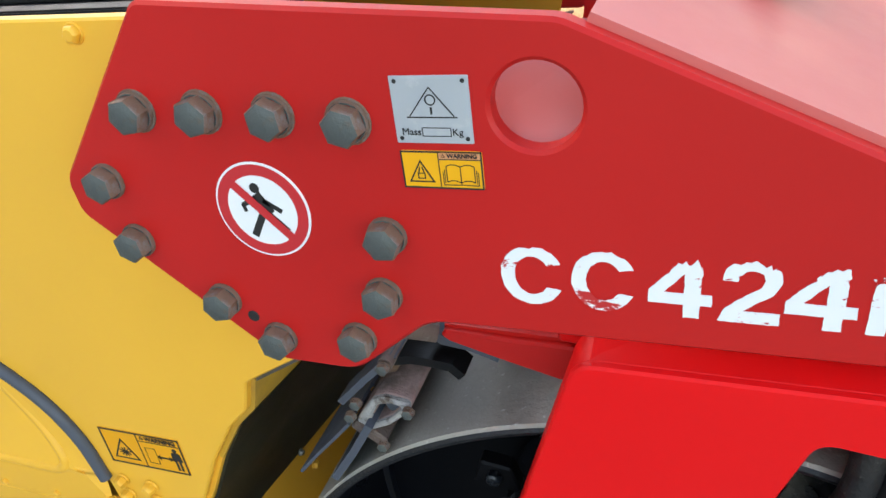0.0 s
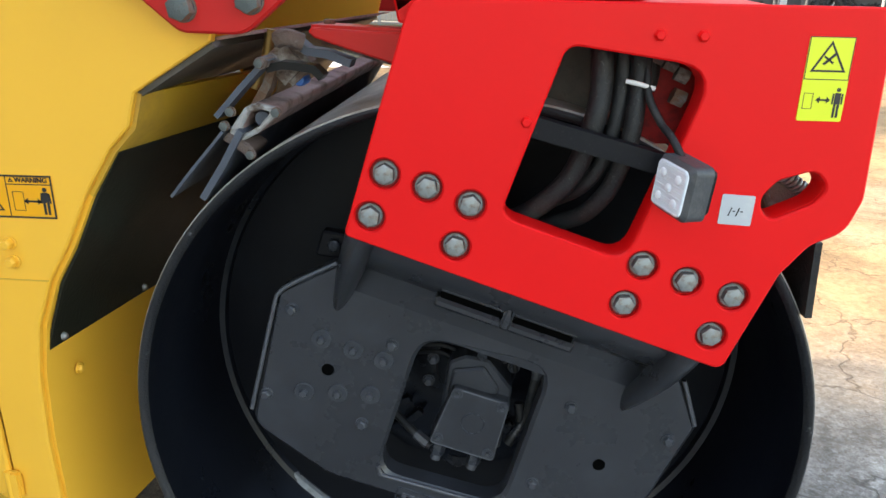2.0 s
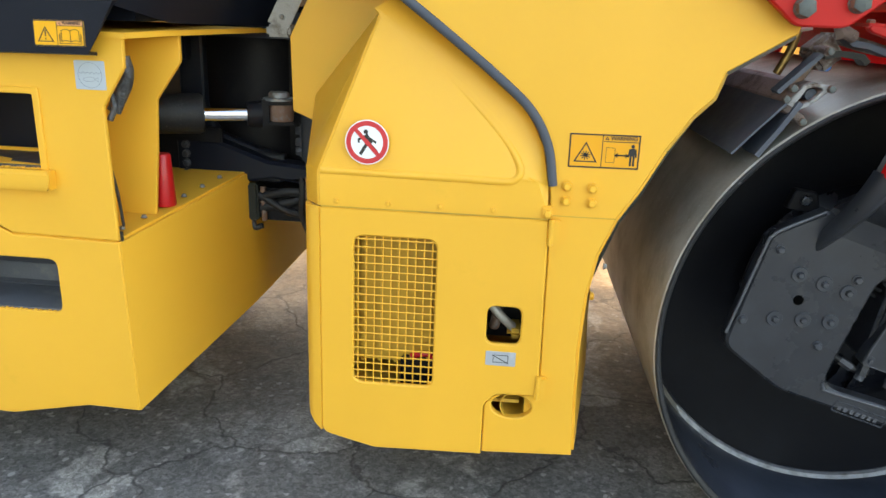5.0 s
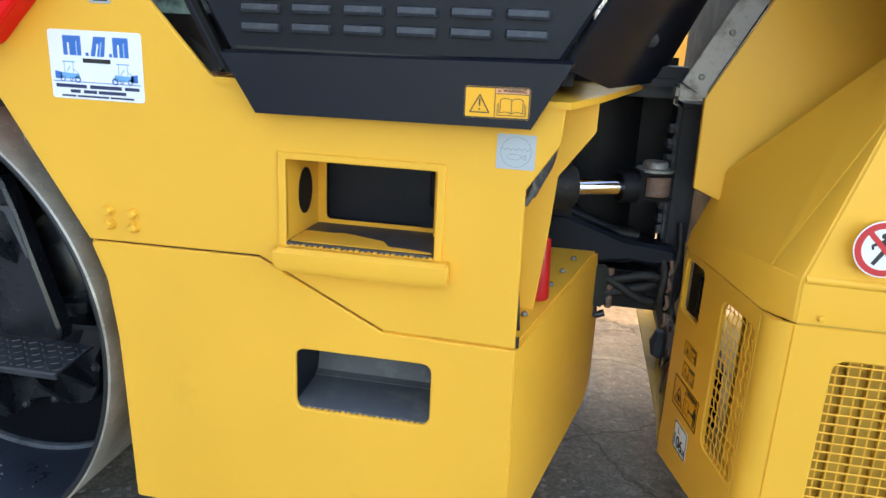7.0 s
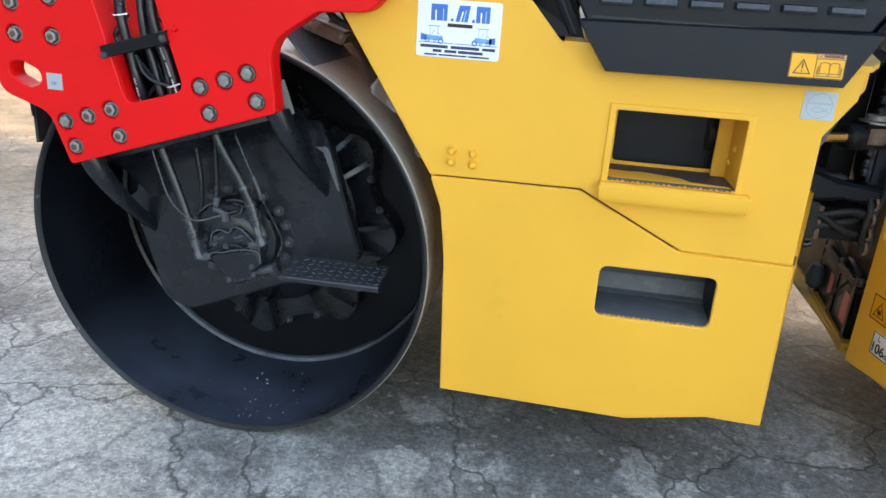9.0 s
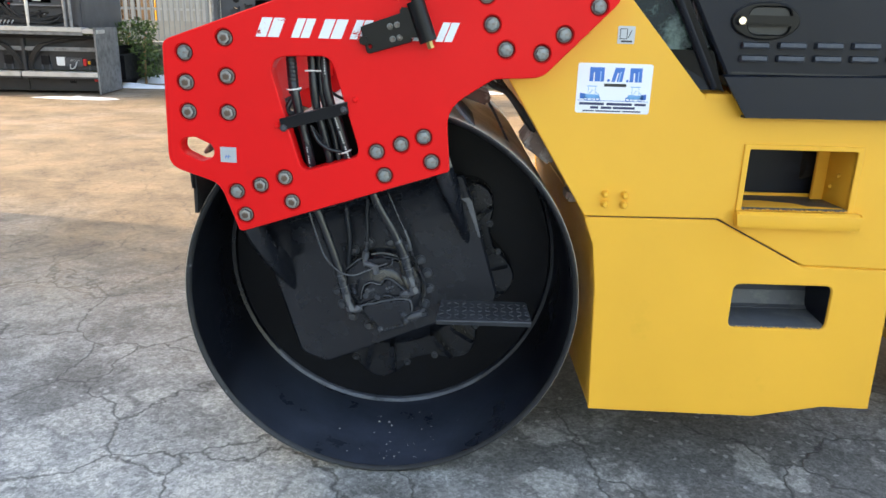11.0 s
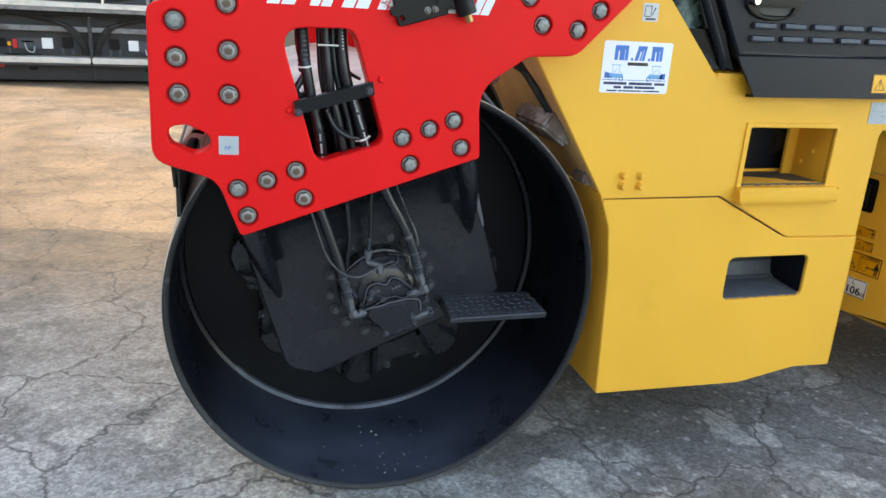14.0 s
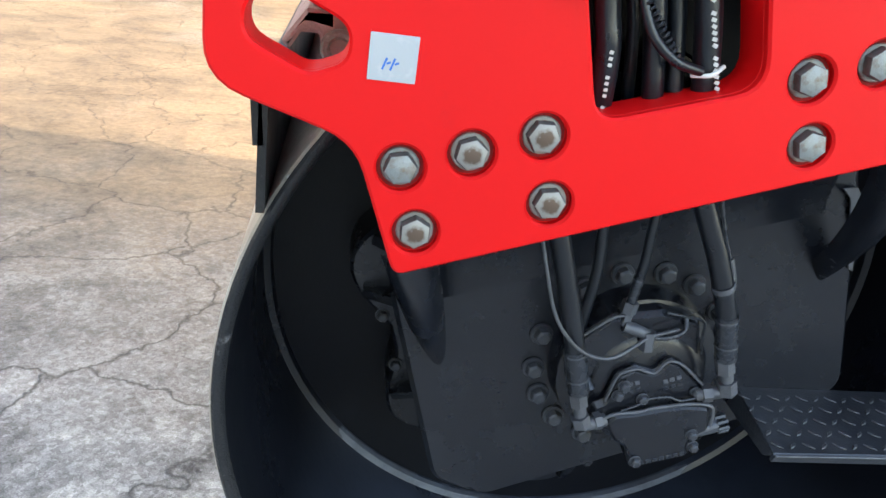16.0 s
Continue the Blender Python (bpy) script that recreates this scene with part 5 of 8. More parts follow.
for z in (0.918, 0.492):
    part("hinge", box(-0.956, -0.016, z - 0.032, -0.932, 0.0, z + 0.032, 0.004), YELLOW, hatch)
    part("hinge_pin", tube([(-0.956, -0.012, z - 0.034), (-0.956, -0.012, z + 0.034)], 0.007, sides=2), YELLOW, hatch)

# the cover's upper part
Z1 = 1.040
apex = (-1.385, 0.060, 1.420)
cover_pts = {
    "bl": (-1.536, -0.012, 0.952), "br": (-0.966, -0.012, 0.952), "ml": (-1.536, -0.014, Z1), "mr": (-1.000, -0.014, Z1),
    "el": (E0.x, E0.y, 0.952), "eml": (E0.x, E0.y, Z1 + 0.005), "fl": (E1.x + 0.013, E1.y - 0.062, 0.952), "fml": (E1.x + 0.018, E1.y - 0.085, 1.0),
}


def lean_y(z):
    """How far the sloping front of the cover stands back at a height."""
    return -0.014 + 0.17 * max(0.0, z - Z1)


def cover():
    bm = bmesh.new()
    V = {k: bm.verts.new(p) for k, p in cover_pts.items()}
    tr = [bm.verts.new((x - 0.004, lean_y(z) + 0.016, z)) for x, z in TRIM[1:]][::-1]  # from low right up
    top = bm.verts.new((-1.400, lean_y(1.405), 1.405))
    peak = bm.verts.new((-1.40, 0.20, 1.45))
    back = bm.verts.new((-1.635, 0.345, 1.185))
    inner = []
    for k, v in enumerate(tr):
        s = 1.0 if k else 0.55
        x, z = v.co.x - 0.050 * s, v.co.z - 0.034 * s
        if k == 0:
            x, z = v.co.x - 0.055, Z1 + 0.012
        inner.append(bm.verts.new((x, lean_y(z), z)))
    bm.faces.new((V["bl"], V["br"], V["mr"], V["ml"]))
    bm.faces.new((V["el"], V["bl"], V["ml"], V["eml"]))
    bm.faces.new((V["fl"], V["el"], V["eml"], V["fml"]))
    for a, b, c, d in zip(tr, tr[1:], inner[1:], inner):
        bm.faces.new((a, b, c, d))
    bm.faces.new((V["br"], tr[0], inner[0], V["mr"]))
    bm.faces.new([V["ml"], V["mr"]] + inner + [top])
    bm.faces.new((inner[-1], tr[-1], peak, top))
    bm.faces.new((V["eml"], V["ml"], top))
    bm.faces.new((V["eml"], top, peak))
    bm.faces.new((V["fml"], V["eml"], peak, back))
    bmesh.ops.recalc_face_normals(bm, faces=bm.faces)
    bmesh.ops.bevel(bm, geom=[e for e in bm.edges if e.is_manifold and e.calc_face_angle(0) > radians(8)], offset=0.014, segments=3, affect="EDGES", clamp_overlap=True)
    return bm


cov = part("cover", cover(), YELLOW, roller, "yellow moulded upper cover with sloping faces")
part("ridge", tube([(-1.530, -0.012, 1.041), (-1.36, -0.0135, 1.040), (-1.18, -0.0135, 1.039), (-1.075, -0.0135, 1.038), (-1.050, -0.013, 1.045), (-1.040, -0.011, 1.062), (-1.050, -0.005, 1.092), (-1.085, 0.006, 1.140), (-1.17, 0.022, 1.225), (-1.30, 0.042, 1.335), (-1.36, 0.050, 1.382)], 0.011), YELLOW, cov, "rounded moulded ridge", Matrix.Translation((0, 0.0055, 0)))
for x in (-1.49, -1.36, -1.23, -1.10):
    part("rivet", YELLOW_BOLT, None, cov, "", pose(x, -0.0125, 0.966) @ Matrix.Scale(0.6, 4))
# fold between cover and hatch, its shade drawn as a darker line
part("cover_seam", box(-1.53, -0.0095, 0.9478, -0.964, -0.004, 0.9512, 0.0), YELLOW_IN, cov)
part("latch", box(-0.985, -0.018, 0.955, -0.955, 0.0, 0.985, 0.005), YELLOW, cov)
part("latch_screw", YELLOW_BOLT, None, cov, "", pose(-0.968, -0.017, 0.966))

# ---- yellow body beside the hood ----
UPPER_B = rounded([(-3.345, 1.385, 0.0), (-3.080, 0.9645, 0.004), (-2.660, 0.9675, 0.004), (-2.370, 0.8215, 0.004), (-2.077, 0.8165, 0.0), (-2.082, 1.165, 0.01), (-2.020, 1.262, 0.01), (-2.016, 1.345, 0.0), (-2.715, 1.345, 0.01), (-2.758, 1.350, 0.03), (-3.105, 1.735, 0.03), (-3.30, 1.74, 0.0)], 0.01)
LOWER_B = rounded([(-3.080, 0.9605, 0.01), (-3.045, 0.87, 0.05), (-3.026, 0.72, 0.05), (-3.010, 0.284, 0.006), (-2.445, 0.274, 0.04), (-2.215, 0.318, 0.05), (-2.064, 0.314, 0.006), (-2.077, 0.8115, 0.0), (-2.372, 0.8165, 0.004), (-2.662, 0.9625, 0.004)], 0.01)
WINDOW = rect(-2.596, 1.000, -2.262, 1.192, 0.008)
SLOT = rect(-2.578, 0.600, -2.258, 0.753, 0.026)
upper_b = part("side_panel", plate([UPPER_B, WINDOW], 0.012, side(0.0), 0.003), YELLOW, roller, "yellow upper side panel with step recess")
lower_b = part("side_panel", plate([LOWER_B, SLOT], 0.012, side(0.0), 0.003), YELLOW, roller, "yellow lower side panel with step slot")
part("seam_backing", plate([rounded([(-3.07, 0.93), (-2.07, 0.78), (-2.07, 0.84), (-2.37, 0.84), (-2.66, 0.99), (-3.07, 0.99)], 0.0)], 0.004, side(0.011), 0.0), INK, lower_b)
bolts(YELLOW_BOLT, [(-3.021, 1.038), (-2.961, 1.036), (-3.021, 1.006), (-2.961, 1.004)], -0.001, upper_b, size=1.0)
# step recess in the upper panel
BLUEGREY = paint("rubbed_recess_paint", (0.034, 0.038, 0.052), 0.45, dirt=(0.070, 0.073, 0.085), dirt_at=(0.5, 0.75), dirt_scale=14, bump=0.2)
rec = part("step_recess", thick(sheet([[(-2.602, -0.004, 1.001), (-2.256, -0.004, 1.001)], [(-2.602, 0.205, 0.996), (-2.256, 0.205, 0.996)]]), 0.006), BLUEGREY, upper_b, "slate recess floor with worn paint")
part("worn_patch", plate([rounded([(-2.592, 0.006), (-2.27, 0.006), (-2.275, 0.020), (-2.330, 0.030), (-2.372, 0.034), (-2.395, 0.075), (-2.440, 0.092), (-2.470, 0.104), (-2.500, 0.112), (-2.525, 0.104), (-2.592, 0.108)], 0.012)], 0.0012, basis((0, 0, 1.0090), (1, 0, 0), (0, 0.9997, -0.0254)), 0.0004), YELLOW, rec, "yellow paint left on the floor")
part("recess_back", plate([rect(-2.61, 0.95, -2.25, 1.21), rect(-2.576, 1.012, -2.256, 1.196, 0.014)], 0.006, side(0.203), 0.002), YELLOW, rec)
# dark sheet standing in for the unlit space behind the recess
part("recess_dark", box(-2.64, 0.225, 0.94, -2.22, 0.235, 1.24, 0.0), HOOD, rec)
for x, lab in ((-2.604, "l"), (-2.262, "r")):
    part("recess_side", box(x, 0.006, 0.96, x + 0.008, 0.206, 1.205, 0.002), YELLOW, rec)
part("recess_top", box(-2.604, 0.006, 1.192, -2.254, 0.206, 1.20, 0.002), YELLOW, rec)
part("side_hole", plate([ring(0.116, 1.099, 0.042, 24, 0.054)], 0.002, basis((-2.594, 0, 0), (0, 1, 0), (0, 0, 1)), 0.0005), BLACK, rec)
for z in (1.10, 1.055):
    part("bolt", YELLOW_BOLT, None, rec, "", Matrix.Translation((-2.264, 0.08 + (1.1 - z), z)) @ Matrix.Rotation(radians(-90), 4, "Z") @ Matrix.Scale(0.7, 4))
part("frame_lip", plate([rect(-2.612, 0.985, -2.246, 1.206, 0.004), rect(-2.594, 1.000, -2.264, 1.190, 0.006)], 0.008, side(-0.006), 0.002), YELLOW, upper_b)
lip = part("tread_lip", thick(sheet([[(-2.605, -0.003, 0.999), (-2.236, -0.003, 0.999)], [(-2.612, -0.022, 0.999), (-2.229, -0.022, 0.999)], [(-2.616, -0.034, 0.990), (-2.225, -0.034, 0.990)], [(-2.612, -0.036, 0.962), (-2.229, -0.036, 0.962)], [(-2.600, -0.030, 0.948), (-2.240, -0.030, 0.948)], [(-2.590, -0.002, 0.941), (-2.25, -0.002, 0.941)]]), 0.006), YELLOW, upper_b, "yellow tread lip with serrated edge")
for x in (-2.611, -2.232):
    part("lip_end", box(x, -0.032, 0.950, x + 0.003, 0.0, 0.999, 0.001), YELLOW, lip)
for k in range(24):
    part("tooth", box(-2.585 + k * 0.0135, -0.012, 1.0005, -2.5765 + k * 0.0135, 0.006, 1.0030 + 0.0010 * (k * 7 % 3), 0.0010), YELLOW, lip)
# step slot in the lower panel
rec2 = part("step_recess", thick(sheet([[(-2.585, 0.008, 0.606), (-2.25, 0.008, 0.606)], [(-2.585, 0.18, 0.616), (-2.25, 0.18, 0.616)]]), 0.006), None, lower_b, "dusty grey recess floor")
GREYREC = paint("dusty_recess", (0.085, 0.092, 0.105), 0.5, dirt=(0.19, 0.19, 0.18), dirt_at=(0.5, 0.75), dirt_scale=12, bump=0.3)
rec2.data.materials[0] = GREYREC
part("recess_back", box(-2.60, 0.18, 0.59, -2.24, 0.19, 0.77, 0.0), BLUEGREY, rec2)
part("recess_cove", thick(sheet([[(-2.585, 0.150, 0.615), (-2.25, 0.150, 0.615)], [(-2.585, 0.170, 0.622), (-2.25, 0.170, 0.622)], [(-2.585, 0.178, 0.645), (-2.25, 0.178, 0.645)], [(-2.585, 0.180, 0.672), (-2.25, 0.180, 0.672)]]), 0.003), GREYREC, rec2)
for x in (-2.592, -2.252):
    part("recess_side", box(x, 0.010, 0.592, x + 0.008, 0.19, 0.765, 0.0), HOOD, rec2)
part("recess_top", box(-2.59, 0.010, 0.754, -2.25, 0.19, 0.762, 0.0), GREYREC, rec2)
for k in range(22):
    part("tooth", box(-2.565 + k * 0.0138, 0.001, 0.596, -2.5565 + k * 0.0138, 0.012, 0.6020 + 0.0010 * (k * 5 % 3), 0.0018), YELLOW, rec2)
# arch, end face and inner tank
part("arch", strip([(-3.345, 1.385), (-3.212, 1.174), (-3.095, 0.990)], 0.008, 1.715, 0.010), TAN, lower_b, "dusty tan wheel arch sheet, sunlight put into its colour")
part("arch", strip([(-3.090, 0.980), (-3.078, 0.962), (-3.043, 0.87), (-3.022, 0.72), (-3.006, 0.284)], 0.008, 1.715, 0.010), YELLOW, lower_b, "yellow wheel arch sheet")
tank = part("tank", thick(sheet([[(-2.082, 0.004, 0.812), (-1.912, 0.50, 0.908), (-1.893, 0.62, 0.915), (-1.89, 1.70, 0.915)], [(-2.070, 0.004, 0.316), (-1.910, 0.50, 0.456), (-1.891, 0.62, 0.475), (-1.886, 1.70, 0.475)]]), 0.010), YELLOW, roller, "yellow tank end sheet tapering to the joint")
part("tank_top", thick(sheet([[(-2.082, 0.006, 0.820), (-2.50, 0.006, 0.820)], [(-1.910, 0.50, 0.914), (-2.50, 0.50, 0.914)], [(-1.891, 0.62, 0.921), (-2.50, 0.62, 0.921)], [(-1.888, 1.70, 0.921), (-2.5, 1.70, 0.921)]]), 0.008), YELLOW, tank)
for k in range(6):
    t = 0.10 + k * 0.15
    part("rivet", SMALL_BOLT, None, tank, "", Matrix.Translation((-2.112 + 0.170 * t, 0.006 + 0.494 * t, 0.8245 + 0.094 * t)) @ Matrix.Rotation(radians(-90), 4, "X"))
part("plug", plate([ring(0, 0, 0.011, 16)], 0.004, basis((-1.943, 0.40, 0.470), (0.318, 0.948, 0), (0, 0, 1)), 0.001), BLACK, tank)
part("floor_sheet", plate([[(-3.0, 0.02), (-2.09, 0.02), (-2.09, 1.70), (-3.0, 1.70)]], 0.008, Matrix.Translation((0, 0, 0.345)), 0.0), YELLOW_IN, tank)
part("far_side", plate([LOWER_B], 0.012, side(1.722), 0.003), YELLOW, tank)
part("far_side", plate([[(-2.98, 0.970), (-2.660, 0.9675), (-2.370, 0.8215), (-2.077, 0.8165), (-2.016, 1.345), (-2.98, 1.345)]], 0.012, side(1.722), 0.003), YELLOW, tank)
# posts, cylinder bay and hood shelf
POST = rounded([(-2.30, 0.846, 0.0), (-2.052, 0.846, 0.0), (-2.034, 1.02, 0.02), (-2.023, 1.170, 0.02), (-1.950, 1.272, 0.02), (-1.950, 1.345, 0.0), (-2.30, 1.345, 0.0)], 0.01)
bay = part("bay_post", plate([POST], 0.012, side(0.164), 0.002), YELLOW, roller, "yellow post sheet of the cylinder bay")
part("back_post", box(-2.40, 0.50, 0.90, -1.985, 0.52, 1.05, 0.004), BLACK, bay)
part("shelf", thick(sheet([[(-2.75, -0.004, 1.352), (-2.008, -0.010, 1.346)], [(-2.75, 0.10, 1.354), (-1.955, 0.10, 1.352)], [(-2.75, 0.62, 1.362), (-1.810, 0.64, 1.362)]]), 0.014), YELLOW, bay, "yellow hood shelf")
# black block added in place of the body's shaded interior
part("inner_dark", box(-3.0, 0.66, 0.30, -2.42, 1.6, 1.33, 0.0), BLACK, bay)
part("red_can", lathe([(0.0, 0.862), (0.028, 0.862), (0.030, 0.868), (0.023, 1.008), (0.020, 1.013), (0.0, 1.013)], (-2.049, 0.222, 0), 24, "z"), REDCAN, bay, "red plastic canister")
FOIL = paint("crumpled_grey_tape", (0.095, 0.097, 0.10), 0.4, 0.3, dirt=(0.03, 0.03, 0.032), dirt_at=(0.45, 0.6), dirt_scale=45, bump=0.9)
part("taped_cable", tube([(-2.052, 0.060, 1.285), (-2.044, 0.058, 1.250), (-2.050, 0.055, 1.215), (-2.064, 0.050, 1.185), (-2.080, 0.045, 1.150)], 0.018), FOIL, bay, "cable bundle in crumpled grey tape")
part("taped_cable", tube([(-2.075, 0.030, 1.195), (-2.068, 0.030, 1.165), (-2.084, 0.030, 1.130)], 0.008), FOIL, bay)
part("cable", tube([(-2.105, 0.03, 1.05), (-2.085, 0.03, 0.95), (-2.075, 0.03, 0.85)], 0.004), RUBBER, bay)

# ---- steering joint ----
NAVY_BLACK = paint("blue_black_machine_paint", (0.0075, 0.0105, 0.0185), 0.4, spec=0.35, dirt=(0.018, 0.021, 0.028), dirt_at=(0.5, 0.8), dirt_scale=9, bump=0.15)
joint = part("joint_frame", plate([rounded([(-2.10, 0.86), (-1.76, 0.86), (-1.76, 0.95), (-1.85, 0.97), (-1.98, 1.02), (-2.02, 1.10), (-2.02, 1.34), (-2.10, 1.34)], 0.03)], 0.04, side(0.66), 0.006), NAVY_BLACK, roller, "black steel steering joint")
part("wall", box(-2.10, 0.80, 0.84, -1.70, 0.82, 1.42, 0.0), BLACK, joint)
part("drum_curve", lathe([(0.0, 0.90), (0.24, 0.90), (0.25, 0.91), (0.25, 1.33), (0.24, 1.34), (0.0, 1.34)], (-1.93, 1.00, 0), 32, "z"), BLACK, joint, "black pivot housing")
part("column", box(-1.702, 0.645, 0.93, -1.632, 0.80, 1.31, 0.012), NAVY_BLACK, joint)
part("column_foot", plate([rounded([(-1.70, 0.95), (-1.635, 0.95), (-1.625, 0.80), (-1.66, 0.70), (-1.70, 0.80)], 0.01)], 0.10, side(0.66), 0.006), NAVY_BLACK, joint)
part("top_block", box(-2.08, 0.62, 1.32, -1.66, 0.80, 1.40, 0.03), NAVY_BLACK, joint)
part("low_arm", plate([rounded([(-2.10, 0.865, 0.0), (-1.93, 0.862, 0.02), (-1.78, 0.885, 0.02), (-1.66, 0.870, 0.01), (-1.66, 0.93, 0.02), (-1.80, 0.945, 0.03), (-1.96, 1.00, 0.04), (-2.10, 1.00, 0.0)], 0.01)], 0.08, side(0.60), 0.010), HOOD, joint, "slate black lower steering arm")
part("low_block", box(-1.845, 0.64, 0.735, -1.665, 0.86, 0.845, 0.012), BLACK, joint)
part("low_block", box(-1.90, 0.66, 0.78, -1.84, 0.80, 0.86, 0.008), FLAP, joint)
part("pad", box(-1.885, 0.60, 0.745, -1.835, 0.66, 0.868, 0.006), FLAP, joint)
part("pad_rod", tube([(-1.825, 0.625, 0.855), (-1.823, 0.625, 0.74)], 0.010, sides=2), BOLT_RUST, joint)
part("pad_foot", tube([(-1.865, 0.625, 0.742), (-1.855, 0.625, 0.715), (-1.830, 0.625, 0.722)], 0.010), WORN_BLACK, joint)
part("pad", box(-2.07, 0.53, 1.25, -2.02, 0.59, 1.345, 0.006), HOOD, joint)
for z in (1.244, 1.204, 1.164, 1.038, 1.001, 0.971):
    part("bolt", CAP_BOLT, None, joint, "", Matrix.Translation((-1.703, 0.660, z)) @ Matrix.Rotation(radians(-75), 4, "Z"))
for z in (0.985, 0.955, 0.925, 0.895):
    part("bolt", BLACK_BOLT, None, joint, "", pose(-2.065, 0.60, z))
cyl = part("steering_cylinder", lathe([(0.0, -2.34), (0.056, -2.34), (0.060, -2.33), (0.060, -1.985), (0.054, -1.970), (0.03, -1.968), (0.0, -1.968)], (0, 0.58, 1.100), 32, "x"), RUBBER, roller, "black steering cylinder with chromed rod")
part("rod", lathe([(0.0, -2.03), (0.021, -2.03), (0.021, -1.82), (0.0, -1.82)], (0, 0.575, 1.098), 24, "x"), CHROME, cyl, "shiny chromed piston rod")
part("rod_nut", lathe([(0.0, -1.845), (0.036, -1.845), (0.040, -1.838), (0.040, -1.800), (0.0, -1.800)], (0, 0.578, 1.098), 20, "x"), BLACK, cyl)
part("rod_eye", box(-1.805, 0.545, 1.065, -1.705, 0.615, 1.078, 0.005), BLACK, cyl)
part("rod_eye", box(-1.805, 0.545, 1.128, -1.705, 0.615, 1.141, 0.005), BLACK, cyl)
part("rod_fork", box(-1.812, 0.545, 1.060, -1.780, 0.615, 1.145, 0.010), BLACK, cyl)
part("bush", lathe([(0.0, 1.078), (0.036, 1.078), (0.038, 1.082), (0.038, 1.124), (0.036, 1.128), (0.0, 1.128)], (-1.742, 0.58, 0), 20, "z"), BOLT_RUST, cyl)
part("pin_head", lathe([(0.0, 1.166), (0.028, 1.166), (0.032, 1.160), (0.032, 1.150), (0.048, 1.148), (0.048, 1.141)], (-1.748, 0.58, 0), 20, "z"), BOLT, cyl)
for pts, r in (([(-2.05, 0.70, 0.80), (-1.9, 0.64, 0.775), (-1.76, 0.63, 0.80), (-1.66, 0.66, 0.83)], 0.016), ([(-1.90, 0.62, 0.85), (-1.82, 0.62, 0.82), (-1.75, 0.62, 0.78), (-1.68, 0.64, 0.76)], 0.013), ([(-1.88, 0.63, 0.80), (-1.80, 0.62, 0.83), (-1.72, 0.62, 0.845), (-1.66, 0.64, 0.82)], 0.014), ([(-2.02, 0.70, 1.02), (-1.92, 0.67, 0.96), (-1.76, 0.67, 0.94)], 0.018), ([(-1.70, 0.62, 0.93), (-1.685, 0.60, 0.86), (-1.69, 0.60, 0.78), (-1.67, 0.62, 0.70)], 0.010), ([(-1.66, 0.62, 1.0), (-1.655, 0.60, 0.92), (-1.665, 0.60, 0.84), (-1.65, 0.62, 0.74)], 0.008)):
    part("hose", tube(pts, r), RUBBER, joint)
for k in range(4):
    part("chain_link", tube([(-1.672, 0.60, 0.90 - 0.05 * k), (-1.668, 0.595, 0.875 - 0.05 * k), (-1.672, 0.60, 0.86 - 0.05 * k)], 0.006), BOLT_RUST, joint)
joint.matrix_basis = Matrix.Translation((-0.037, -0.105, 0.008))
cyl.matrix_basis = Matrix.Translation((-1.785, 0.475, 0.008)) @ Matrix.Rotation(radians(22), 4, "Z") @ Matrix.Translation((1.748, -0.58, 0.0))
# battery bank on its tray, in the gap beside the end panel
bank = part("battery_bank", box(-1.652, 0.640, 0.345, -1.510, 0.850, 0.535, 0.010), PLASTIC, roller, "grimy black batteries on a yellow tray")
part("battery", box(-1.648, 0.860, 0.345, -1.510, 1.070, 0.530, 0.010), PLASTIC, bank)
for y0, y1 in ((0.632, 0.856), (0.862, 1.078)):
    lid = part("lid", box(-1.660, y0, 0.528, -1.505, y1, 0.552, 0.008), RUBBER, bank)
    for k in range(3):
        part("cell_cap", lathe([(0.0, 0.562), (0.012, 0.562), (0.014, 0.558), (0.014, 0.552)], (-1.625, y0 + 0.05 + 0.06 * k, 0), 14, "z"), SLATE, lid)
    part("terminal", lathe([(0.0, 0.580), (0.009, 0.580), (0.010, 0.552)], (-1.640, y0 + 0.022, 0), 12, "z"), BOLT, lid)
part("label", plate([[(0.655, 0.390), (0.735, 0.390), (0.735, 0.505), (0.655, 0.505)]], 0.002, basis((-1.654, 0, 0), (0, 1, 0), (0, 0, 1)), 0.0004), REDCAN, bank, "red battery label")
part("label", plate([[(0.885, 0.400), (0.955, 0.400), (0.955, 0.490), (0.885, 0.490)]], 0.002, basis((-1.650, 0, 0), (0, 1, 0), (0, 0, 1)), 0.0004), REDCAN, bank, "red battery label")
part("clamp_bar", box(-1.668, 0.640, 0.552, -1.648, 1.075, 0.566, 0.003), BOLT_RUST, bank, "rusty clamp bar")
for y in (0.636, 0.858, 1.082):
    part("clamp_rod", tube([(-1.662, y, 0.345), (-1.662, y, 0.585)], 0.005, sides=2), BOLT_RUST, bank)
part("tray", box(-1.672, 0.570, 0.322, -1.500, 1.130, 0.334, 0.003), YELLOW_IN, bank, "dirty yellow battery tray")
part("tray_lip", box(-1.676, 0.570, 0.322, -1.668, 1.130, 0.362, 0.002), YELLOW_IN, bank)
part("tray_end", box(-1.672, 0.566, 0.322, -1.520, 0.574, 0.362, 0.002), YELLOW_IN, bank)
part("side_sheet", thick(sheet([[(-1.612, 0.600, 0.575), (-1.588, 1.220, 0.575)], [(-1.612, 0.600, 0.905), (-1.588, 1.220, 0.905)]]), 0.006), TAN, bank, "dust-covered yellow side sheet")
part("corner_post", box(-1.652, 1.110, 0.334, -1.625, 1.140, 0.900, 0.004), DARK_BROWN, bank, "brown grimy corner post")
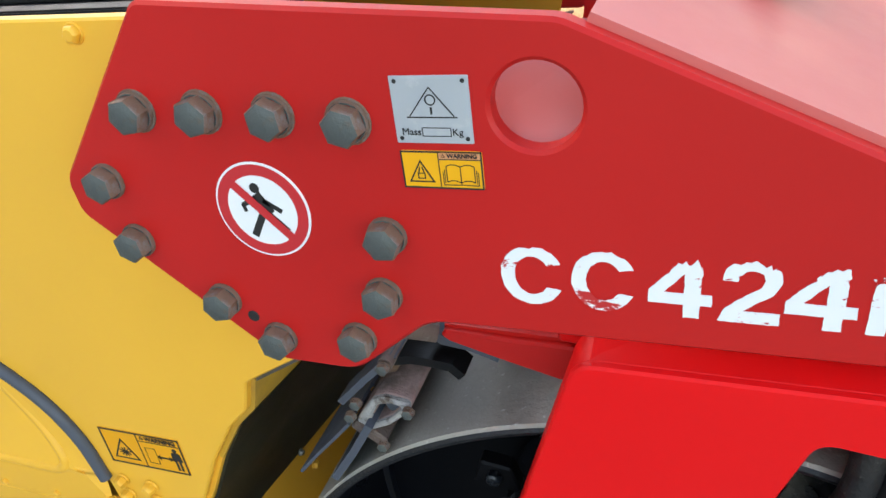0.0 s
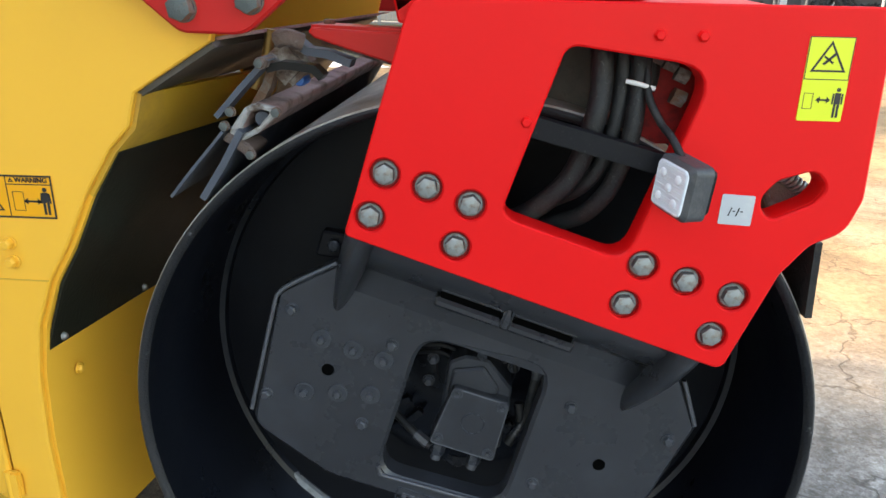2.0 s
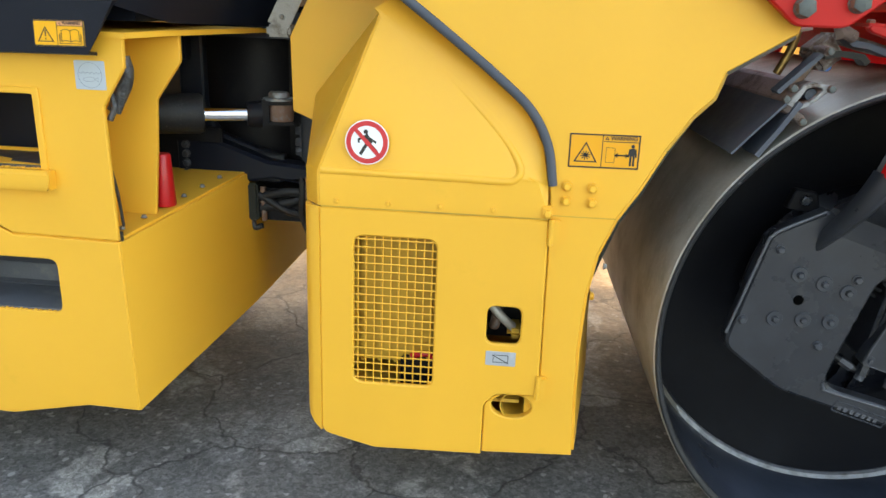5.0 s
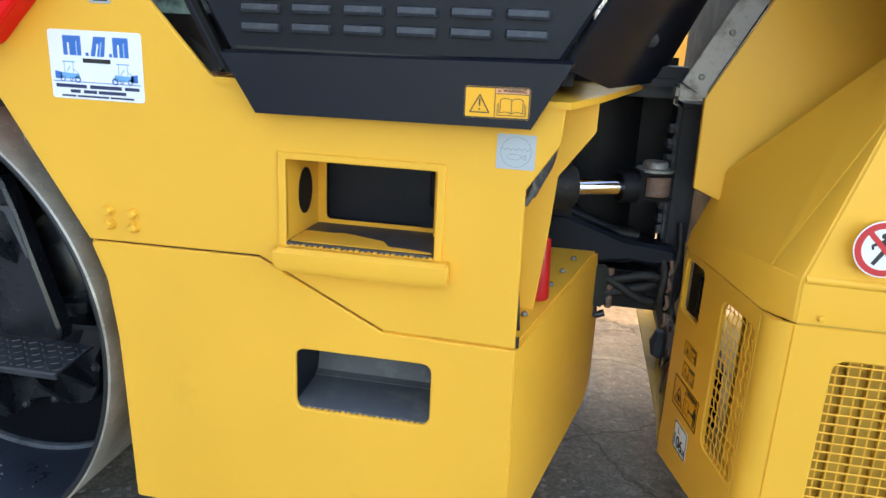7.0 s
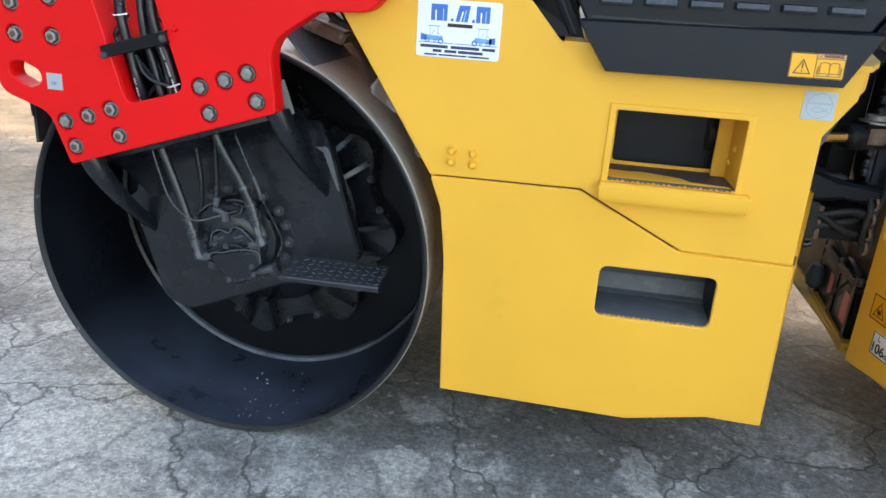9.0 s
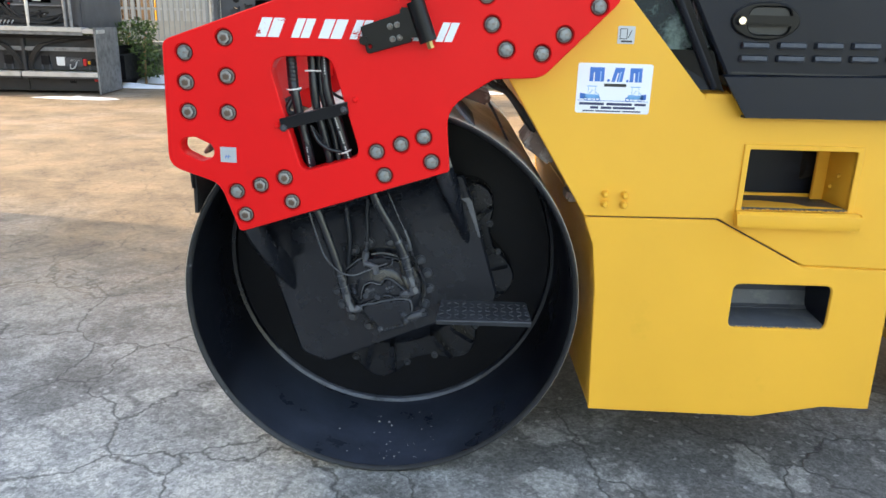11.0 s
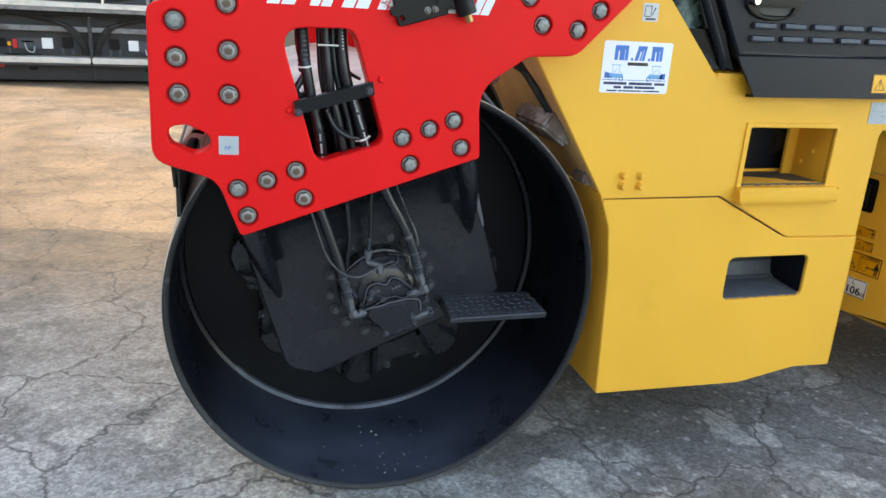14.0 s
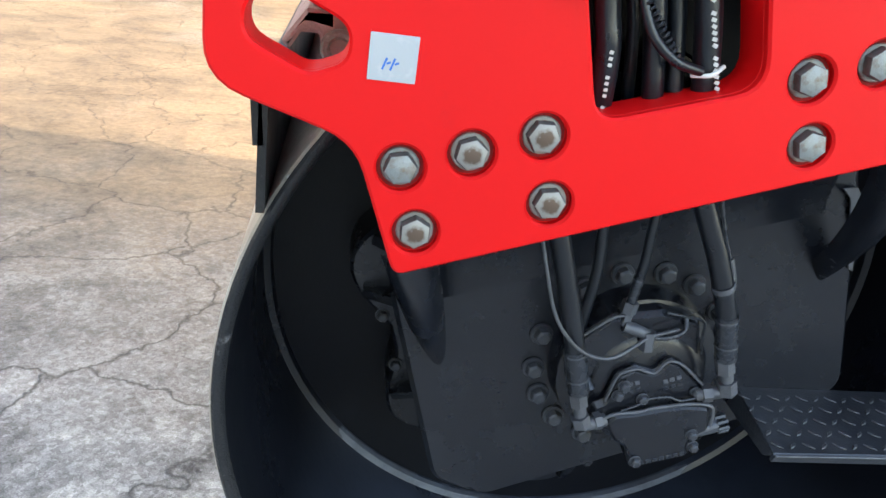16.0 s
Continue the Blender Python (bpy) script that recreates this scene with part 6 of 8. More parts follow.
for pts, r in (([(-1.640, 0.655, 0.580), (-1.655, 0.720, 0.610), (-1.640, 0.800, 0.600), (-1.625, 0.885, 0.580)], 0.008), ([(-1.640, 0.885, 0.580), (-1.660, 0.950, 0.620), (-1.640, 1.020, 0.660), (-1.630, 1.060, 0.740)], 0.008), ([(-1.650, 0.700, 0.57), (-1.668, 0.760, 0.50), (-1.664, 0.850, 0.44), (-1.664, 0.940, 0.40)], 0.006)):
    part("cable", tube(pts, r), RUBBER, bank)
part("rag", lathe([(0.0, 0.485), (0.022, 0.475), (0.040, 0.430), (0.030, 0.385), (0.0, 0.365)], (-1.672, 1.085, 0), 9, "z"), SLATE, bank, "grey rag tied on the tray")
bank.matrix_basis = Matrix.Translation((-1.660, 0.574, 0.0)) @ Matrix.Rotation(radians(-4.5), 4, "Z") @ Matrix.Translation((1.668, -0.574, 0.0))

# ---- dark engine hood ----
HOOD_SIDE = rounded([(-2.700, 1.402, 0.01), (-2.035, 1.420, 0.01), (-1.86, 1.72, 0.02), (-1.86, 2.30, 0.1), (-3.20, 2.30, 0.1), (-2.985, 1.905, 0.01)], 0.02)
hood = part("engine_hood", plate([HOOD_SIDE], 0.03, side(-0.020), 0.006), HOOD, roller, "dark grey engine hood with louvres")
part("hood_body", box(-2.70, 0.03, 1.372, -1.98, 1.69, 2.25, 0.03), HOOD, hood)
part("skirt", thick(sheet([[(-2.716, -0.018, 1.410), (-2.008, -0.020, 1.424)], [(-2.716, -0.040, 1.404), (-2.010, -0.042, 1.418)], [(-2.640, -0.046, 1.288), (-2.078, -0.048, 1.294)], [(-2.638, -0.004, 1.284), (-2.080, -0.006, 1.290)]]), 0.008), HOOD, hood, "slate grey skirt strip")
part("groove", box(-2.69, -0.0225, 1.4135, -2.03, -0.016, 1.4185, 0.0, Matrix.Rotation(radians(0), 4, "Y")), INK, hood)
part("rear_corner", thick(sheet([[(-2.030, -0.012, 1.412), (-1.855, -0.012, 1.72), (-1.80, -0.012, 2.2)], [(-1.945, 0.10, 1.375), (-1.77, 0.10, 1.70), (-1.70, 0.10, 2.2)], [(-1.80, 0.62, 1.368), (-1.66, 0.62, 1.68), (-1.6, 0.62, 2.2)]]), 0.01), HOOD, hood, "bevelled dark hood corner")
for x, z in ((-1.84, 1.56), (-1.80, 1.63), (-1.855, 1.47)):
    part("buffer", lathe([(0.0, 0.0), (0.016, 0.004), (0.018, 0.02), (0.012, 0.03)], (x, 0.22, z), 14), RUBBER, hood)


def louvre():
    bm = bmesh.new()
    prof = [(0.0, 0.010), (-0.010, 0.007), (-0.013, -0.004), (-0.010, -0.0095), (0.0, -0.0095)]
    rows = []
    for k, u in enumerate((-0.042, -0.037, 0.037, 0.042)):
        s = 0.35 if k in (0, 3) else 1.0
        rows.append([bm.verts.new((u, y * s, z * (0.8 if k in (0, 3) else 1))) for y, z in prof])
    for a, b in zip(rows, rows[1:]):
        for i in range(len(prof) - 1):
            bm.faces.new((a[i], a[i + 1], b[i + 1], b[i]))
    bm.faces.new(rows[0])
    bm.faces.new(rows[-1])
    mesh = bpy.data.meshes.new("louvre")
    bmesh.ops.recalc_face_normals(bm, faces=bm.faces)
    bm.to_mesh(mesh)
    bm.free()
    mesh.materials.append(LIT_HOOD)
    return finish(mesh)


# Lighter copy of the hood colour: the light on the louvre tops, painted in.
LIT_HOOD = paint("lit_hood_paint", (0.022, 0.025, 0.033), 0.34, dirt=(0.07, 0.073, 0.08), dirt_at=(0.55, 0.75), dirt_scale=30, bump=0.1)
LOUVRE = louvre()
for k in range(6):
    for z in (1.494, 1.457):
        part("louvre", LOUVRE, None, hood, "", pose(-2.634 + k * 0.1065, -0.0205, z + 0.002 * k))
grip = part("door_handle", plate([ring(-2.615, 1.562, 0.098, 40, 0.053), rect(-2.665, 1.525, -2.545, 1.600, 0.03)], 0.012, side(-0.030), 0.004), PLASTIC, hood, "black oval door handle with lock")
part("pocket", plate([ring(-2.615, 1.562, 0.090, 32, 0.046)], 0.004, side(-0.0215), 0.001), INK, grip)
part("lever", box(-2.70, -0.044, 1.549, -2.535, -0.030, 1.577, 0.006), PLASTIC, grip)
part("lock", lathe([(0.0, -0.050), (0.010, -0.050), (0.0115, -0.046), (0.0115, -0.03)], (-2.690, 0, 1.561), 20), CHROME, grip)

# sloping pane and post between hood and fork
pane = part("cab_pane", thick(sheet([[(-2.715, 0.055, 1.445), (-3.02, 0.055, 1.98)], [(-2.98, 0.10, 1.445), (-3.285, 0.10, 1.98)]]), 0.006), GLASS, roller, "greenish tinted glass pane")
pane.visible_shadow = False
part("pane_post", tube([(-2.725, 0.005, 1.37), (-2.99, 0.005, 1.86), (-3.2, 0.005, 2.25)], 0.016, sides=2, smooth=False), HOOD, pane)
part("pane_frame", thick(sheet([[(-2.70, 0.0, 1.36), (-2.985, 0.0, 1.90)], [(-2.735, 0.004, 1.375), (-3.02, 0.004, 1.90)]]), 0.012), PLASTIC, pane)
part("pane_sill", thick(sheet([[(-2.705, 0.0, 1.362), (-2.765, 0.01, 1.362)], [(-2.74, 0.01, 1.475), (-2.90, 0.06, 1.475)]]), 0.012), PLASTIC, pane)
# black sheet added as the darkness behind the pane
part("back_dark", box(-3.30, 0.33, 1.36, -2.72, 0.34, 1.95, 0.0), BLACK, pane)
filler = part("filler_cap", lathe([(0.0, -0.115), (0.030, -0.113), (0.040, -0.105), (0.042, -0.085), (0.034, -0.06), (0.034, 0.02)], (-3.085, 0, 1.764), 28), CHROME, roller, "chromed filler cap with keyhole")
part("lock_plate", lathe([(0.0, -0.1175), (0.011, -0.1175), (0.0125, -0.116), (0.0125, -0.111)], (-3.080, 0, 1.768), 24), BOLT, filler, "dull lock plate")
part("keyhole", plate([ring(-3.080, 1.770, 0.0042, 12)], 0.001, side(-0.1185), 0.0), INK, filler)
part("keyhole", box(-3.0818, -0.1187, 1.758, -3.0782, -0.1172, 1.770, 0.0), INK, filler)
part("skirt", lathe([(0.0425, -0.098), (0.045, -0.094), (0.045, -0.086), (0.0425, -0.083)], (-3.085, 0, 1.764), 28), OLD_BOLT, filler)



# ---- signs and lettering ----
def quad_basis(x, z, y, tilt=0.0):
    c, s = math.cos(radians(tilt)), math.sin(radians(tilt))
    return basis((x, y, z), (c, 0, s), (-s, 0, c))


def sticker(m, w, h, material, parent, label, r=0.003, name="sticker"):
    return part(name, plate([rounded([(-w / 2, -h / 2), (w / 2, -h / 2), (w / 2, h / 2), (-w / 2, h / 2)], r, 3)], 0.0012, m @ Matrix.Translation((0, 0, 0.0014)), 0.0003), material, parent, label)


def mark(m, pts, material, parent, name="print", hole=None):
    loops = [pts] + ([hole] if hole else [])
    return part(name, plate(loops, 0.0004, m @ Matrix.Translation((0, 0, 0.0019)), 0.0), material, parent)


def bar(m, u0, v0, u1, v1, t, material, parent):
    a, b = Vector((u0, v0)), Vector((u1, v1))
    d = (b - a).normalized()
    n = Vector((-d.y, d.x)) * t / 2
    return mark(m, [tuple(a + n), tuple(a - n), tuple(b - n), tuple(b + n)], material, parent)


def frame_line(m, w, h, t, material, parent, cu=0.0, cv=0.0):
    return mark(m, [(cu - w / 2, cv - h / 2), (cu + w / 2, cv - h / 2), (cu + w / 2, cv + h / 2), (cu - w / 2, cv + h / 2)], material, parent, "print",
                [(cu - w / 2 + t, cv - h / 2 + t), (cu + w / 2 - t, cv - h / 2 + t), (cu + w / 2 - t, cv + h / 2 - t), (cu - w / 2 + t, cv + h / 2 - t)])


def triangle(m, cu, cv, s, t, material, parent):
    return mark(m, [(cu - s, cv - s * 0.8), (cu + s, cv - s * 0.8), (cu, cv + s * 0.95)], material, parent, "print",
                [(cu - s + t * 1.8, cv - s * 0.8 + t), (cu + s - t * 1.8, cv - s * 0.8 + t), (cu, cv + s * 0.95 - t * 2)])


def warning(m, w, h, parent, kind, base=WARN, header=True):
    s = sticker(m, w, h, base, parent, "yellow and black warning sticker")
    t = h * 0.022
    frame_line(m, w * 0.995, h * 0.99, t * 1.9, INK, s)
    bar(m, -w * 0.03, -h * 0.47, -w * 0.03, h * 0.47, t, INK, s)
    triangle(m, -w * 0.26, -h * 0.06, h * 0.34, h * 0.035, INK, s)
    if kind == "lock":
        frame_line(m, h * 0.2, h * 0.16, h * 0.025, INK, s, -w * 0.26, -h * 0.16)
        bar(m, -w * 0.26 - h * 0.07, -h * 0.08, -w * 0.26 - h * 0.03, h * 0.07, h * 0.03, INK, s)
        bar(m, -w * 0.26 + h * 0.07, -h * 0.08, -w * 0.26 + h * 0.03, h * 0.07, h * 0.03, INK, s)
    elif kind == "bang":
        bar(m, -w * 0.26, -h * 0.12, -w * 0.26, h * 0.12, h * 0.05, INK, s)
        bar(m, -w * 0.26, -h * 0.24, -w * 0.26, -h * 0.19, h * 0.05, INK, s)
    else:
        for k in range(5):
            a = math.pi * (k + 0.3) / 5
            bar(m, -w * 0.26 - h * 0.15 * math.cos(a), -h * 0.13 - h * 0.13 * math.sin(a), -w * 0.26 + h * 0.15 * math.cos(a), -h * 0.13 + h * 0.13 * math.sin(a), h * 0.03, INK, s)
    if header:
        if base is WARN:
            mark(m, [(-w * 0.02, h * 0.30), (w * 0.48, h * 0.30), (w * 0.48, h * 0.47), (-w * 0.02, h * 0.47)], INK_PALE, s)
        bar(m, -w * 0.02, h * 0.285, w * 0.48, h * 0.285, t, INK, s)
        part("print", letters("WARNING", h * 0.155, m @ Matrix.Translation((w * 0.265, h * 0.385, 0.0028)), 0.0003, weight=h * 0.004), INK, s)
        triangle(m, w * 0.03, h * 0.385, h * 0.06, h * 0.022, INK, s)
    if kind in ("lock", "bang"):
        # an open book: two bowed pages, their spine, and the cover below
        for sgn in (-1, 1):
            top = [(0.0, 0.10), (0.06, 0.15), (0.12, 0.15), (0.17, 0.11)]
            for lift in (0.0, -0.42):
                for (u0, v0), (u1, v1) in zip(top, top[1:]):
                    bar(m, w * (0.225 + sgn * u0), h * (v0 + lift), w * (0.225 + sgn * u1), h * (v1 + lift), h * 0.022, INK, s)
            bar(m, w * (0.225 + sgn * 0.17), h * 0.11, w * (0.225 + sgn * 0.17), -h * 0.31, h * 0.022, INK, s)
            bar(m, w * (0.225 + sgn * 0.195), h * 0.02, w * (0.225 + sgn * 0.195), -h * 0.35, h * 0.018, INK, s)
            bar(m, w * (0.225 + sgn * 0.215), -h * 0.04, w * (0.225 + sgn * 0.215), -h * 0.39, h * 0.018, INK, s)
            bar(m, w * (0.225 + sgn * 0.215), -h * 0.39, w * 0.225, -h * 0.38, h * 0.022, INK, s)
        bar(m, w * 0.225, -h * 0.36, w * 0.225, h * 0.10, h * 0.022, INK, s)
    else:
        frame_line(m, h * 0.26, h * 0.44, h * 0.012, INK, s, w * 0.09, -h * 0.10)
        bar(m, w * 0.16, -h * 0.10, w * 0.34, -h * 0.10, h * 0.045, INK, s)
        mark(m, ring(w * 0.40, h * 0.17, h * 0.055, 12), INK, s)
        bar(m, w * 0.40, -h * 0.12, w * 0.40, h * 0.11, h * 0.15, INK, s)
        for du in (-0.045, 0.045):
            bar(m, w * 0.40 + du * h, -h * 0.40, w * 0.40 + du * h, -h * 0.12, h * 0.06, INK, s)
            bar(m, w * 0.40 + du * 2.4 * h, -h * 0.14, w * 0.40 + du * 1.8 * h, h * 0.09, h * 0.045, INK, s)
        for end, sgn in ((0.16, 1), (0.34, -1)):
            mark(m, [(w * end - sgn * h * 0.03, -h * 0.10), (w * end + sgn * h * 0.07, -h * 0.17), (w * end + sgn * h * 0.07, -h * 0.03)], INK, s)
    return s


def ban(m, r, parent, label):
    s = part("sign", plate([ring(0, 0, r, 48)], 0.0012, m @ Matrix.Translation((0, 0, 0.0014)), 0.0003), WHITE, parent, label)
    mark(m, ring(0, 0, r * 0.955, 48), INK_RED, s, "print", ring(0, 0, r * 0.735, 48))
    mark(m, ring(-0.06 * r, 0.47 * r, r * 0.105, 16), INK, s)
    for u0, v0, u1, v1, t in ((-0.08, 0.34, 0.16, -0.06, 0.24), (0.02, -0.02, -0.30, -0.56, 0.15), (0.10, -0.05, 0.46, -0.42, 0.15), (-0.08, 0.26, -0.40, 0.10, 0.10), (-0.40, 0.12, -0.36, -0.04, 0.08), (0.06, 0.22, 0.42, 0.00, 0.10)):
        bar(m, u0 * r, v0 * r, u1 * r, v1 * r, t * r, INK, s)
    a = 0.53 * r
    part("print", plate([[(-a - 0.09 * r, a - 0.02 * r), (-a + 0.04 * r, a + 0.11 * r), (a + 0.09 * r, -a + 0.02 * r), (a - 0.04 * r, -a - 0.11 * r)]], 0.0004, m @ Matrix.Translation((0, 0, 0.0025)), 0.0), INK_RED, s)
    return s


def arc_points(cu, cv, ru, rv, a0, a1, n=18):
    return [(cu + ru * math.cos(radians(a0 + (a1 - a0) * k / n)), cv + rv * math.sin(radians(a0 + (a1 - a0) * k / n))) for k in range(n + 1)]


# bold sans-serif characters in a unit square, drawn by their strokes
GLYPHS = {
    "C": [arc_points(0.5, 0.5, 0.5, 0.5, 26, 334, 36) + arc_points(0.5, 0.5, 0.275, 0.325, 325, 35, 30)],
    "4": [[(0.56, 0), (0.82, 0), (0.82, 0.22), (1, 0.22), (1, 0.41), (0.82, 0.41), (0.82, 1), (0.55, 1), (0, 0.43), (0, 0.22), (0.56, 0.22)], [(0.56, 0.41), (0.56, 0.74), (0.24, 0.41)]],
    "2": [[(0, 0), (1, 0), (1, 0.19), (0.40, 0.19), (0.62, 0.34), (0.86, 0.48)] + arc_points(0.5, 0.71, 0.47, 0.29, -18, 190, 22) + [(0.29, 0.66)] + arc_points(0.5, 0.70, 0.205, 0.135, 180, 0, 12) + [(0.66, 0.58), (0.42, 0.44), (0.10, 0.22)]],
    "H": [[(0, 0), (0.26, 0), (0.26, 0.40), (0.74, 0.40), (0.74, 0), (1, 0), (1, 1), (0.74, 1), (0.74, 0.61), (0.26, 0.61), (0.26, 1), (0, 1)]],
    "F": [[(0, 0), (0.28, 0), (0.28, 0.40), (0.84, 0.40), (0.84, 0.58), (0.28, 0.58), (0.28, 0.80), (1, 0.80), (1, 1), (0, 1)]],
}
CHIPS = random.Random(17)


def flaked(loop, hole, ch):
    """The outline with ragged bites along its upper edges."""
    out = []
    rough_top = {"C": 0.018, "4": 0.075, "2": 0.045, "H": 0.075, "F": 0.07}[ch]
    for (u0, v0), (u1, v1) in zip(loop, loop[1:] + loop[:1]):
        n = max(1, int(math.hypot(u1 - u0, v1 - v0) / 0.06))
        for k in range(n):
            f = k / n
            u, v = u0 + (u1 - u0) * f, v0 + (v1 - v0) * f
            if not hole and v > 0.72:
                v -= abs(CHIPS.gauss(0, rough_top)) * (v > 0.9)
                u += CHIPS.gauss(0, rough_top * 0.30)
            else:
                u, v = u + CHIPS.gauss(0, 0.004), v + CHIPS.gauss(0, 0.003)
            out.append((u, v))
    return out


# on the upper arm
m = quad_basis(-0.235, 1.7570, ARM, 0.6)
dp = sticker(m, 0.077, 0.066, TAG, arm_a, "riveted silver load plate", 0.001, "load_plate")
for u in (-0.033, 0.033):
    for v in (-0.028, 0.028):
        mark(m, ring(u, v, 0.0022, 10), INK, dp)
bar(m, -0.022, -0.006, 0.0, 0.022, 0.0012, INK, dp)
bar(m, 0.022, -0.006, 0.0, 0.022, 0.0012, INK, dp)
bar(m, -0.025, -0.007, 0.025, -0.007, 0.0012, INK, dp)
mark(m, ring(0, 0.010, 0.0055, 16), INK, dp, "print", ring(0, 0.010, 0.0042, 16))
bar(m, 0.0, 0.003, 0.0, -0.004, 0.002, INK, dp)
part("print", letters("Mass", 0.010, m @ Matrix.Translation((-0.022, -0.0215, 0.0024)), 0.0002), INK, dp)
part("print", letters("Kg", 0.010, m @ Matrix.Translation((0.024, -0.0215, 0.0024)), 0.0002), INK, dp)
frame_line(m, 0.029, 0.009, 0.0007, INK, dp, 0.003, -0.0215)
warning(quad_basis(-0.231, 1.6962, ARM, 0.6), 0.083, 0.040, arm_a, "lock")
ban(quad_basis(-0.4465, 1.638, ARM), 0.0585, arm_a, "round red and white no-walking sign")
for ch, x0, x1 in (("C", -0.180, -0.115), ("C", -0.108, -0.045), ("4", -0.034, 0.024), ("2", 0.030, 0.084), ("4", 0.087, 0.146), ("H", 0.155, 0.214), ("F", 0.222, 0.274)):
    over = 0.0012 if ch in "C2" else 0.0
    m = quad_basis(x0, 1.5495 - over * (ch == "C") + 0.004 * x0, ARM - 0.0010, 0.2)
    loops = [[(u * (x1 - x0), v * (0.0675 + 2 * over)) for u, v in flaked(loop, k, ch)] for k, loop in enumerate(GLYPHS[ch])]
    part("lettering", plate(loops, 0.0006, m, 0.0), LETTER, arm_a, "flaking white model lettering")
# on the yoke
m = quad_basis(0.522, 1.379, FACE, 0)
s = sticker(m, 0.066, 0.124, LIME, yoke_a, "lime yellow crush warning sticker")
frame_line(m, 0.065, 0.0625, 0.0012, INK, s, 0, 0.031)
triangle(m, 0.0, 0.032, 0.026, 0.003, INK, s)
bar(m, -0.008, 0.022, 0.008, 0.038, 0.004, INK, s)
bar(m, -0.008, 0.034, 0.006, 0.024, 0.003, INK, s)
bar(m, -0.006, -0.030, 0.008, -0.030, 0.003, INK, s)
for end, sgn in ((-0.010, 1), (0.012, -1)):
    mark(m, [(end, -0.030), (end + sgn * 0.006, -0.025), (end + sgn * 0.006, -0.035)], INK, s)
frame_line(m, 0.014, 0.024, 0.0008, INK, s, -0.021, -0.032)
mark(m, ring(0.022, -0.0145, 0.0032, 12), INK, s)
bar(m, 0.022, -0.019, 0.022, -0.036, 0.009, INK, s)
for du in (-0.0026, 0.0026):
    bar(m, 0.022 + du, -0.036, 0.022 + du, -0.056, 0.0036, INK, s)
    bar(m, 0.022 + du * 2.5, -0.020, 0.022 + du * 2.6, -0.036, 0.0026, INK, s)
m = quad_basis(0.4225, 1.171, FACE, -2)
s = sticker(m, 0.052, 0.050, TAG, yoke_a, "worn silver tag")
for k in range(4):
    bar(m, -0.012 + k * 0.006, -0.010 + (k % 2) * 0.008, -0.008 + k * 0.006, 0.004 - (k % 2) * 0.006, 0.002, INK, s)
# on the first body
warning(quad_basis(-0.8465, 1.1225, 0.0, 0.6), 0.166, 0.082, frame_a, "crush", WARN_OLD)
m = quad_basis(-1.0575, 0.5675, -0.010)
s = sticker(m, 0.078, 0.040, TAG, hatch, "grey battery switch label")
frame_line(m, 0.040, 0.022, 0.0016, INK, s)
bar(m, -0.022, 0.010, 0.020, -0.012, 0.002, INK, s)
ban(basis((-1.411, -0.0265, 1.118), (1, -0.02, 0), (0, 0.06, 1)), 0.0535, cov, "round red and white no-step sign")
for (u, v), (w, h), kind in (((0.205, 0.706), (0.084, 0.038), "crush"), ((0.212, 0.648), (0.080, 0.042), "bang"), ((0.218, 0.572), (0.175, 0.085), "crush")):
    warning(M_END @ Matrix.Translation((u, v, 0)), w, h, hatch, kind, WARN_OLD)
m = M_END @ Matrix.Translation((0.222, 0.463, 0))
s = sticker(m, 0.092, 0.078, WHITE, hatch, "white noise level label")
frame_line(m, 0.090, 0.076, 0.003, INK, s)
part("print", letters("106", 0.046, m @ Matrix.Translation((-0.010, -0.014, 0.0024)), 0.0003, weight=0.001), INK, s)
part("print", letters("dB", 0.022, m @ Matrix.Translation((0.034, -0.020, 0.0024)), 0.0003), INK, s)
bar(m, -0.016, 0.030, -0.016, 0.014, 0.003, INK, s)
bar(m, -0.016, 0.014, -0.006, 0.014, 0.003, INK, s)
# on the second body
SKETCHY = paint("light_blue_ink", (0.25, 0.45, 0.70), 0.4)
m = quad_basis(-3.0255, 1.358, 0.0)
s = sticker(m, 0.222, 0.146, WHITE, upper_b, "white dealer sticker with blue emblem", 0.008)
for u0, u1, lean in ((-0.075, -0.032, 0.0), (-0.010, 0.022, 0.006), (0.044, 0.080, 0.0)):
    mark(m, [(u0, 0.020), (u1, 0.020), (u1 + lean, 0.061), (u0 + lean * 1.6, 0.061)], INK_BLUE, s)
    part("print", plate([[(u0 + 0.011, 0.0195), (u0 + 0.015, 0.0195), (u0 + 0.015 + lean, 0.046), (u0 + 0.011 + lean, 0.046)]], 0.0004, m @ Matrix.Translation((0, 0, 0.0025)), 0.0), WHITE, s)
    part("print", plate([[(u1 - 0.012, 0.0195), (u1 - 0.009, 0.0195), (u1 - 0.009 + lean, 0.050), (u1 - 0.012 + lean, 0.050)]], 0.0004, m @ Matrix.Translation((0, 0, 0.0025)), 0.0), SKETCHY, s)
for u in (-0.022, 0.034):
    mark(m, [(u, 0.020), (u + 0.007, 0.020), (u + 0.007, 0.027), (u, 0.027)], INK_BLUE, s)
bar(m, -0.030, 0.010, 0.036, 0.010, 0.009, INK, s)
NAVY = paint("navy_ink", (0.02, 0.03, 0.10), 0.4)
SKETCH = paint("pale_blue_ink", (0.12, 0.36, 0.66), 0.4, tint=0.1)
for u0, flip in ((-0.066, 1), (0.064, -1)):
    mark(m, [(u0 - 0.022, -0.030), (u0 + 0.026, -0.030), (u0 + 0.024, -0.019), (u0 - 0.020, -0.017)], SKETCH, s)
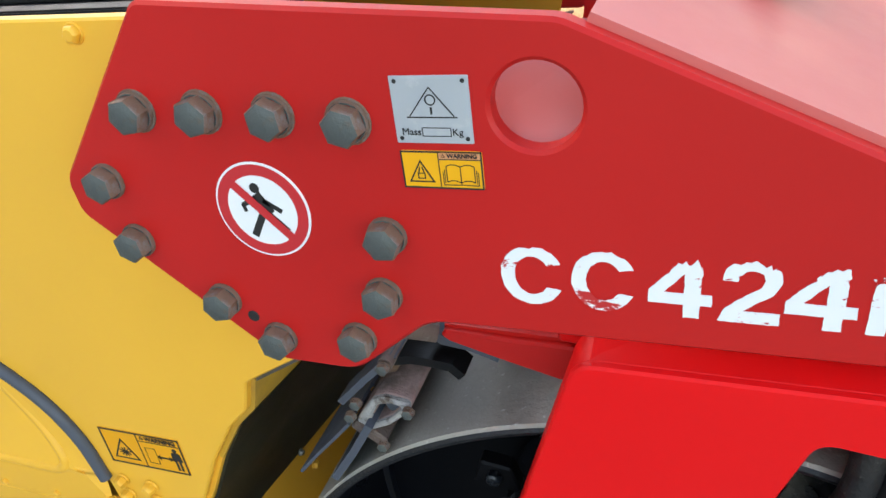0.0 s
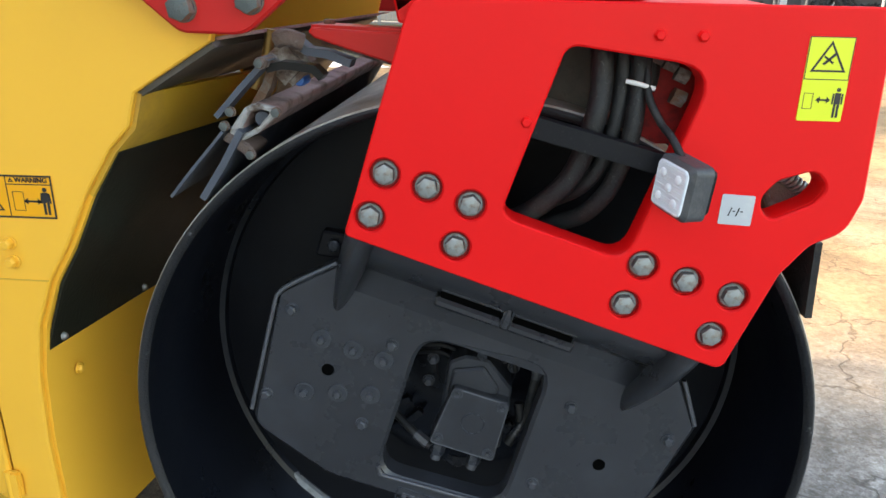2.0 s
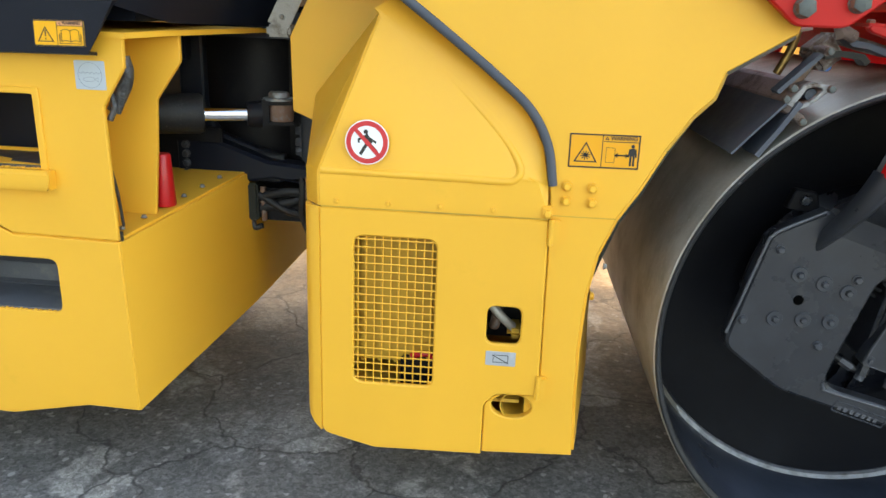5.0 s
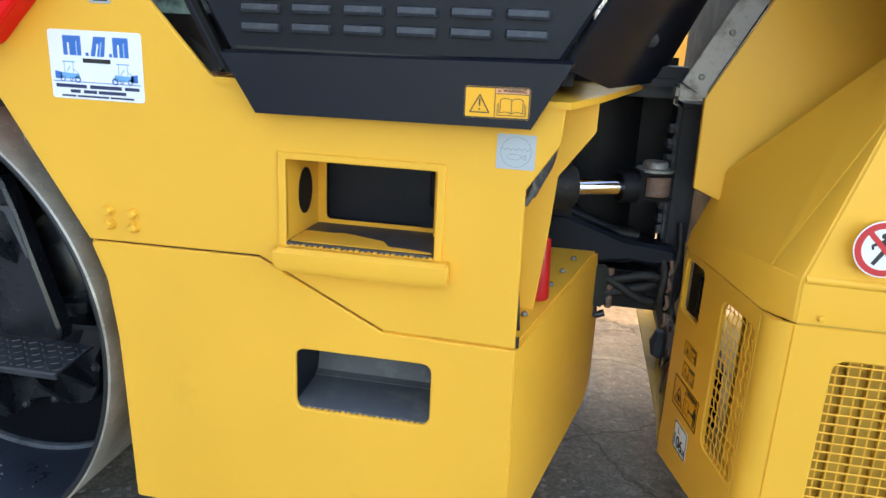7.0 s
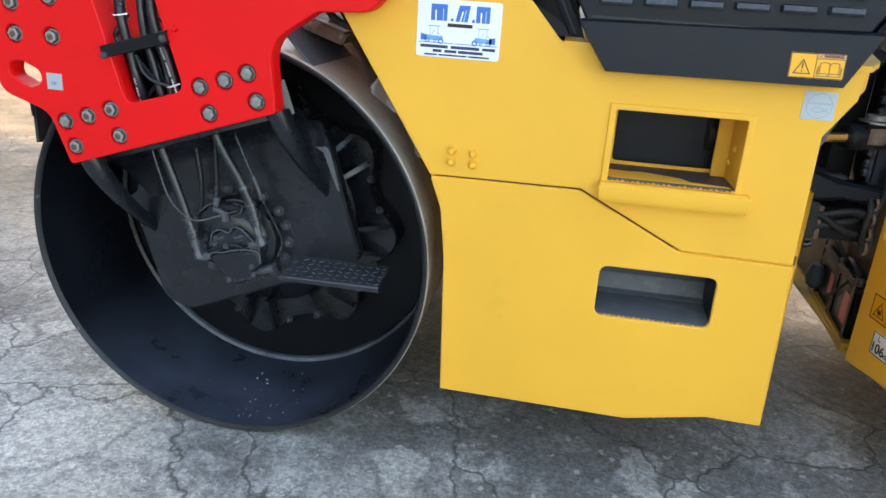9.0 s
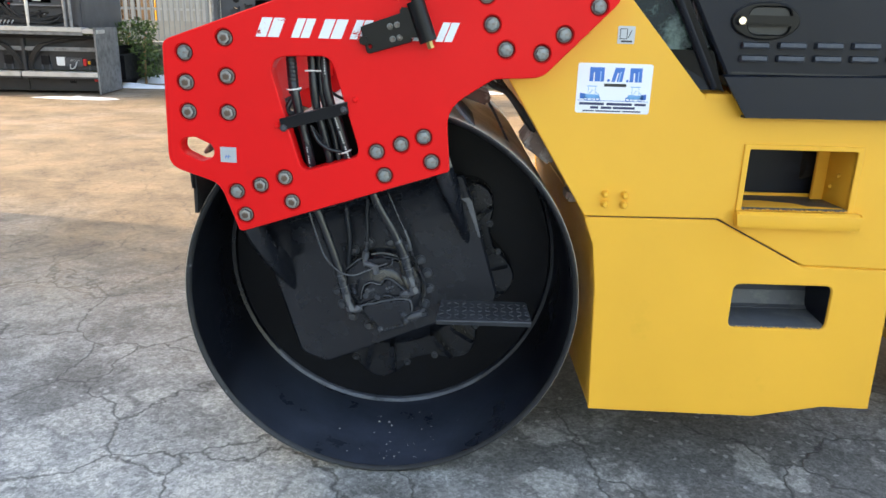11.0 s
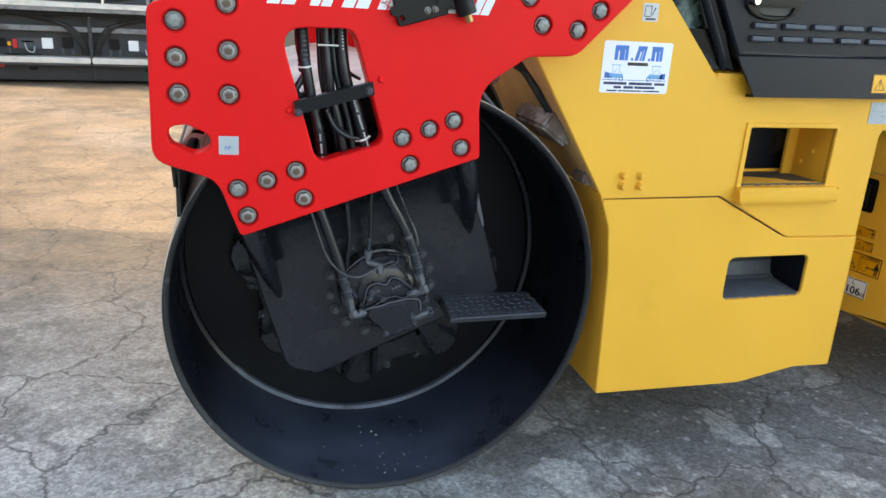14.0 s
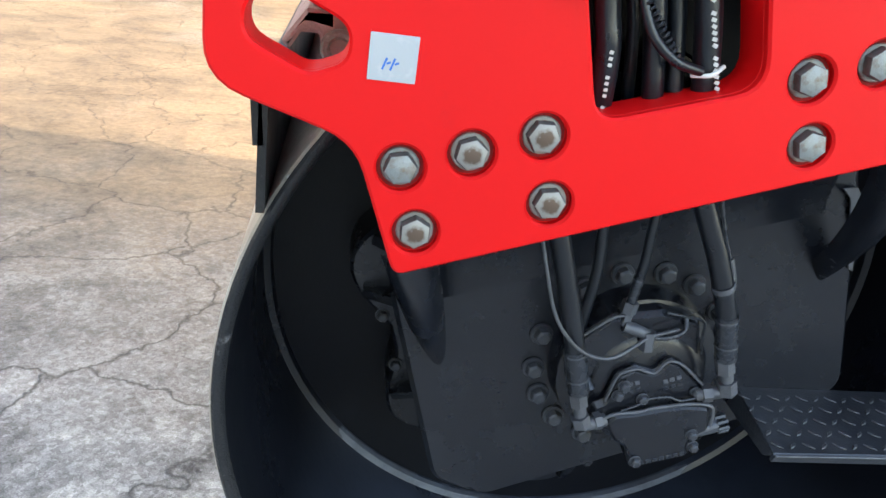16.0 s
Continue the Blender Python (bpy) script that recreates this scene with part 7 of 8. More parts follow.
    mark(m, [(u0 - flip * 0.034, -0.031), (u0 - flip * 0.018, -0.031), (u0 - flip * 0.018, -0.017), (u0 - flip * 0.034, -0.014)], INK_BLUE, s)
    bar(m, u0 - 0.014, 0.006, u0 + 0.016, 0.006, 0.0022, SKETCH, s)
    bar(m, u0 - 0.010, -0.018, u0 - 0.010, 0.006, 0.0012, SKETCH, s)
    bar(m, u0 + 0.011, -0.018, u0 + 0.011, 0.006, 0.0012, SKETCH, s)
    bar(m, u0 - 0.006, -0.016, u0 + 0.004, -0.004, 0.0016, SKETCH, s)
    bar(m, u0 + 0.012, -0.010, u0 + 0.024, -0.019, 0.0014, SKETCH, s)
    for du, rr in ((-0.016, 0.006), (0.004, 0.004), (0.020, 0.0075)):
        mark(m, ring(u0 + flip * du, -0.031, rr, 14), INK_BLUE, s, "print", ring(u0 + flip * du, -0.031, rr * 0.6, 14))
bar(m, -0.105, -0.036, 0.105, -0.036, 0.0016, INK_BLUE, s)
for u0, u1, v, t in ((-0.100, -0.026, -0.0455, 0.0075), (-0.018, 0.058, -0.0455, 0.0075), (0.066, 0.100, -0.0455, 0.0070), (-0.066, -0.042, -0.0565, 0.0070), (-0.034, -0.002, -0.0565, 0.0070), (0.002, 0.068, -0.0565, 0.0070), (-0.088, -0.054, -0.0665, 0.0040), (-0.050, 0.026, -0.0665, 0.0040), (0.030, 0.086, -0.0665, 0.0040)):
    bar(m, u0, v, u1, v, t, NAVY, s)
m = quad_basis(-3.004, 1.5125, 0.0)
s = sticker(m, 0.050, 0.050, TAG, upper_b, "worn silver fuel label")
frame_line(m, 0.022, 0.030, 0.002, INK, s, -0.008, 0.003)
bar(m, 0.006, -0.008, 0.015, 0.014, 0.0025, INK, s)
bar(m, -0.014, -0.018, 0.018, -0.018, 0.005, INK, s)
m = quad_basis(-2.107, 1.242, 0.0)
PALE = paint("pale_grey_label", (0.40, 0.44, 0.47), 0.4, tint=0.06)
s = sticker(m, 0.078, 0.070, PALE, upper_b, "pale grey label with faint round emblem")
GREYINK = paint("grey_ink", (0.22, 0.25, 0.28), 0.5)
mark(m, ring(0, 0, 0.031, 32), GREYINK, s, "print", ring(0, 0, 0.030, 32))
for k in range(5):
    bar(m, -0.028 + k * 0.0112, 0.008, -0.0224 + k * 0.0112, 0.003, 0.0012, GREYINK, s)
    bar(m, -0.0224 + k * 0.0112, 0.003, -0.0168 + k * 0.0112, 0.008, 0.0012, GREYINK, s)
mark(m, ring(-0.003, -0.010, 0.015, 24, 0.006), GREYINK, s, "print", ring(-0.003, -0.010, 0.014, 24, 0.005))
bar(m, 0.011, -0.010, 0.020, -0.005, 0.0011, GREYINK, s)
bar(m, 0.011, -0.010, 0.020, -0.015, 0.0011, GREYINK, s)
bar(m, 0.020, -0.005, 0.020, -0.015, 0.0011, GREYINK, s)
warning(basis((-2.147, -0.0455, 1.340), (1, -0.004, 0.015), (-0.015, 0.055, 1)), 0.127, 0.060, hood, "bang")
m = quad_basis(-4.171, 1.137, FACE, -1)
s = sticker(m, 0.048, 0.046, TAG, fork_b, "worn pale tag", 0.001)
for k in range(4):
    bar(m, -0.010 + k * 0.004, -0.012 + (k % 2) * 0.006, -0.006 + k * 0.004, 0.0 - (k % 2) * 0.004, 0.002, INK_BLUE, s)
m = quad_basis(-3.592, 1.630, FACE)
s = sticker(m, 0.042, 0.046, WHITE, fork_b, "white lifting point label", 0.002)
mark(m, ring(0, 0.008, 0.010, 18), INK, s, "print", ring(0, 0.008, 0.006, 14))
bar(m, 0, 0.014, 0, -0.004, 0.004, INK, s)
mark(m, ring(0, -0.010, 0.008, 16), INK, s, "print", ring(0.001, -0.009, 0.005, 14))
# the maker's emblem as plain slanted shapes
for x0, x1 in ((-4.073, -3.985), (-3.972, -3.898), (-3.894, -3.806), (-3.805, -3.735), (-3.72, -3.66), (-3.65, -3.58), (-3.560, -3.491)):
    lean, w = 0.022, x1 - x0
    for a, b in ((0.0, 0.45), (0.52, 1.0)):
        p0, p1 = x0 + (w - lean) * a, x0 + (w - lean) * b
        part("emblem", plate([[(p0, 1.480), (p1, 1.480), (p1 + lean, 1.533), (p0 + lean, 1.533)]], 0.001, side(FACE - 0.0012), 0.0), LETTER, fork_b)

# ---- cables in the windows, lamp, mirror ----
loom_a = part("clamp_bar", thick(sheet([[(0.085, -0.040, 1.312), (0.31, -0.040, 1.254)], [(0.085, -0.060, 1.310), (0.31, -0.060, 1.252)], [(0.085, -0.060, 1.276), (0.31, -0.060, 1.218)], [(0.085, -0.040, 1.274), (0.31, -0.040, 1.216)]]), 0.005), BLACK, roller, "black clamp bar over hydraulic hoses")
for pts, r in (([(0.188, 0.03, 1.465), (0.196, 0.01, 1.413), (0.200, 0.0, 1.351), (0.192, -0.008, 1.293), (0.169, 0.0, 1.213), (0.136, 0.01, 1.164), (0.083, 0.03, 1.117), (0.02, 0.06, 1.09)], 0.0185),
               ([(0.230, 0.03, 1.465), (0.233, 0.015, 1.415), (0.233, 0.005, 1.352), (0.226, 0.0, 1.285), (0.210, 0.005, 1.220), (0.182, 0.02, 1.176), (0.14, 0.06, 1.14)], 0.0125),
               ([(0.256, 0.03, 1.465), (0.259, 0.01, 1.413), (0.259, 0.0, 1.353), (0.254, -0.010, 1.277), (0.239, 0.0, 1.207), (0.220, 0.01, 1.163), (0.186, 0.03, 1.122), (0.13, 0.07, 1.09)], 0.0160),
               ([(0.240, 0.05, 1.465), (0.246, 0.04, 1.40), (0.242, 0.04, 1.30), (0.23, 0.04, 1.21)], 0.011), ([(0.282, 0.05, 1.465), (0.286, 0.04, 1.38), (0.28, 0.03, 1.345)], 0.013)):
    part("hose", tube(pts, r), RUBBER, loom_a)
part("inner_sheet", box(0.0, 0.12, 1.295, 0.32, 0.13, 1.47, 0.003), DARK_BROWN, loom_a, "brown dusty sheet behind the hoses")
part("inner_sheet", box(0.275, 0.06, 1.25, 0.42, 0.07, 1.46, 0.003), SHADE_RED, loom_a, "dark red inner plate")
for x, y, z, r in ((0.272, 0.03, 1.401, 0.013), (0.290, 0.03, 1.397, 0.010), (0.313, 0.03, 1.389, 0.014), (0.333, 0.03, 1.370, 0.013), (0.331, 0.03, 1.334, 0.015)):
    part("coupling", tube([(x - 0.010, y, z + 0.004), (x + 0.010, y, z - 0.004)], r, sides=1, smooth=False), DIRTY if r < 0.0145 else BOLT_RUST, loom_a)
part("zip_tie", tube([(0.236, -0.016, 1.363), (0.258, -0.022, 1.359), (0.282, -0.014, 1.352)], 0.004), NYLON, loom_a)
GREYCASE = paint("dusty_lamp_housing", (0.040, 0.043, 0.048), 0.5, dirt=(0.09, 0.09, 0.09), dirt_at=(0.5, 0.75), dirt_scale=30, bump=0.2)
PALE_LENS = paint("milky_lens", (0.70, 0.74, 0.78), 0.35, tint=0.1)
ML = look((0.300, -0.122, 1.217), (0.300 + 0.88, 0.27, 1.19)) @ Matrix.Rotation(radians(-7), 4, "Z")
lamp = part("work_lamp", plate([rect(-0.044, -0.044, 0.044, 0.044, 0.014)], 0.040, ML, 0.008), GREYCASE, roller, "square dark grey work lamp with ribbed lens")
part("lens", plate([rect(-0.037, -0.037, 0.037, 0.037, 0.011)], 0.004, ML @ Matrix.Translation((0, 0, 0.003)), 0.002), LENS, lamp, "clear ribbed lens")
part("heat_sink", plate([rect(-0.036, -0.036, 0.036, 0.036, 0.010)], 0.012, ML @ Matrix.Translation((0, 0, -0.040)), 0.004), PLASTIC, lamp)
for u, v in ((0, 0), (0.019, 0.019), (-0.019, 0.019), (0.019, -0.019), (-0.019, -0.019)):
    part("led", lathe([(0.0, 0.0035), (0.004, 0.0032), (0.0065, 0.0020), (0.0075, 0.0)], (0, 0, 0), 14, "z"), PALE_LENS, lamp, "", ML @ Matrix.Translation((u, v, 0.0028)))
for k in range(9):
    part("lens_rib", box(-0.033, -0.033 + 0.0081 * k, 0.0028, 0.033, -0.0320 + 0.0081 * k, 0.0042, 0.0, ML), LENS, lamp)
part("bracket", box(0.318, -0.10, 1.185, 0.335, -0.05, 1.215, 0.004), PLASTIC, lamp)
part("cable", tube([(0.322, -0.10, 1.252), (0.305, -0.075, 1.285), (0.292, -0.04, 1.303), (0.272, -0.02, 1.345), (0.27, 0.0, 1.40)], 0.0065), RUBBER, lamp)

loom_b = part("clamp_bar", thick(sheet([[(-4.012, -0.062, 1.250), (-3.813, -0.062, 1.305)], [(-4.012, -0.078, 1.248), (-3.813, -0.078, 1.303)], [(-4.006, -0.078, 1.217), (-3.807, -0.078, 1.272)], [(-4.006, -0.062, 1.215), (-3.807, -0.062, 1.270)]]), 0.005), BLACK, roller, "black clamp bar over bundled hoses")
for pts, r in (([(-3.988, 0.00, 1.52), (-3.988, 0.0, 1.40), (-3.977, -0.02, 1.334), (-3.965, -0.02, 1.266), (-3.950, -0.02, 1.20), (-3.940, -0.02, 1.155), (-3.931, 0.0, 1.08), (-3.925, 0.05, 0.98)], 0.0145),
               ([(-3.940, 0.02, 1.52), (-3.938, 0.03, 1.42), (-3.934, 0.03, 1.333), (-3.929, 0.03, 1.29), (-3.919, 0.03, 1.245), (-3.90, 0.03, 1.188), (-3.88, 0.04, 1.08)], 0.0075),
               ([(-3.925, 0.00, 1.52), (-3.924, 0.0, 1.42), (-3.919, -0.01, 1.337), (-3.911, -0.01, 1.268), (-3.893, -0.01, 1.201), (-3.869, -0.005, 1.09), (-3.84, 0.05, 0.99)], 0.0125),
               ([(-3.905, 0.01, 1.52), (-3.904, 0.01, 1.42), (-3.899, 0.0, 1.338), (-3.888, 0.0, 1.284), (-3.864, 0.0, 1.201), (-3.841, 0.0, 1.088), (-3.81, 0.04, 1.0)], 0.0105),
               ([(-3.886, 0.00, 1.52), (-3.886, -0.01, 1.42), (-3.880, -0.02, 1.341), (-3.867, -0.02, 1.282), (-3.848, -0.02, 1.239), (-3.831, -0.02, 1.177), (-3.811, -0.01, 1.093), (-3.78, 0.04, 1.0)], 0.0150),
               ([(-3.926, -0.04, 1.226), (-3.906, -0.045, 1.185), (-3.875, -0.045, 1.160), (-3.838, -0.035, 1.150)], 0.0055),
               ([(-3.968, 0.0, 1.335), (-3.981, -0.01, 1.307), (-3.995, -0.015, 1.285), (-4.001, -0.015, 1.269), (-3.990, -0.01, 1.257), (-3.973, 0.0, 1.262)], 0.009),
               ([(-3.88, 0.0, 1.33), (-3.85, 0.01, 1.31), (-3.83, 0.03, 1.30)], 0.005)):
    part("hose", tube(pts, r), HOSE, loom_b)
for k in range(12):
    part("hose_wrap", lathe([(0.0150, -0.006), (0.0168, 0.0), (0.0150, 0.006)], (0, 0, 0), 14, "z"), HOSE, loom_b, "", pose(-3.988 + 0.0009 * k, -0.006 - 0.001 * k, 1.450 - 0.0115 * k))
for k in range(13):
    f = k / 12
    part("conduit_ring", lathe([(0.0050, -0.0018), (0.0068, 0.0), (0.0050, 0.0018)], (0, 0, 0), 10, "z"), WORN_BLACK, loom_b, "", Matrix.Translation((-3.922 + 0.052 * f, -0.042, 1.219 - 0.060 * f)) @ Matrix.Rotation(radians(-40), 4, "Y"))
for p in ([(-3.997, -0.025, 1.330), (-3.977, -0.037, 1.331), (-3.955, -0.022, 1.335)], [(-3.945, -0.012, 1.385), (-3.915, -0.02, 1.386), (-3.880, -0.025, 1.386)], [(-3.846, -0.030, 1.144), (-3.828, -0.040, 1.148), (-3.808, -0.025, 1.156)]):
    part("zip_tie", tube(p, 0.0026), NYLON, loom_b)
for x, z in ((-4.000, 1.2235), (-3.822, 1.2815)):
    part("clamp_bolt", BLACK_BOLT, None, loom_b, "", pose(x, -0.0785, z) @ Matrix.Scale(0.75, 4))
NUDGE = paint("hose_print", (0.5, 0.5, 0.48), 0.5)
PRINT = random.Random(3)
for k in range(22):
    if k % 7 == 5:
        continue
    f = k / 21
    part("hose_mark", box(-0.0028, -0.0005, -0.0020, 0.0028, 0.0005, 0.0020, 0.0, pose(-3.854 + 0.046 * f, -0.0357, 1.250 - 0.135 * f - 0.004 * f * (1 - f), 0, 18 - 4 * f + PRINT.uniform(-6, 6), 0)), NUDGE, loom_b)
for k in range(12):
    if k % 5 == 3:
        continue
    part("hose_mark", box(-0.0022, -0.0005, -0.0018, 0.0022, 0.0005, 0.0018, 0.0, pose(-3.941 + 0.0007 * k, -0.0350 + 0.0011 * k, 1.160 - 0.0068 * k, 0, 8 + PRINT.uniform(-6, 6), 0)), NUDGE, loom_b)
for k in range(14):
    part("hose_mark", box(-0.0018, -0.0005, -0.0020, 0.0018, 0.0005, 0.0020, 0.0, pose(-3.886 + 0.0004 * k, -0.0255 - 0.0006 * k, 1.435 - 0.0080 * k, 0, 4, 0)), NUDGE, loom_b)
for x, z in ((-3.790, 1.310), (-4.022, 1.228)):
    part("red_bolt", RED_BOLT, None, fork_b, "", pose(x, FACE, z))

bracket = part("mirror_bracket", plate([rounded([(-3.772, 1.515, 0.006), (-3.752, 1.440, 0.012), (-3.625, 1.478, 0.006), (-3.640, 1.562, 0.006)], 0.006), ring(-3.744, 1.462, 0.006, 12)], 0.010, side(-0.084), 0.002), PLASTIC, roller, "black mirror bracket bolted on the fork")
for x, z in ((-3.688, 1.518), (-3.668, 1.523), (-3.680, 1.484), (-3.660, 1.489)):
    part("bolt", SMALL_BOLT, None, bracket, "", pose(x, -0.085, z))
part("stud", tube([(-3.762, -0.06, 1.478), (-3.762, -0.09, 1.478)], 0.013, sides=2), PLASTIC, bracket)
part("holder", tube([(-3.618, -0.090, 1.588), (-3.578, -0.090, 1.480)], 0.026, sides=3), PLASTIC, bracket)
part("holder_rib", box(-3.66, -0.092, 1.49, -3.60, -0.078, 1.57, 0.004), PLASTIC, bracket)
part("pin", tube([(-3.577, -0.090, 1.480), (-3.570, -0.090, 1.462)], 0.010, sides=1), BRASS, bracket)
part("arm", tube([(-3.618, -0.090, 1.585), (-3.626, -0.090, 1.66), (-3.640, -0.10, 1.78), (-3.66, -0.11, 1.95), (-3.66, -0.11, 2.25)], 0.011), PLASTIC, bracket)
part("arm_tie", tube([(-3.638, -0.102, 1.680), (-3.627, -0.104, 1.680), (-3.616, -0.102, 1.682)], 0.005), NYLON, bracket)
part("mirror_head", box(-3.612, -0.19, 1.70, -3.545, -0.11, 1.98, 0.02), PLASTIC, bracket, "black mirror housing")
part("mirror_stay", tube([(-3.64, -0.10, 1.80), (-3.58, -0.13, 1.82)], 0.008), PLASTIC, bracket)

# ---- scrapers, flaps and cables round the drums ----
BEAM = [(-0.435, 1.257), (-0.408, 1.294), (-0.388, 1.302), (-0.350, 1.296), (-0.353, 1.280), (-0.387, 1.249), (-0.427, 1.228), (-0.445, 1.233)]
HOLLOW = [(-0.416, 1.258), (-0.400, 1.286), (-0.378, 1.291), (-0.361, 1.287), (-0.384, 1.262), (-0.408, 1.247)]
scr = part("scraper_beam", plate([rounded(BEAM, 0.008), rounded(HOLLOW, 0.005)], 1.60, side(0.035), 0.004), CHALK, roller, "rusty chalk-caked scraper beam across the drum")
PALE_METAL = paint("caked_aluminium", (0.34, 0.33, 0.32), 0.65, 0.2, dirt=(0.10, 0.07, 0.055), dirt_at=(0.52, 0.66), dirt_scale=30, tint=0.2, bump=0.8)
part("end_plate", plate([rounded(BEAM, 0.008), rounded(HOLLOW, 0.005)], 0.010, side(0.026), 0.003), PALE_METAL, scr, "pale caked beam end")
part("plug", lathe([(0.0, 0.045), (0.013, 0.045), (0.0145, 0.049), (0.0145, 0.08)], (-0.383, 0, 1.272), 20), SLATE, scr)
part("end_fin", plate([rounded([(-0.452, 1.236), (-0.430, 1.222), (-0.405, 1.205), (-0.392, 1.222), (-0.420, 1.240), (-0.44, 1.25)], 0.006)], 0.08, side(0.022), 0.004), DIRTY, scr)
part("blade", strip([(-0.418, 1.258), (-0.455, 1.195), (-0.497, 1.132)], 0.012, 1.68, 0.012), SLATE, scr, "slate grey plastic scraper blade")
part("blade", strip([(-0.447, 1.254), (-0.474, 1.223), (-0.512, 1.180), (-0.552, 1.132)], 0.012, 1.68, 0.005), SLATE, scr, "thin bent scraper blade")
part("strap", strip([(-0.466, 1.278), (-0.418, 1.330), (-0.368, 1.381)], 0.030, 0.075, 0.010), SLATE, scr, "slate grey flat strap")
part("hook", strip([(-0.372, 1.366), (-0.345, 1.373), (-0.318, 1.372), (-0.285, 1.368), (-0.268, 1.352)], 0.040, 0.080, 0.014), PLASTIC, scr)
part("hook", strip([(-0.315, 1.408), (-0.300, 1.396), (-0.267, 1.392), (-0.223, 1.377)], 0.060, 0.105, 0.014), SLATE, scr)
part("post", strip([(-0.378, 1.372), (-0.392, 1.330), (-0.420, 1.285)], 0.085, 0.125, 0.016), BOLT_RUST, scr, "rusty scraper post")
part("bracket", box(-0.365, 0.09, 1.33, -0.300, 0.16, 1.40, 0.010, Matrix.Translation((-0.34, 0, 1.345)) @ Matrix.Rotation(radians(-42), 4, "Y") @ Matrix.Translation((0.34, 0, -1.345))), DIRTY, scr)
part("knob", tube([(-0.352, 0.055, 1.408), (-0.334, 0.05, 1.413), (-0.308, 0.06, 1.404)], 0.015, sides=2), DIRTY, scr)
part("pivot", tube([(-0.372, 0.018, 1.371), (-0.372, 0.09, 1.371)], 0.011, sides=2), DIRTY, scr)
part("cap", lathe([(0.0, 0.110), (0.009, 0.111), (0.012, 0.116), (0.012, 0.15)], (-0.332, 0, 1.334), 16), INK_BLUE, scr, "dark blue plastic cap")
for x, y, z in ((-0.444, 0.024, 1.261), (-0.432, 0.026, 1.286), (-0.350, 0.022, 1.288), (-0.40, 0.024, 1.212), (-0.372, 0.014, 1.371)):
    part("nut", RUST_BOLT, None, scr, "", Matrix.Translation((x, y, z)) @ Matrix.Scale(0.42, 4))
part("rear_link", strip([(-0.29, 1.412), (-0.19, 1.385), (-0.13, 1.372)], 0.14, 0.30, 0.016), DIRTY, scr)
part("pipe", tube([(-0.395, 0.16, 1.42), (-0.405, 0.16, 1.37), (-0.43, 0.16, 1.31)], 0.010), BRASS, scr)
FLAP_LINE = [(-0.640, 1.212), (-0.694, 1.12), (-0.742, 1.02), (-0.786, 0.948), (-0.818, 0.86), (-0.836, 0.803)]
flap = part("arch_flap", swept([(x - 0.007, z - 0.002) for x, z in FLAP_LINE], 0.022, 0.64, 0.006), FLAP, roller, "grimy black rubber sheet lining the arch")
for y in (0.035, 0.30, 0.56):
    part("bolt", SMALL_BOLT, None, flap, "", Matrix.Translation((-0.819 + 0.148 * y, y, 0.825)) @ Matrix.Rotation(radians(90), 4, "Z"))
    part("bolt", YELLOW_BOLT, None, flap, "", Matrix.Translation((-0.846 + 0.148 * (y + 0.06), y + 0.06, 0.72)) @ Matrix.Rotation(radians(90), 4, "Z"))
sb = part("scraper_sheet", strip([(-3.545, 1.345), (-3.475, 1.262), (-3.405, 1.190)], 0.03, 0.40, 0.008), SLATE, roller, "slate grey scraper sheet above the drum")
part("beam", box(-3.56, 0.16, 1.305, -3.38, 1.6, 1.345, 0.008, Matrix.Translation((-3.47, 0, 1.325)) @ Matrix.Rotation(radians(18), 4, "Y") @ Matrix.Translation((3.47, 0, -1.325))), DIRTY, sb, "chalky scraper beam")
part("blade", strip([(-3.42, 1.33), (-3.36, 1.235), (-3.30, 1.12)], 0.25, 0.36, 0.008), RUBBER, sb)
for x, y, z in ((-3.50, 0.20, 1.352), (-3.44, 0.22, 1.340), (-3.40, 0.30, 1.330)):
    part("nut", RUST_BOLT, None, sb, "", Matrix.Translation((x, y, z)) @ Matrix.Rotation(radians(-90), 4, "X") @ Matrix.Scale(0.6, 4))
part("cable", tube([(-3.44, 0.10, 1.42), (-3.39, 0.08, 1.36), (-3.335, 0.10, 1.33), (-3.29, 0.10, 1.275), (-3.235, 0.09, 1.20)], 0.011), RUBBER, sb)
part("cable", tube([(-3.40, 0.10, 1.42), (-3.35, 0.10, 1.35), (-3.28, 0.10, 1.27), (-3.22, 0.08, 1.20)], 0.010), RUBBER, sb)
part("arch_clip", box(-3.275, 0.05, 1.135, -3.165, 0.30, 1.195, 0.010, Matrix.Translation((-3.22, 0, 1.165)) @ Matrix.Rotation(radians(35), 4, "Y") @ Matrix.Translation((3.22, 0, -1.165))), DIRTY, sb, "dusty brown block")
part("arch_tab", box(-3.135, 0.03, 1.00, -3.095, 0.12, 1.04, 0.008), DIRTY, sb)
def grit(cx, R, seed, n=48):
    """Small pale stone chips and dust lying in the bottom of a drum."""
    rng = random.Random(seed)
    verts, faces = [], []
    for _ in range(n):
        a = radians(rng.gauss(276, 9))
        y = rng.uniform(0.05, 0.39)
        r = abs(rng.gauss(0, 0.0016)) + 0.0009
        p = Vector((cx + (R - r * 0.4) * math.cos(a), y, R + 0.0195 + (R - r * 0.4) * math.sin(a)))
        k = len(verts)
        for d in ((1, 0, 0), (-1, 0, 0), (0, 1, 0), (0, -1, 0), (0, 0, 1), (0, 0, -1)):
            verts.append(p + Vector(d) * r * rng.uniform(0.7, 1.3))
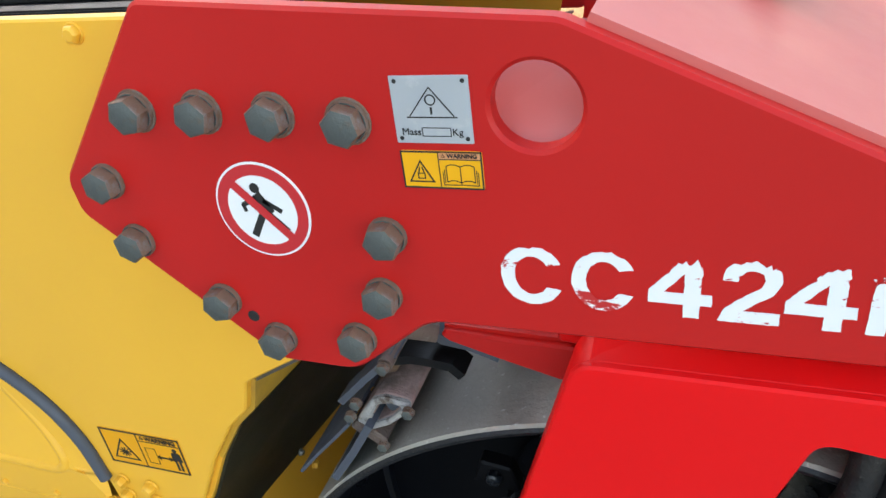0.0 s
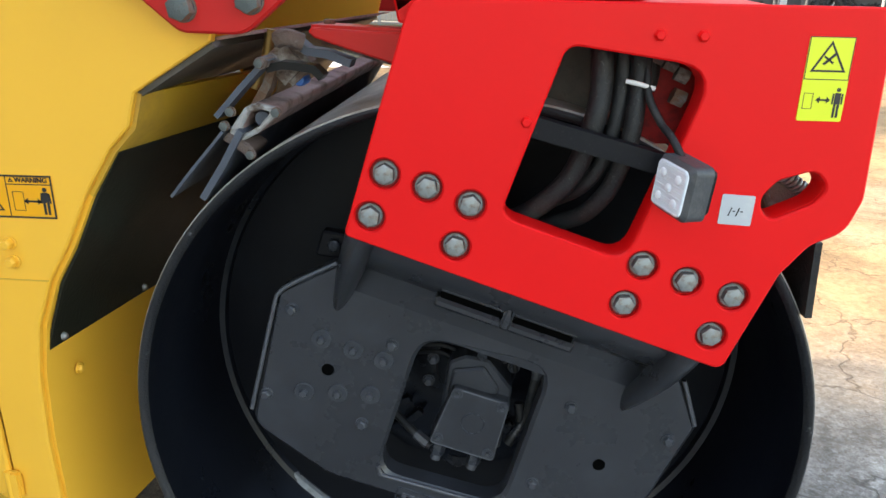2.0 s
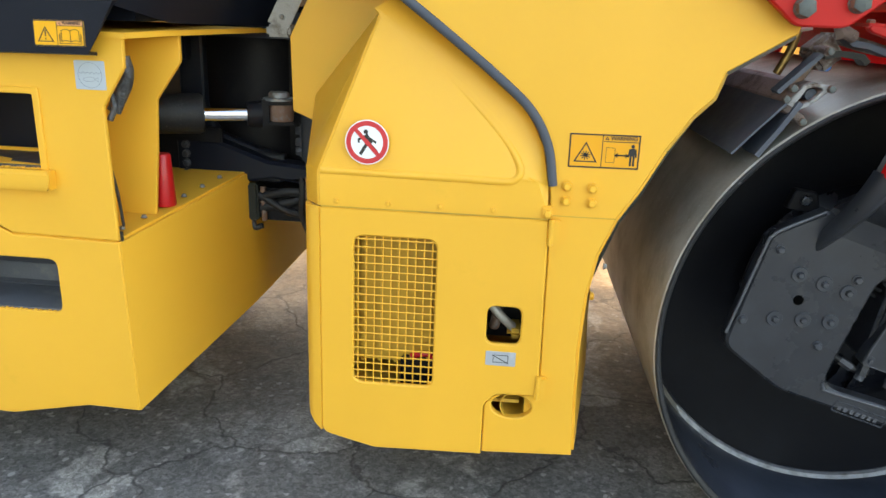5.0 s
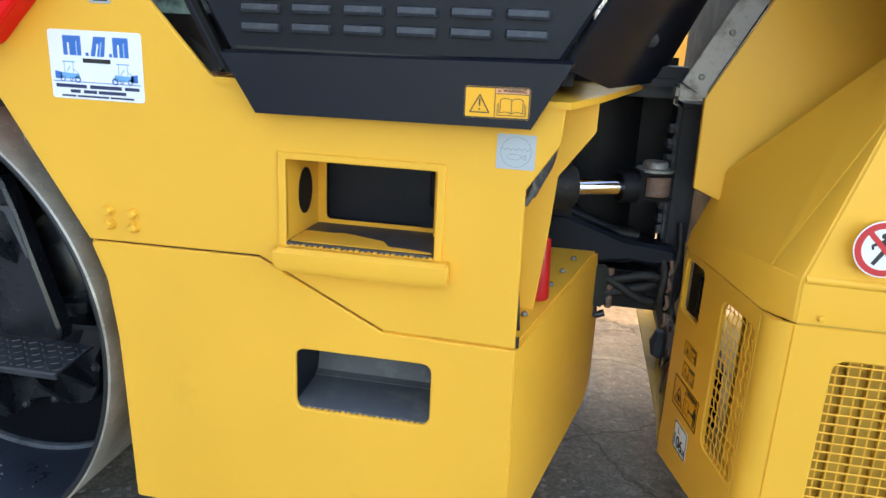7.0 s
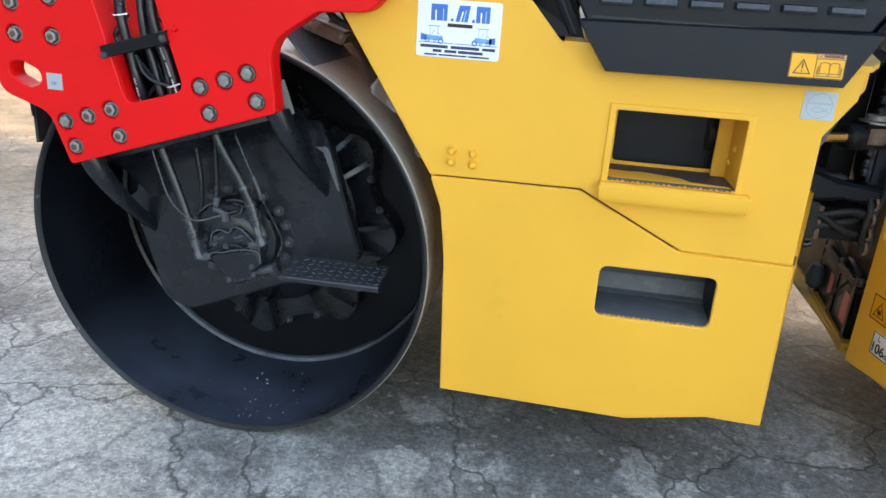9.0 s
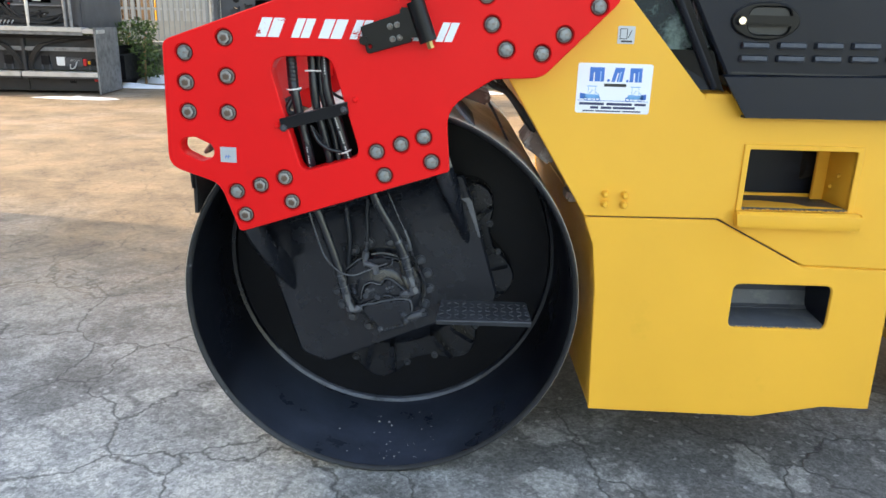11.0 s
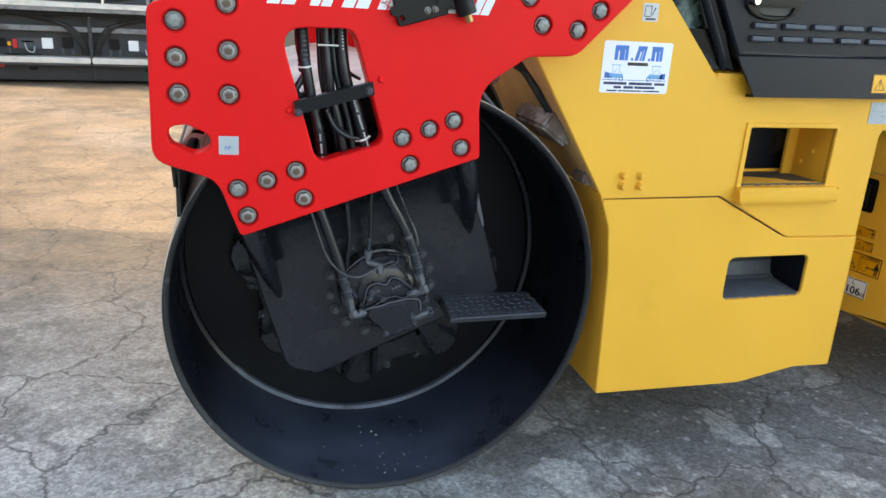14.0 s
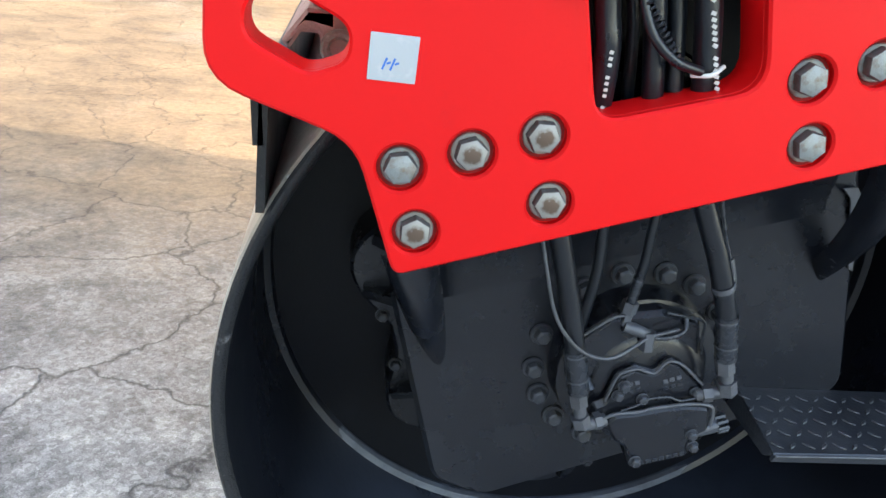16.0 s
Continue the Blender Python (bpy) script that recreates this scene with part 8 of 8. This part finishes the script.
        faces += [(k + i, k + j, k + m_) for i, j, m_ in ((0, 2, 4), (2, 1, 4), (1, 3, 4), (3, 0, 4), (2, 0, 5), (1, 2, 5), (3, 1, 5), (0, 3, 5))]
    mesh = bpy.data.meshes.new("grit")
    mesh.from_pydata(verts, [], faces)
    return mesh


CHIP = paint("pale_stone_chip", (0.34, 0.34, 0.33), 0.8)
grit_thing = part("stone_chips", grit(WB, 0.648 - 0.0195, 4), CHIP)
tagged(grit_thing, "pale stone chips lying inside the black drum", "stone chips", kind="stuff")
fl = part("scraper_flap", strip([(-4.315, 1.07), (-4.312, 1.015)], 0.0, 1.68, 0.012), RUBBER, roller, "black rubber flap hanging before the drum")
part("flap_strip", strip([(-4.296, 1.08), (-4.298, 0.935)], 0.0, 1.68, 0.010), RUBBER, fl)
chan = part("bracket", plate([rounded([(-4.290, 1.120), (-4.262, 1.158), (-4.205, 1.160), (-4.192, 1.140), (-4.202, 1.126), (-4.222, 1.080), (-4.240, 1.100), (-4.248, 1.132), (-4.268, 1.132), (-4.280, 1.112)], 0.004)], 0.5, side(0.06), 0.004), CHALK, fl, "rusty pink scraper bracket")
part("bracket_eye", plate([ring(-4.224, 1.118, 0.022, 20), ring(-4.224, 1.118, 0.011, 16)], 0.06, side(0.052), 0.003), PALE_STEEL, chan)
part("bracket_bolt", RUST_BOLT, None, chan, "", pose(-4.203, 0.056, 1.150) @ Matrix.Scale(0.45, 4))
part("bracket_arm", box(-4.262, 0.07, 1.16, -4.205, 0.14, 1.235, 0.006), CHALK, fl)
part("red_lug", lathe([(0.0, 0.045), (0.018, 0.045), (0.020, 0.05), (0.020, 0.10)], (-4.262, 0, 1.200), 16), RED, fl)
part("back_sheet", box(-4.20, 0.10, 1.06, -4.13, 0.12, 1.24, 0.0), DARK_BROWN, fl, "brown sheet behind the bracket")
fa = part("scraper_flap", strip([(0.585, 1.10), (0.592, 0.96)], 0.0, 1.68, 0.012), RUBBER, roller, "black rubber flap hanging before the drum")
part("bracket", plate([rounded([(0.50, 1.19), (0.57, 1.20), (0.60, 1.13), (0.585, 1.07), (0.55, 1.08)], 0.012)], 0.5, side(0.06), 0.006), DIRTY, fa)
COIL = [Vector((0.526, 0.045, 1.209)).lerp(Vector((0.602, 0.045, 1.158)), k / 132) + 0.0115 * (math.cos(k * math.pi / 6) * Vector((0.557, 0, 0.830)) + math.sin(k * math.pi / 6) * Vector((0, 1, 0))) for k in range(133)]
part("spring", tube(COIL, 0.0030, sides=1, smooth=False), BOLT, fa, "grey coil spring")

# ---- background: pavers, fence, hall, hedge, snow ----
GREY = paint("paver_grey", (0.048, 0.053, 0.064), 0.5, dirt=(0.075, 0.078, 0.085), dirt_at=(0.5, 0.8), dirt_scale=3, bump=0.1)
DARKGREY = paint("paver_dark_grey", (0.020, 0.022, 0.027), 0.55, dirt=(0.045, 0.046, 0.048), dirt_at=(0.5, 0.8), dirt_scale=3)
ALU = paint("aluminium_tread", (0.55, 0.56, 0.57), 0.4, 0.6, dirt=(0.35, 0.34, 0.33), dirt_at=(0.5, 0.8), dirt_scale=6)
ORANGE = paint("orange_plastic", (0.7, 0.12, 0.02), 0.35)


STRIP = paint("scuffed_light_grey_steel", (0.20, 0.21, 0.225), 0.5, 0.2, dirt=(0.10, 0.105, 0.11), dirt_at=(0.45, 0.7), dirt_scale=8)
RIBM = bpy.data.meshes.new("tread_rib")
_b = box(0.0, -0.004, -0.03, 0.016, 0.40, 0.006, 0.0)
_b.to_mesh(RIBM)
_b.free()
RIBM.materials.append(ALU)


def paver(at, label):
    """A road paver seen from behind: a screed in two halves, walkway, hose bay, panels, rails."""
    t = thing("road_paver", label, "road paver", "road pavers", at=at)
    W, C = 2.78, 1.39
    screed = part("screed", box(0.02, 0.25, 0.05, W - 0.02, 1.1, 0.31, 0.02), DARKGREY, t, "dark steel screed")
    for sgn in (0, 1):
        def mir(x0, x1):
            return (x0, x1) if not sgn else (W - x1, W - x0)
        x0, x1 = mir(0.0, C - 0.012)
        part("tread_strip", box(x0, -0.02, 0.335, x1, 0.28, 0.42, 0.010), ALU, screed, "pale aluminium walkway")
        part("tread_lip", box(x0, 0.0, 0.30, x1, 0.05, 0.333, 0.006), GREY, screed)
        part("channel", box(*[v for v in (x0,)], 0.22, 0.79, x1, 0.28, 0.865, 0.008), STRIP, screed, "pale grey channel")
        part("back_panel", box(x0, 0.34, 0.43, x1, 0.40, 1.05, 0.008), DARKGREY, screed)
        for u0, u1, z0, z1, mat, name in ((0.03, 0.075, 0.55, 0.62, WARN, "lamp"), (0.09, 0.215, 0.53, 0.66, BLACK, "box"), (0.235, 0.28, 0.55, 0.61, WARN, "lamp"), (0.30, 0.365, 0.52, 0.65, REDCAN, "valve"), (0.37, 0.70, 0.51, 0.67, GREY, "control_box"),
                                          (0.70, 0.85, 0.52, 0.68, WHITE, "gauge"), (0.98, 1.13, 0.53, 0.70, BLACK, "box"), (0.06, 0.11, 0.44, 0.53, GREY, "bracket"), (0.24, 0.27, 0.43, 0.52, GREY, "bracket"), (0.96, 1.0, 0.43, 0.54, GREY, "bracket"), (1.10, 1.14, 0.43, 0.54, GREY, "bracket"),
                                          (0.42, 0.60, 0.60, 0.64, ALU, "label"), (0.05, 0.17, 0.235, 0.285, REDCAN, "reflector"), (0.50, 0.62, 0.20, 0.25, BLACK, "slot"), (1.02, 1.30, 0.27, 0.31, BLACK, "slot")):
            p0, p1 = mir(u0, u1)
            y0 = 0.235 if z0 < 0.3 else 0.30
            part(name, box(p0, y0, z0, p1, 0.345 if z0 > 0.3 else 0.26, z1, 0.006), mat, screed)
        for k in range(4):
            e = lambda x: x if not sgn else W - x
            part("screed_hose", tube([(e(0.25 + 0.03 * k), 0.32, 1.02), (e(0.62 + 0.03 * k), 0.25, 1.03 - 0.02 * k), (e(1.02 + 0.03 * k), 0.20, 0.88), (e(1.24 + 0.02 * k), 0.22, 0.62), (e(1.28 + 0.02 * k), 0.27, 0.45)], 0.02, sides=2), RUBBER, screed)
        part("conduit", tube([(e(0.47), 0.29, 0.60), (e(0.50), 0.24, 0.50), (e(0.58), 0.25, 0.47), (e(0.60), 0.29, 0.55)], 0.010, sides=1), ALU, screed)
    part("joint_post", box(C - 0.03, 0.20, 0.08, C + 0.03, 0.30, 1.0, 0.008), DARKGREY, screed)
    for x in (-0.05, W):
        part("side_plate", box(x, -0.05, 0.02, x + 0.035, 1.2, 1.24, 0.008), STRIP, screed)
    walkway = part("walkway", box(-0.02, 0.0, 1.155, W - 0.22, 0.42, 1.225, 0.010), ALU, t, "pale ribbed aluminium platform edge")
    part("walkway_side", box(-0.02, 0.03, 1.09, W - 0.22, 0.06, 1.15, 0.006), STRIP, walkway)
    part("walkway_end", box(W - 0.22, 0.02, 1.13, W + 0.06, 0.42, 1.20, 0.010), ALU, walkway)
    part("walkway_under", box(0.0, 0.15, 1.02, W, 0.5, 1.08, 0.01), BLACK, walkway)
    for k in range(64):
        x = 0.0 + k * 0.040
        part("tread_rib", RIBM, None, walkway, "", pose(x, 0.0, 1.225))
    bay = part("bay", box(0.10, 0.62, 1.20, W - 0.36, 2.8, 2.30, 0.02), GREY, t, "dark grey rear body")
    part("bay_shelf", box(0.15, 0.40, 1.23, W - 0.42, 0.64, 1.26, 0.01), DARKGREY, bay)
    part("port", lathe([(0.0, 0.60), (0.05, 0.60), (0.058, 0.61), (0.058, 0.63)], (0.37, 0, 1.80), 20), BLACK, bay)
    part("bay_hole", box(0.70, 0.606, 1.56, 1.02, 0.622, 1.80, 0.01), VOID, bay)
    part("bay_hole", box(1.34, 0.606, 1.66, 1.84, 0.622, 1.79, 0.01), VOID, bay)
    part("gauge", box(1.50, 0.595, 1.69, 1.66, 0.606, 1.74, 0.004), WHITE, bay)
    part("bay_lamp", box(1.06, 0.585, 1.52, 1.09, 0.60, 1.70, 0.004), REDCAN, bay)
    part("bay_lip", box(1.16, 0.48, 1.600, 2.08, 0.62, 1.625, 0.005), STRIP, bay)
    part("panel", box(0.14, 0.56, 1.93, 1.10, 0.62, 2.20, 0.012), GREY, bay)
    part("panel", box(1.13, 0.57, 1.90, 2.30, 0.62, 2.16, 0.012), GREY, bay)
    part("panel_lip", box(0.12, 0.52, 2.22, 2.34, 0.62, 2.25, 0.008), STRIP, bay)
    for x0, z0, x1, z1, mat in ((0.53, 1.97, 0.66, 2.03, WARN), (1.76, 1.83, 1.86, 1.88, WARN), (0.72, 2.04, 0.84, 2.13, WARN), (0.85, 2.06, 0.98, 2.13, PALE), (1.40, 2.0, 1.45, 2.06, NYLON), (1.62, 1.98, 1.68, 2.0, NYLON), (0.24, 2.0, 0.32, 2.03, NYLON)):
        part("label", box(x0, 0.545, z0, x1, 0.562, z1, 0.002), mat, bay)
    part("upper_body", box(0.20, 0.75, 2.26, W - 0.5, 2.8, 3.0, 0.03), DARKGREY, bay)
    part("rear_window", box(0.80, 0.735, 2.32, 1.85, 0.75, 2.52, 0.01), VOID, bay)
    for k in range(6):
        part("vent_slat", box(1.90, 0.70, 2.27 + k * 0.045, 2.2, 0.76, 2.295 + k * 0.045, 0.004), BLACK, bay)
    rng = random.Random(5)
    for k in range(26):
        x = 0.25 + rng.random() * 0.95
        top = 1.32 + rng.random() * 0.42
        part("hose", tube([(x, 0.60, top), (x + rng.uniform(-0.15, 0.2), 0.50, top - rng.uniform(0.02, 0.12)), (x + rng.uniform(0.0, 0.4), 0.46, 1.30 + rng.random() * 0.12), (x + rng.uniform(0.2, 0.9), 0.48, 1.27 + rng.random() * 0.10), (x + rng.uniform(0.5, 1.1), 0.60, 1.29 + rng.random() * 0.2)], rng.choice((0.014, 0.018, 0.022)), sides=1), RUBBER, bay)
    for k in range(7):
        x = 0.72 + k * 0.07
        part("coupling", tube([(x, 0.44, 1.27), (x + 0.06, 0.40, 1.33)], 0.012, sides=1), ALU, bay)
    part("coupling", tube([(0.66, 0.50, 1.36), (0.72, 0.46, 1.50)], 0.016, sides=1), ALU, bay)
    for k in range(18):
        x, z = 0.2 + rng.random() * 2.05, 1.42 + rng.random() * 0.72
        part("fastener", box(x, 0.545, z, x + 0.03, 0.62, z + 0.025, 0.004), rng.choice((ALU, BLACK, STRIP, DARKGREY)), bay)
    for x, top in ((0.06, 2.35), (2.26, 2.9), (2.36, 2.9)):
        part("rail", tube([(x, 0.10, 1.22), (x, 0.10, top), (x + 0.02, 0.35, top + 0.1)], 0.028, sides=2), STRIP, walkway)
    part("rail", tube([(1.62, 0.03, 1.22), (1.615, 0.03, 2.20)], 0.020, sides=2), ALU, walkway)
    part("rail", tube([(1.64, 0.03, 1.30), (1.66, 0.03, 2.20)], 0.012, sides=2), ALU, walkway)
    part("rail", tube([(1.05, 0.06, 1.96), (1.38, 0.06, 2.10), (1.44, 0.06, 2.22), (1.44, 0.06, 2.7)], 0.022, sides=2), DARKGREY, walkway)
    part("grab_bar", tube([(1.08, 0.05, 1.955), (1.34, 0.05, 2.075)], 0.017, sides=2), ALU, walkway)
    part("grab_bar", tube([(1.64, 0.05, 2.16), (1.76, 0.05, 1.97)], 0.020, sides=2), STRIP, walkway)
    part("tail_lamp", box(0.0, 0.20, 2.12, 0.16, 0.34, 2.22, 0.03), ORANGE, bay)
    part("tail_lamp", box(2.36, 0.20, 1.94, 2.52, 0.30, 2.02, 0.02), REDCAN, bay)
    part("mirror", lathe([(0.0, -0.02), (0.13, -0.02), (0.14, 0.0), (0.1, 0.03), (0.0, 0.04)], (2.46, 0.30, 2.18), 20), GREY, bay)
    for x in (0.0, W - 0.44):
        part("post", box(x, 0.42, 1.22, x + 0.10, 0.60, 2.5, 0.02), GREY, bay)
    for x in (0.0, W - 0.35):
        part("track", box(x, 1.4, 0.0, x + 0.35, 4.6, 0.85, 0.2), BLACK, t)
    return t


BASE_SPIN = Matrix.Rotation(radians(6), 4, "Z")
pv = paver(Matrix.Translation((-7.62, 10.55, 0)) @ BASE_SPIN, "grey road paver with pale aluminium walkways on asphalt")
copy_thing(pv, Matrix.Translation((-12.95, 11.55, 0)) @ BASE_SPIN)
for x, y, a in ((4.0, 17.2, -8), (6.9, 16.9, -10), (9.8, 16.4, -12), (12.7, 15.8, -12)):
    copy_thing(pv, Matrix.Translation((x, y, 0)) @ Matrix.Rotation(radians(a), 4, "Z"))

CONCRETE = paint("mossy_concrete", (0.16, 0.15, 0.12), 0.9, dirt=(0.07, 0.085, 0.03), dirt_at=(0.42, 0.6), dirt_scale=1.5, bump=0.6, grain=40)
COPING = paint("pale_concrete", (0.36, 0.34, 0.30), 0.9, dirt=(0.26, 0.24, 0.2), dirt_scale=2, bump=0.4, grain=40)
FACADE = paint("white_cladding", (0.80, 0.79, 0.76), 0.6, dirt=(0.66, 0.65, 0.62), dirt_scale=0.5, tint=0.04, bump=0.05)
PICKET = paint("weathered_picket", (0.42, 0.41, 0.39), 0.7, dirt=(0.55, 0.54, 0.52), dirt_scale=2, tint=0.1)
IRON = paint("galvanised_fence", (0.28, 0.29, 0.29), 0.55, 0.4, dirt_scale=5)
kerb = part("yard_wall", box(-26, 15.6, 0, 1.5, 15.9, 0.80, 0.02), CONCRETE)
tagged(kerb, "low mossy concrete wall along the yard", "wall", kind="structure")
cop = part("wall_coping", box(-26, 15.85, 0.80, 1.5, 16.9, 0.86, 0.02), COPING)
tagged(cop, "pale concrete ledge behind the low wall", "trim", kind="structure")
bank = part("yard_bank", box(-26, 16.9, 0.86, 1.5, 17.1, 1.35, 0.02), COPING)
tagged(bank, "grey concrete kerb wall behind the railing", "wall", kind="structure")
railing = thing("railing", "galvanised iron railing on the low wall", "fence")
part("top_rail", box(-26, 15.72, 2.10, 1.5, 15.76, 2.14, 0.0), IRON, railing)
part("low_rail", box(-26, 15.72, 0.84, 1.5, 15.76, 0.87, 0.0), IRON, railing)
POSTM = bpy.data.meshes.new("post")
_b = box(-0.03, -0.03, 0.80, 0.03, 0.03, 2.45, 0.0)
_b.to_mesh(POSTM)
_b.free()
POSTM.materials.append(IRON)
BARM = bpy.data.meshes.new("bar")
_b = box(-0.008, -0.008, 0.85, 0.008, 0.008, 2.32, 0.0)
_b.to_mesh(BARM)
_b.free()
BARM.materials.append(IRON)
for k in range(11):
    part("post", POSTM, None, railing, "", pose(-22.5 + k * 2.2, 15.74, 0))
for k in range(135):
    part("bar", BARM, None, railing, "", pose(-16.2 + k * 0.13, 15.74, 0))
pickets = thing("picket_fence", "pale upright picket fence before the hall", "fence")
PICKM = bpy.data.meshes.new("picket")
_b = box(-0.045, -0.012, 0.0, 0.045, 0.012, 0.92, 0.012)
_b.to_mesh(PICKM)
_b.free()
PICKM.materials.append(PICKET)
for k in range(108):
    part("picket", PICKM, None, pickets, "", pose(-17.2 + k * 0.165, 17.0, 1.33 + 0.03 * random.random(), 0, random.uniform(-1, 1), 0))
part("rail", box(-17.3, 17.02, 1.60, 0.6, 17.06, 1.66, 0.0), PICKET, pickets)
hall_n = thing("factory_hall", "long white clad factory hall behind a fence", "building")
part("wall", box(-40, 22.0, 0, 30, 22.4, 11, 0.0), FACADE, hall_n)
for k in range(40):
    part("seam", box(-20 + k * 0.8, 21.975, 0, -19.96 + k * 0.8, 22.0, 11, 0.0), COPING, hall_n)
part("roof", box(-40, 21.8, 11, 30, 30, 11.3, 0.02), COPING, hall_n)
for x in (-6.4, -5.6):
    part("duct", lathe([(0.34, 0.0), (0.34, 9.0)], (x, 21.5, 0), 24, "z"), ALU, hall_n, "round steel duct")
part("gate", box(-13.6, 21.9, 0.5, -10.4, 21.98, 4.2, 0.02), COPING, hall_n)
for k in range(3):
    part("bollard", tube([(-11.2 + k * 4.4, 17.6, 0.0), (-11.2 + k * 4.4, 17.6, 2.15)], 0.06, sides=2), WARN, hall_n)

PALLET = paint("pallet_wood", (0.35, 0.20, 0.10), 0.8, dirt=(0.22, 0.13, 0.07), dirt_scale=6, bump=0.4)
stack = thing("pallet_stack", "stack of brown wooden pallets behind the fence", "pallets")
for k in range(9):
    for j in range(4):
        part("slat", box(-12.9, 18.3 + j * 0.28, 1.2 + k * 0.13, -11.8, 18.42 + j * 0.28, 1.23 + k * 0.13, 0.0), PALLET, stack)
    for j in range(3):
        part("block", box(-12.9 + j * 0.5, 18.3, 1.1 + k * 0.13, -12.8 + j * 0.5, 19.25, 1.2 + k * 0.13, 0.0), PALLET, stack)


def leaf_material():
    m, nt, bsdf = shader("hedge_leaf")
    geo = nt.nodes.new("ShaderNodeNewGeometry")
    r = ramp(nt, geo.outputs["Random Per Island"], [(0.0, (0.025, 0.05, 0.012)), (0.6, (0.06, 0.11, 0.025)), (1.0, (0.12, 0.17, 0.045))])
    nt.links.new(r.outputs[0], bsdf.inputs["Base Color"])
    bsdf.inputs["Roughness"].default_value = 0.55
    return m


def hedge():
    rng = random.Random(11)
    verts, faces = [], []
    for _ in range(13000):
        x, y, z = rng.uniform(-13.3, -9.9), rng.uniform(13.9, 15.0), rng.uniform(0.15, 1.42)
        edge = 0.18 * noise.noise((x * 1.7, y * 1.7, z * 1.7)) + 0.10 * noise.noise((x * 6, y * 6, z * 6))
        if z > 1.28 + edge or x > -10.12 + edge or y < 14.05 + edge:
            continue
        if rng.random() < 0.45 and z < 1.15 and y > 14.35:
            continue
        a = Vector((rng.gauss(0, 1), rng.gauss(0, 1), rng.gauss(0, 1))).normalized()
        b = a.cross(Vector((rng.gauss(0, 1), rng.gauss(0, 1), rng.gauss(0, 1)))).normalized()
        s = rng.uniform(0.03, 0.06)
        n = len(verts)
        p = Vector((x, y, z))
        verts += [p - a * s, p + b * s * 0.5, p + a * s, p - b * s * 0.5]
        faces.append((n, n + 1, n + 2, n + 3))
    mesh = bpy.data.meshes.new("hedge")
    mesh.from_pydata(verts, [], faces)
    return mesh


hedge_thing = thing("hedge", "clipped green hedge in front of the low wall", "hedge")
part("crown", hedge(), leaf_material(), hedge_thing)
for k in range(8):
    part("stem", tube([(-12.9 + k * 0.36, 14.5, 0.0), (-12.88 + k * 0.36, 14.5, 0.6), (-12.8 + k * 0.36, 14.45, 1.1)], 0.03, sides=1), PALLET, hedge_thing)

SNOW = paint("old_snow", (0.82, 0.84, 0.88), 0.7, dirt=(0.6, 0.6, 0.6), dirt_at=(0.6, 0.85), dirt_scale=2, tint=0.03, bump=0.6, grain=20)


def snow(cx, cy, rx, ry, h, seed):
    bm = bmesh.new()
    n, m_ = 30, 8
    centre = bm.verts.new((cx, cy, h))
    rows = []
    for j in range(1, m_ + 1):
        f = j / m_
        row = []
        for k in range(n):
            a = 2 * math.pi * k / n
            w = 1 + 0.35 * noise.noise((math.cos(a) * 1.5 + seed, math.sin(a) * 1.5, seed))
            x, y = cx + rx * f * w * math.cos(a), cy + ry * f * w * math.sin(a)
            z = h * (1 - f ** 2.5) * (0.8 + 0.5 * noise.noise((x * 2, y * 2, seed))) - (0.01 if j == m_ else 0)
            row.append(bm.verts.new((x, y, z)))
        rows.append(row)
    for k in range(n):
        bm.faces.new((centre, rows[0][k], rows[0][(k + 1) % n]))
    for a, b in zip(rows, rows[1:]):
        for k in range(n):
            bm.faces.new((a[k], b[k], b[(k + 1) % n], a[(k + 1) % n]))
    return bm


for k, (cx, cy, rx, ry, h) in enumerate(((-10.3, 15.05, 1.9, 0.42, 0.15), (-10.6, 13.7, 1.5, 0.30, 0.10), (-8.9, 14.2, 0.9, 0.22, 0.07), (-10.3, 11.2, 0.8, 0.14, 0.05), (-3.7, 14.6, 1.6, 0.4, 0.12))):
    tagged(part("snow_patch", snow(cx, cy, rx, ry, h, k + 3.1), SNOW), "leftover patch of old white snow on asphalt", "snow", "snow patches")

AMBER = paint("digger_yellow", (0.70, 0.32, 0.03), 0.45, dirt=(0.4, 0.2, 0.03), dirt_scale=3)
digger = thing("excavator", "orange-yellow excavator standing behind the roller", "excavator")
part("house", box(-1.0, 8.6, 1.0, 2.7, 11.0, 2.05, 0.08), AMBER, digger, "orange-yellow engine house")
part("cab", box(0.0, 8.7, 2.05, 1.6, 10.0, 3.3, 0.06), DARKGREY, digger)
part("undercarriage", box(-1.0, 8.3, 0.0, 2.6, 9.0, 0.8, 0.2), BLACK, digger)
part("undercarriage", box(-1.0, 10.6, 0.0, 2.6, 11.3, 0.8, 0.2), BLACK, digger)
part("turntable", lathe([(0.6, 0.7), (0.6, 1.02)], (0.9, 9.8, 0), 24, "z"), BLACK, digger)
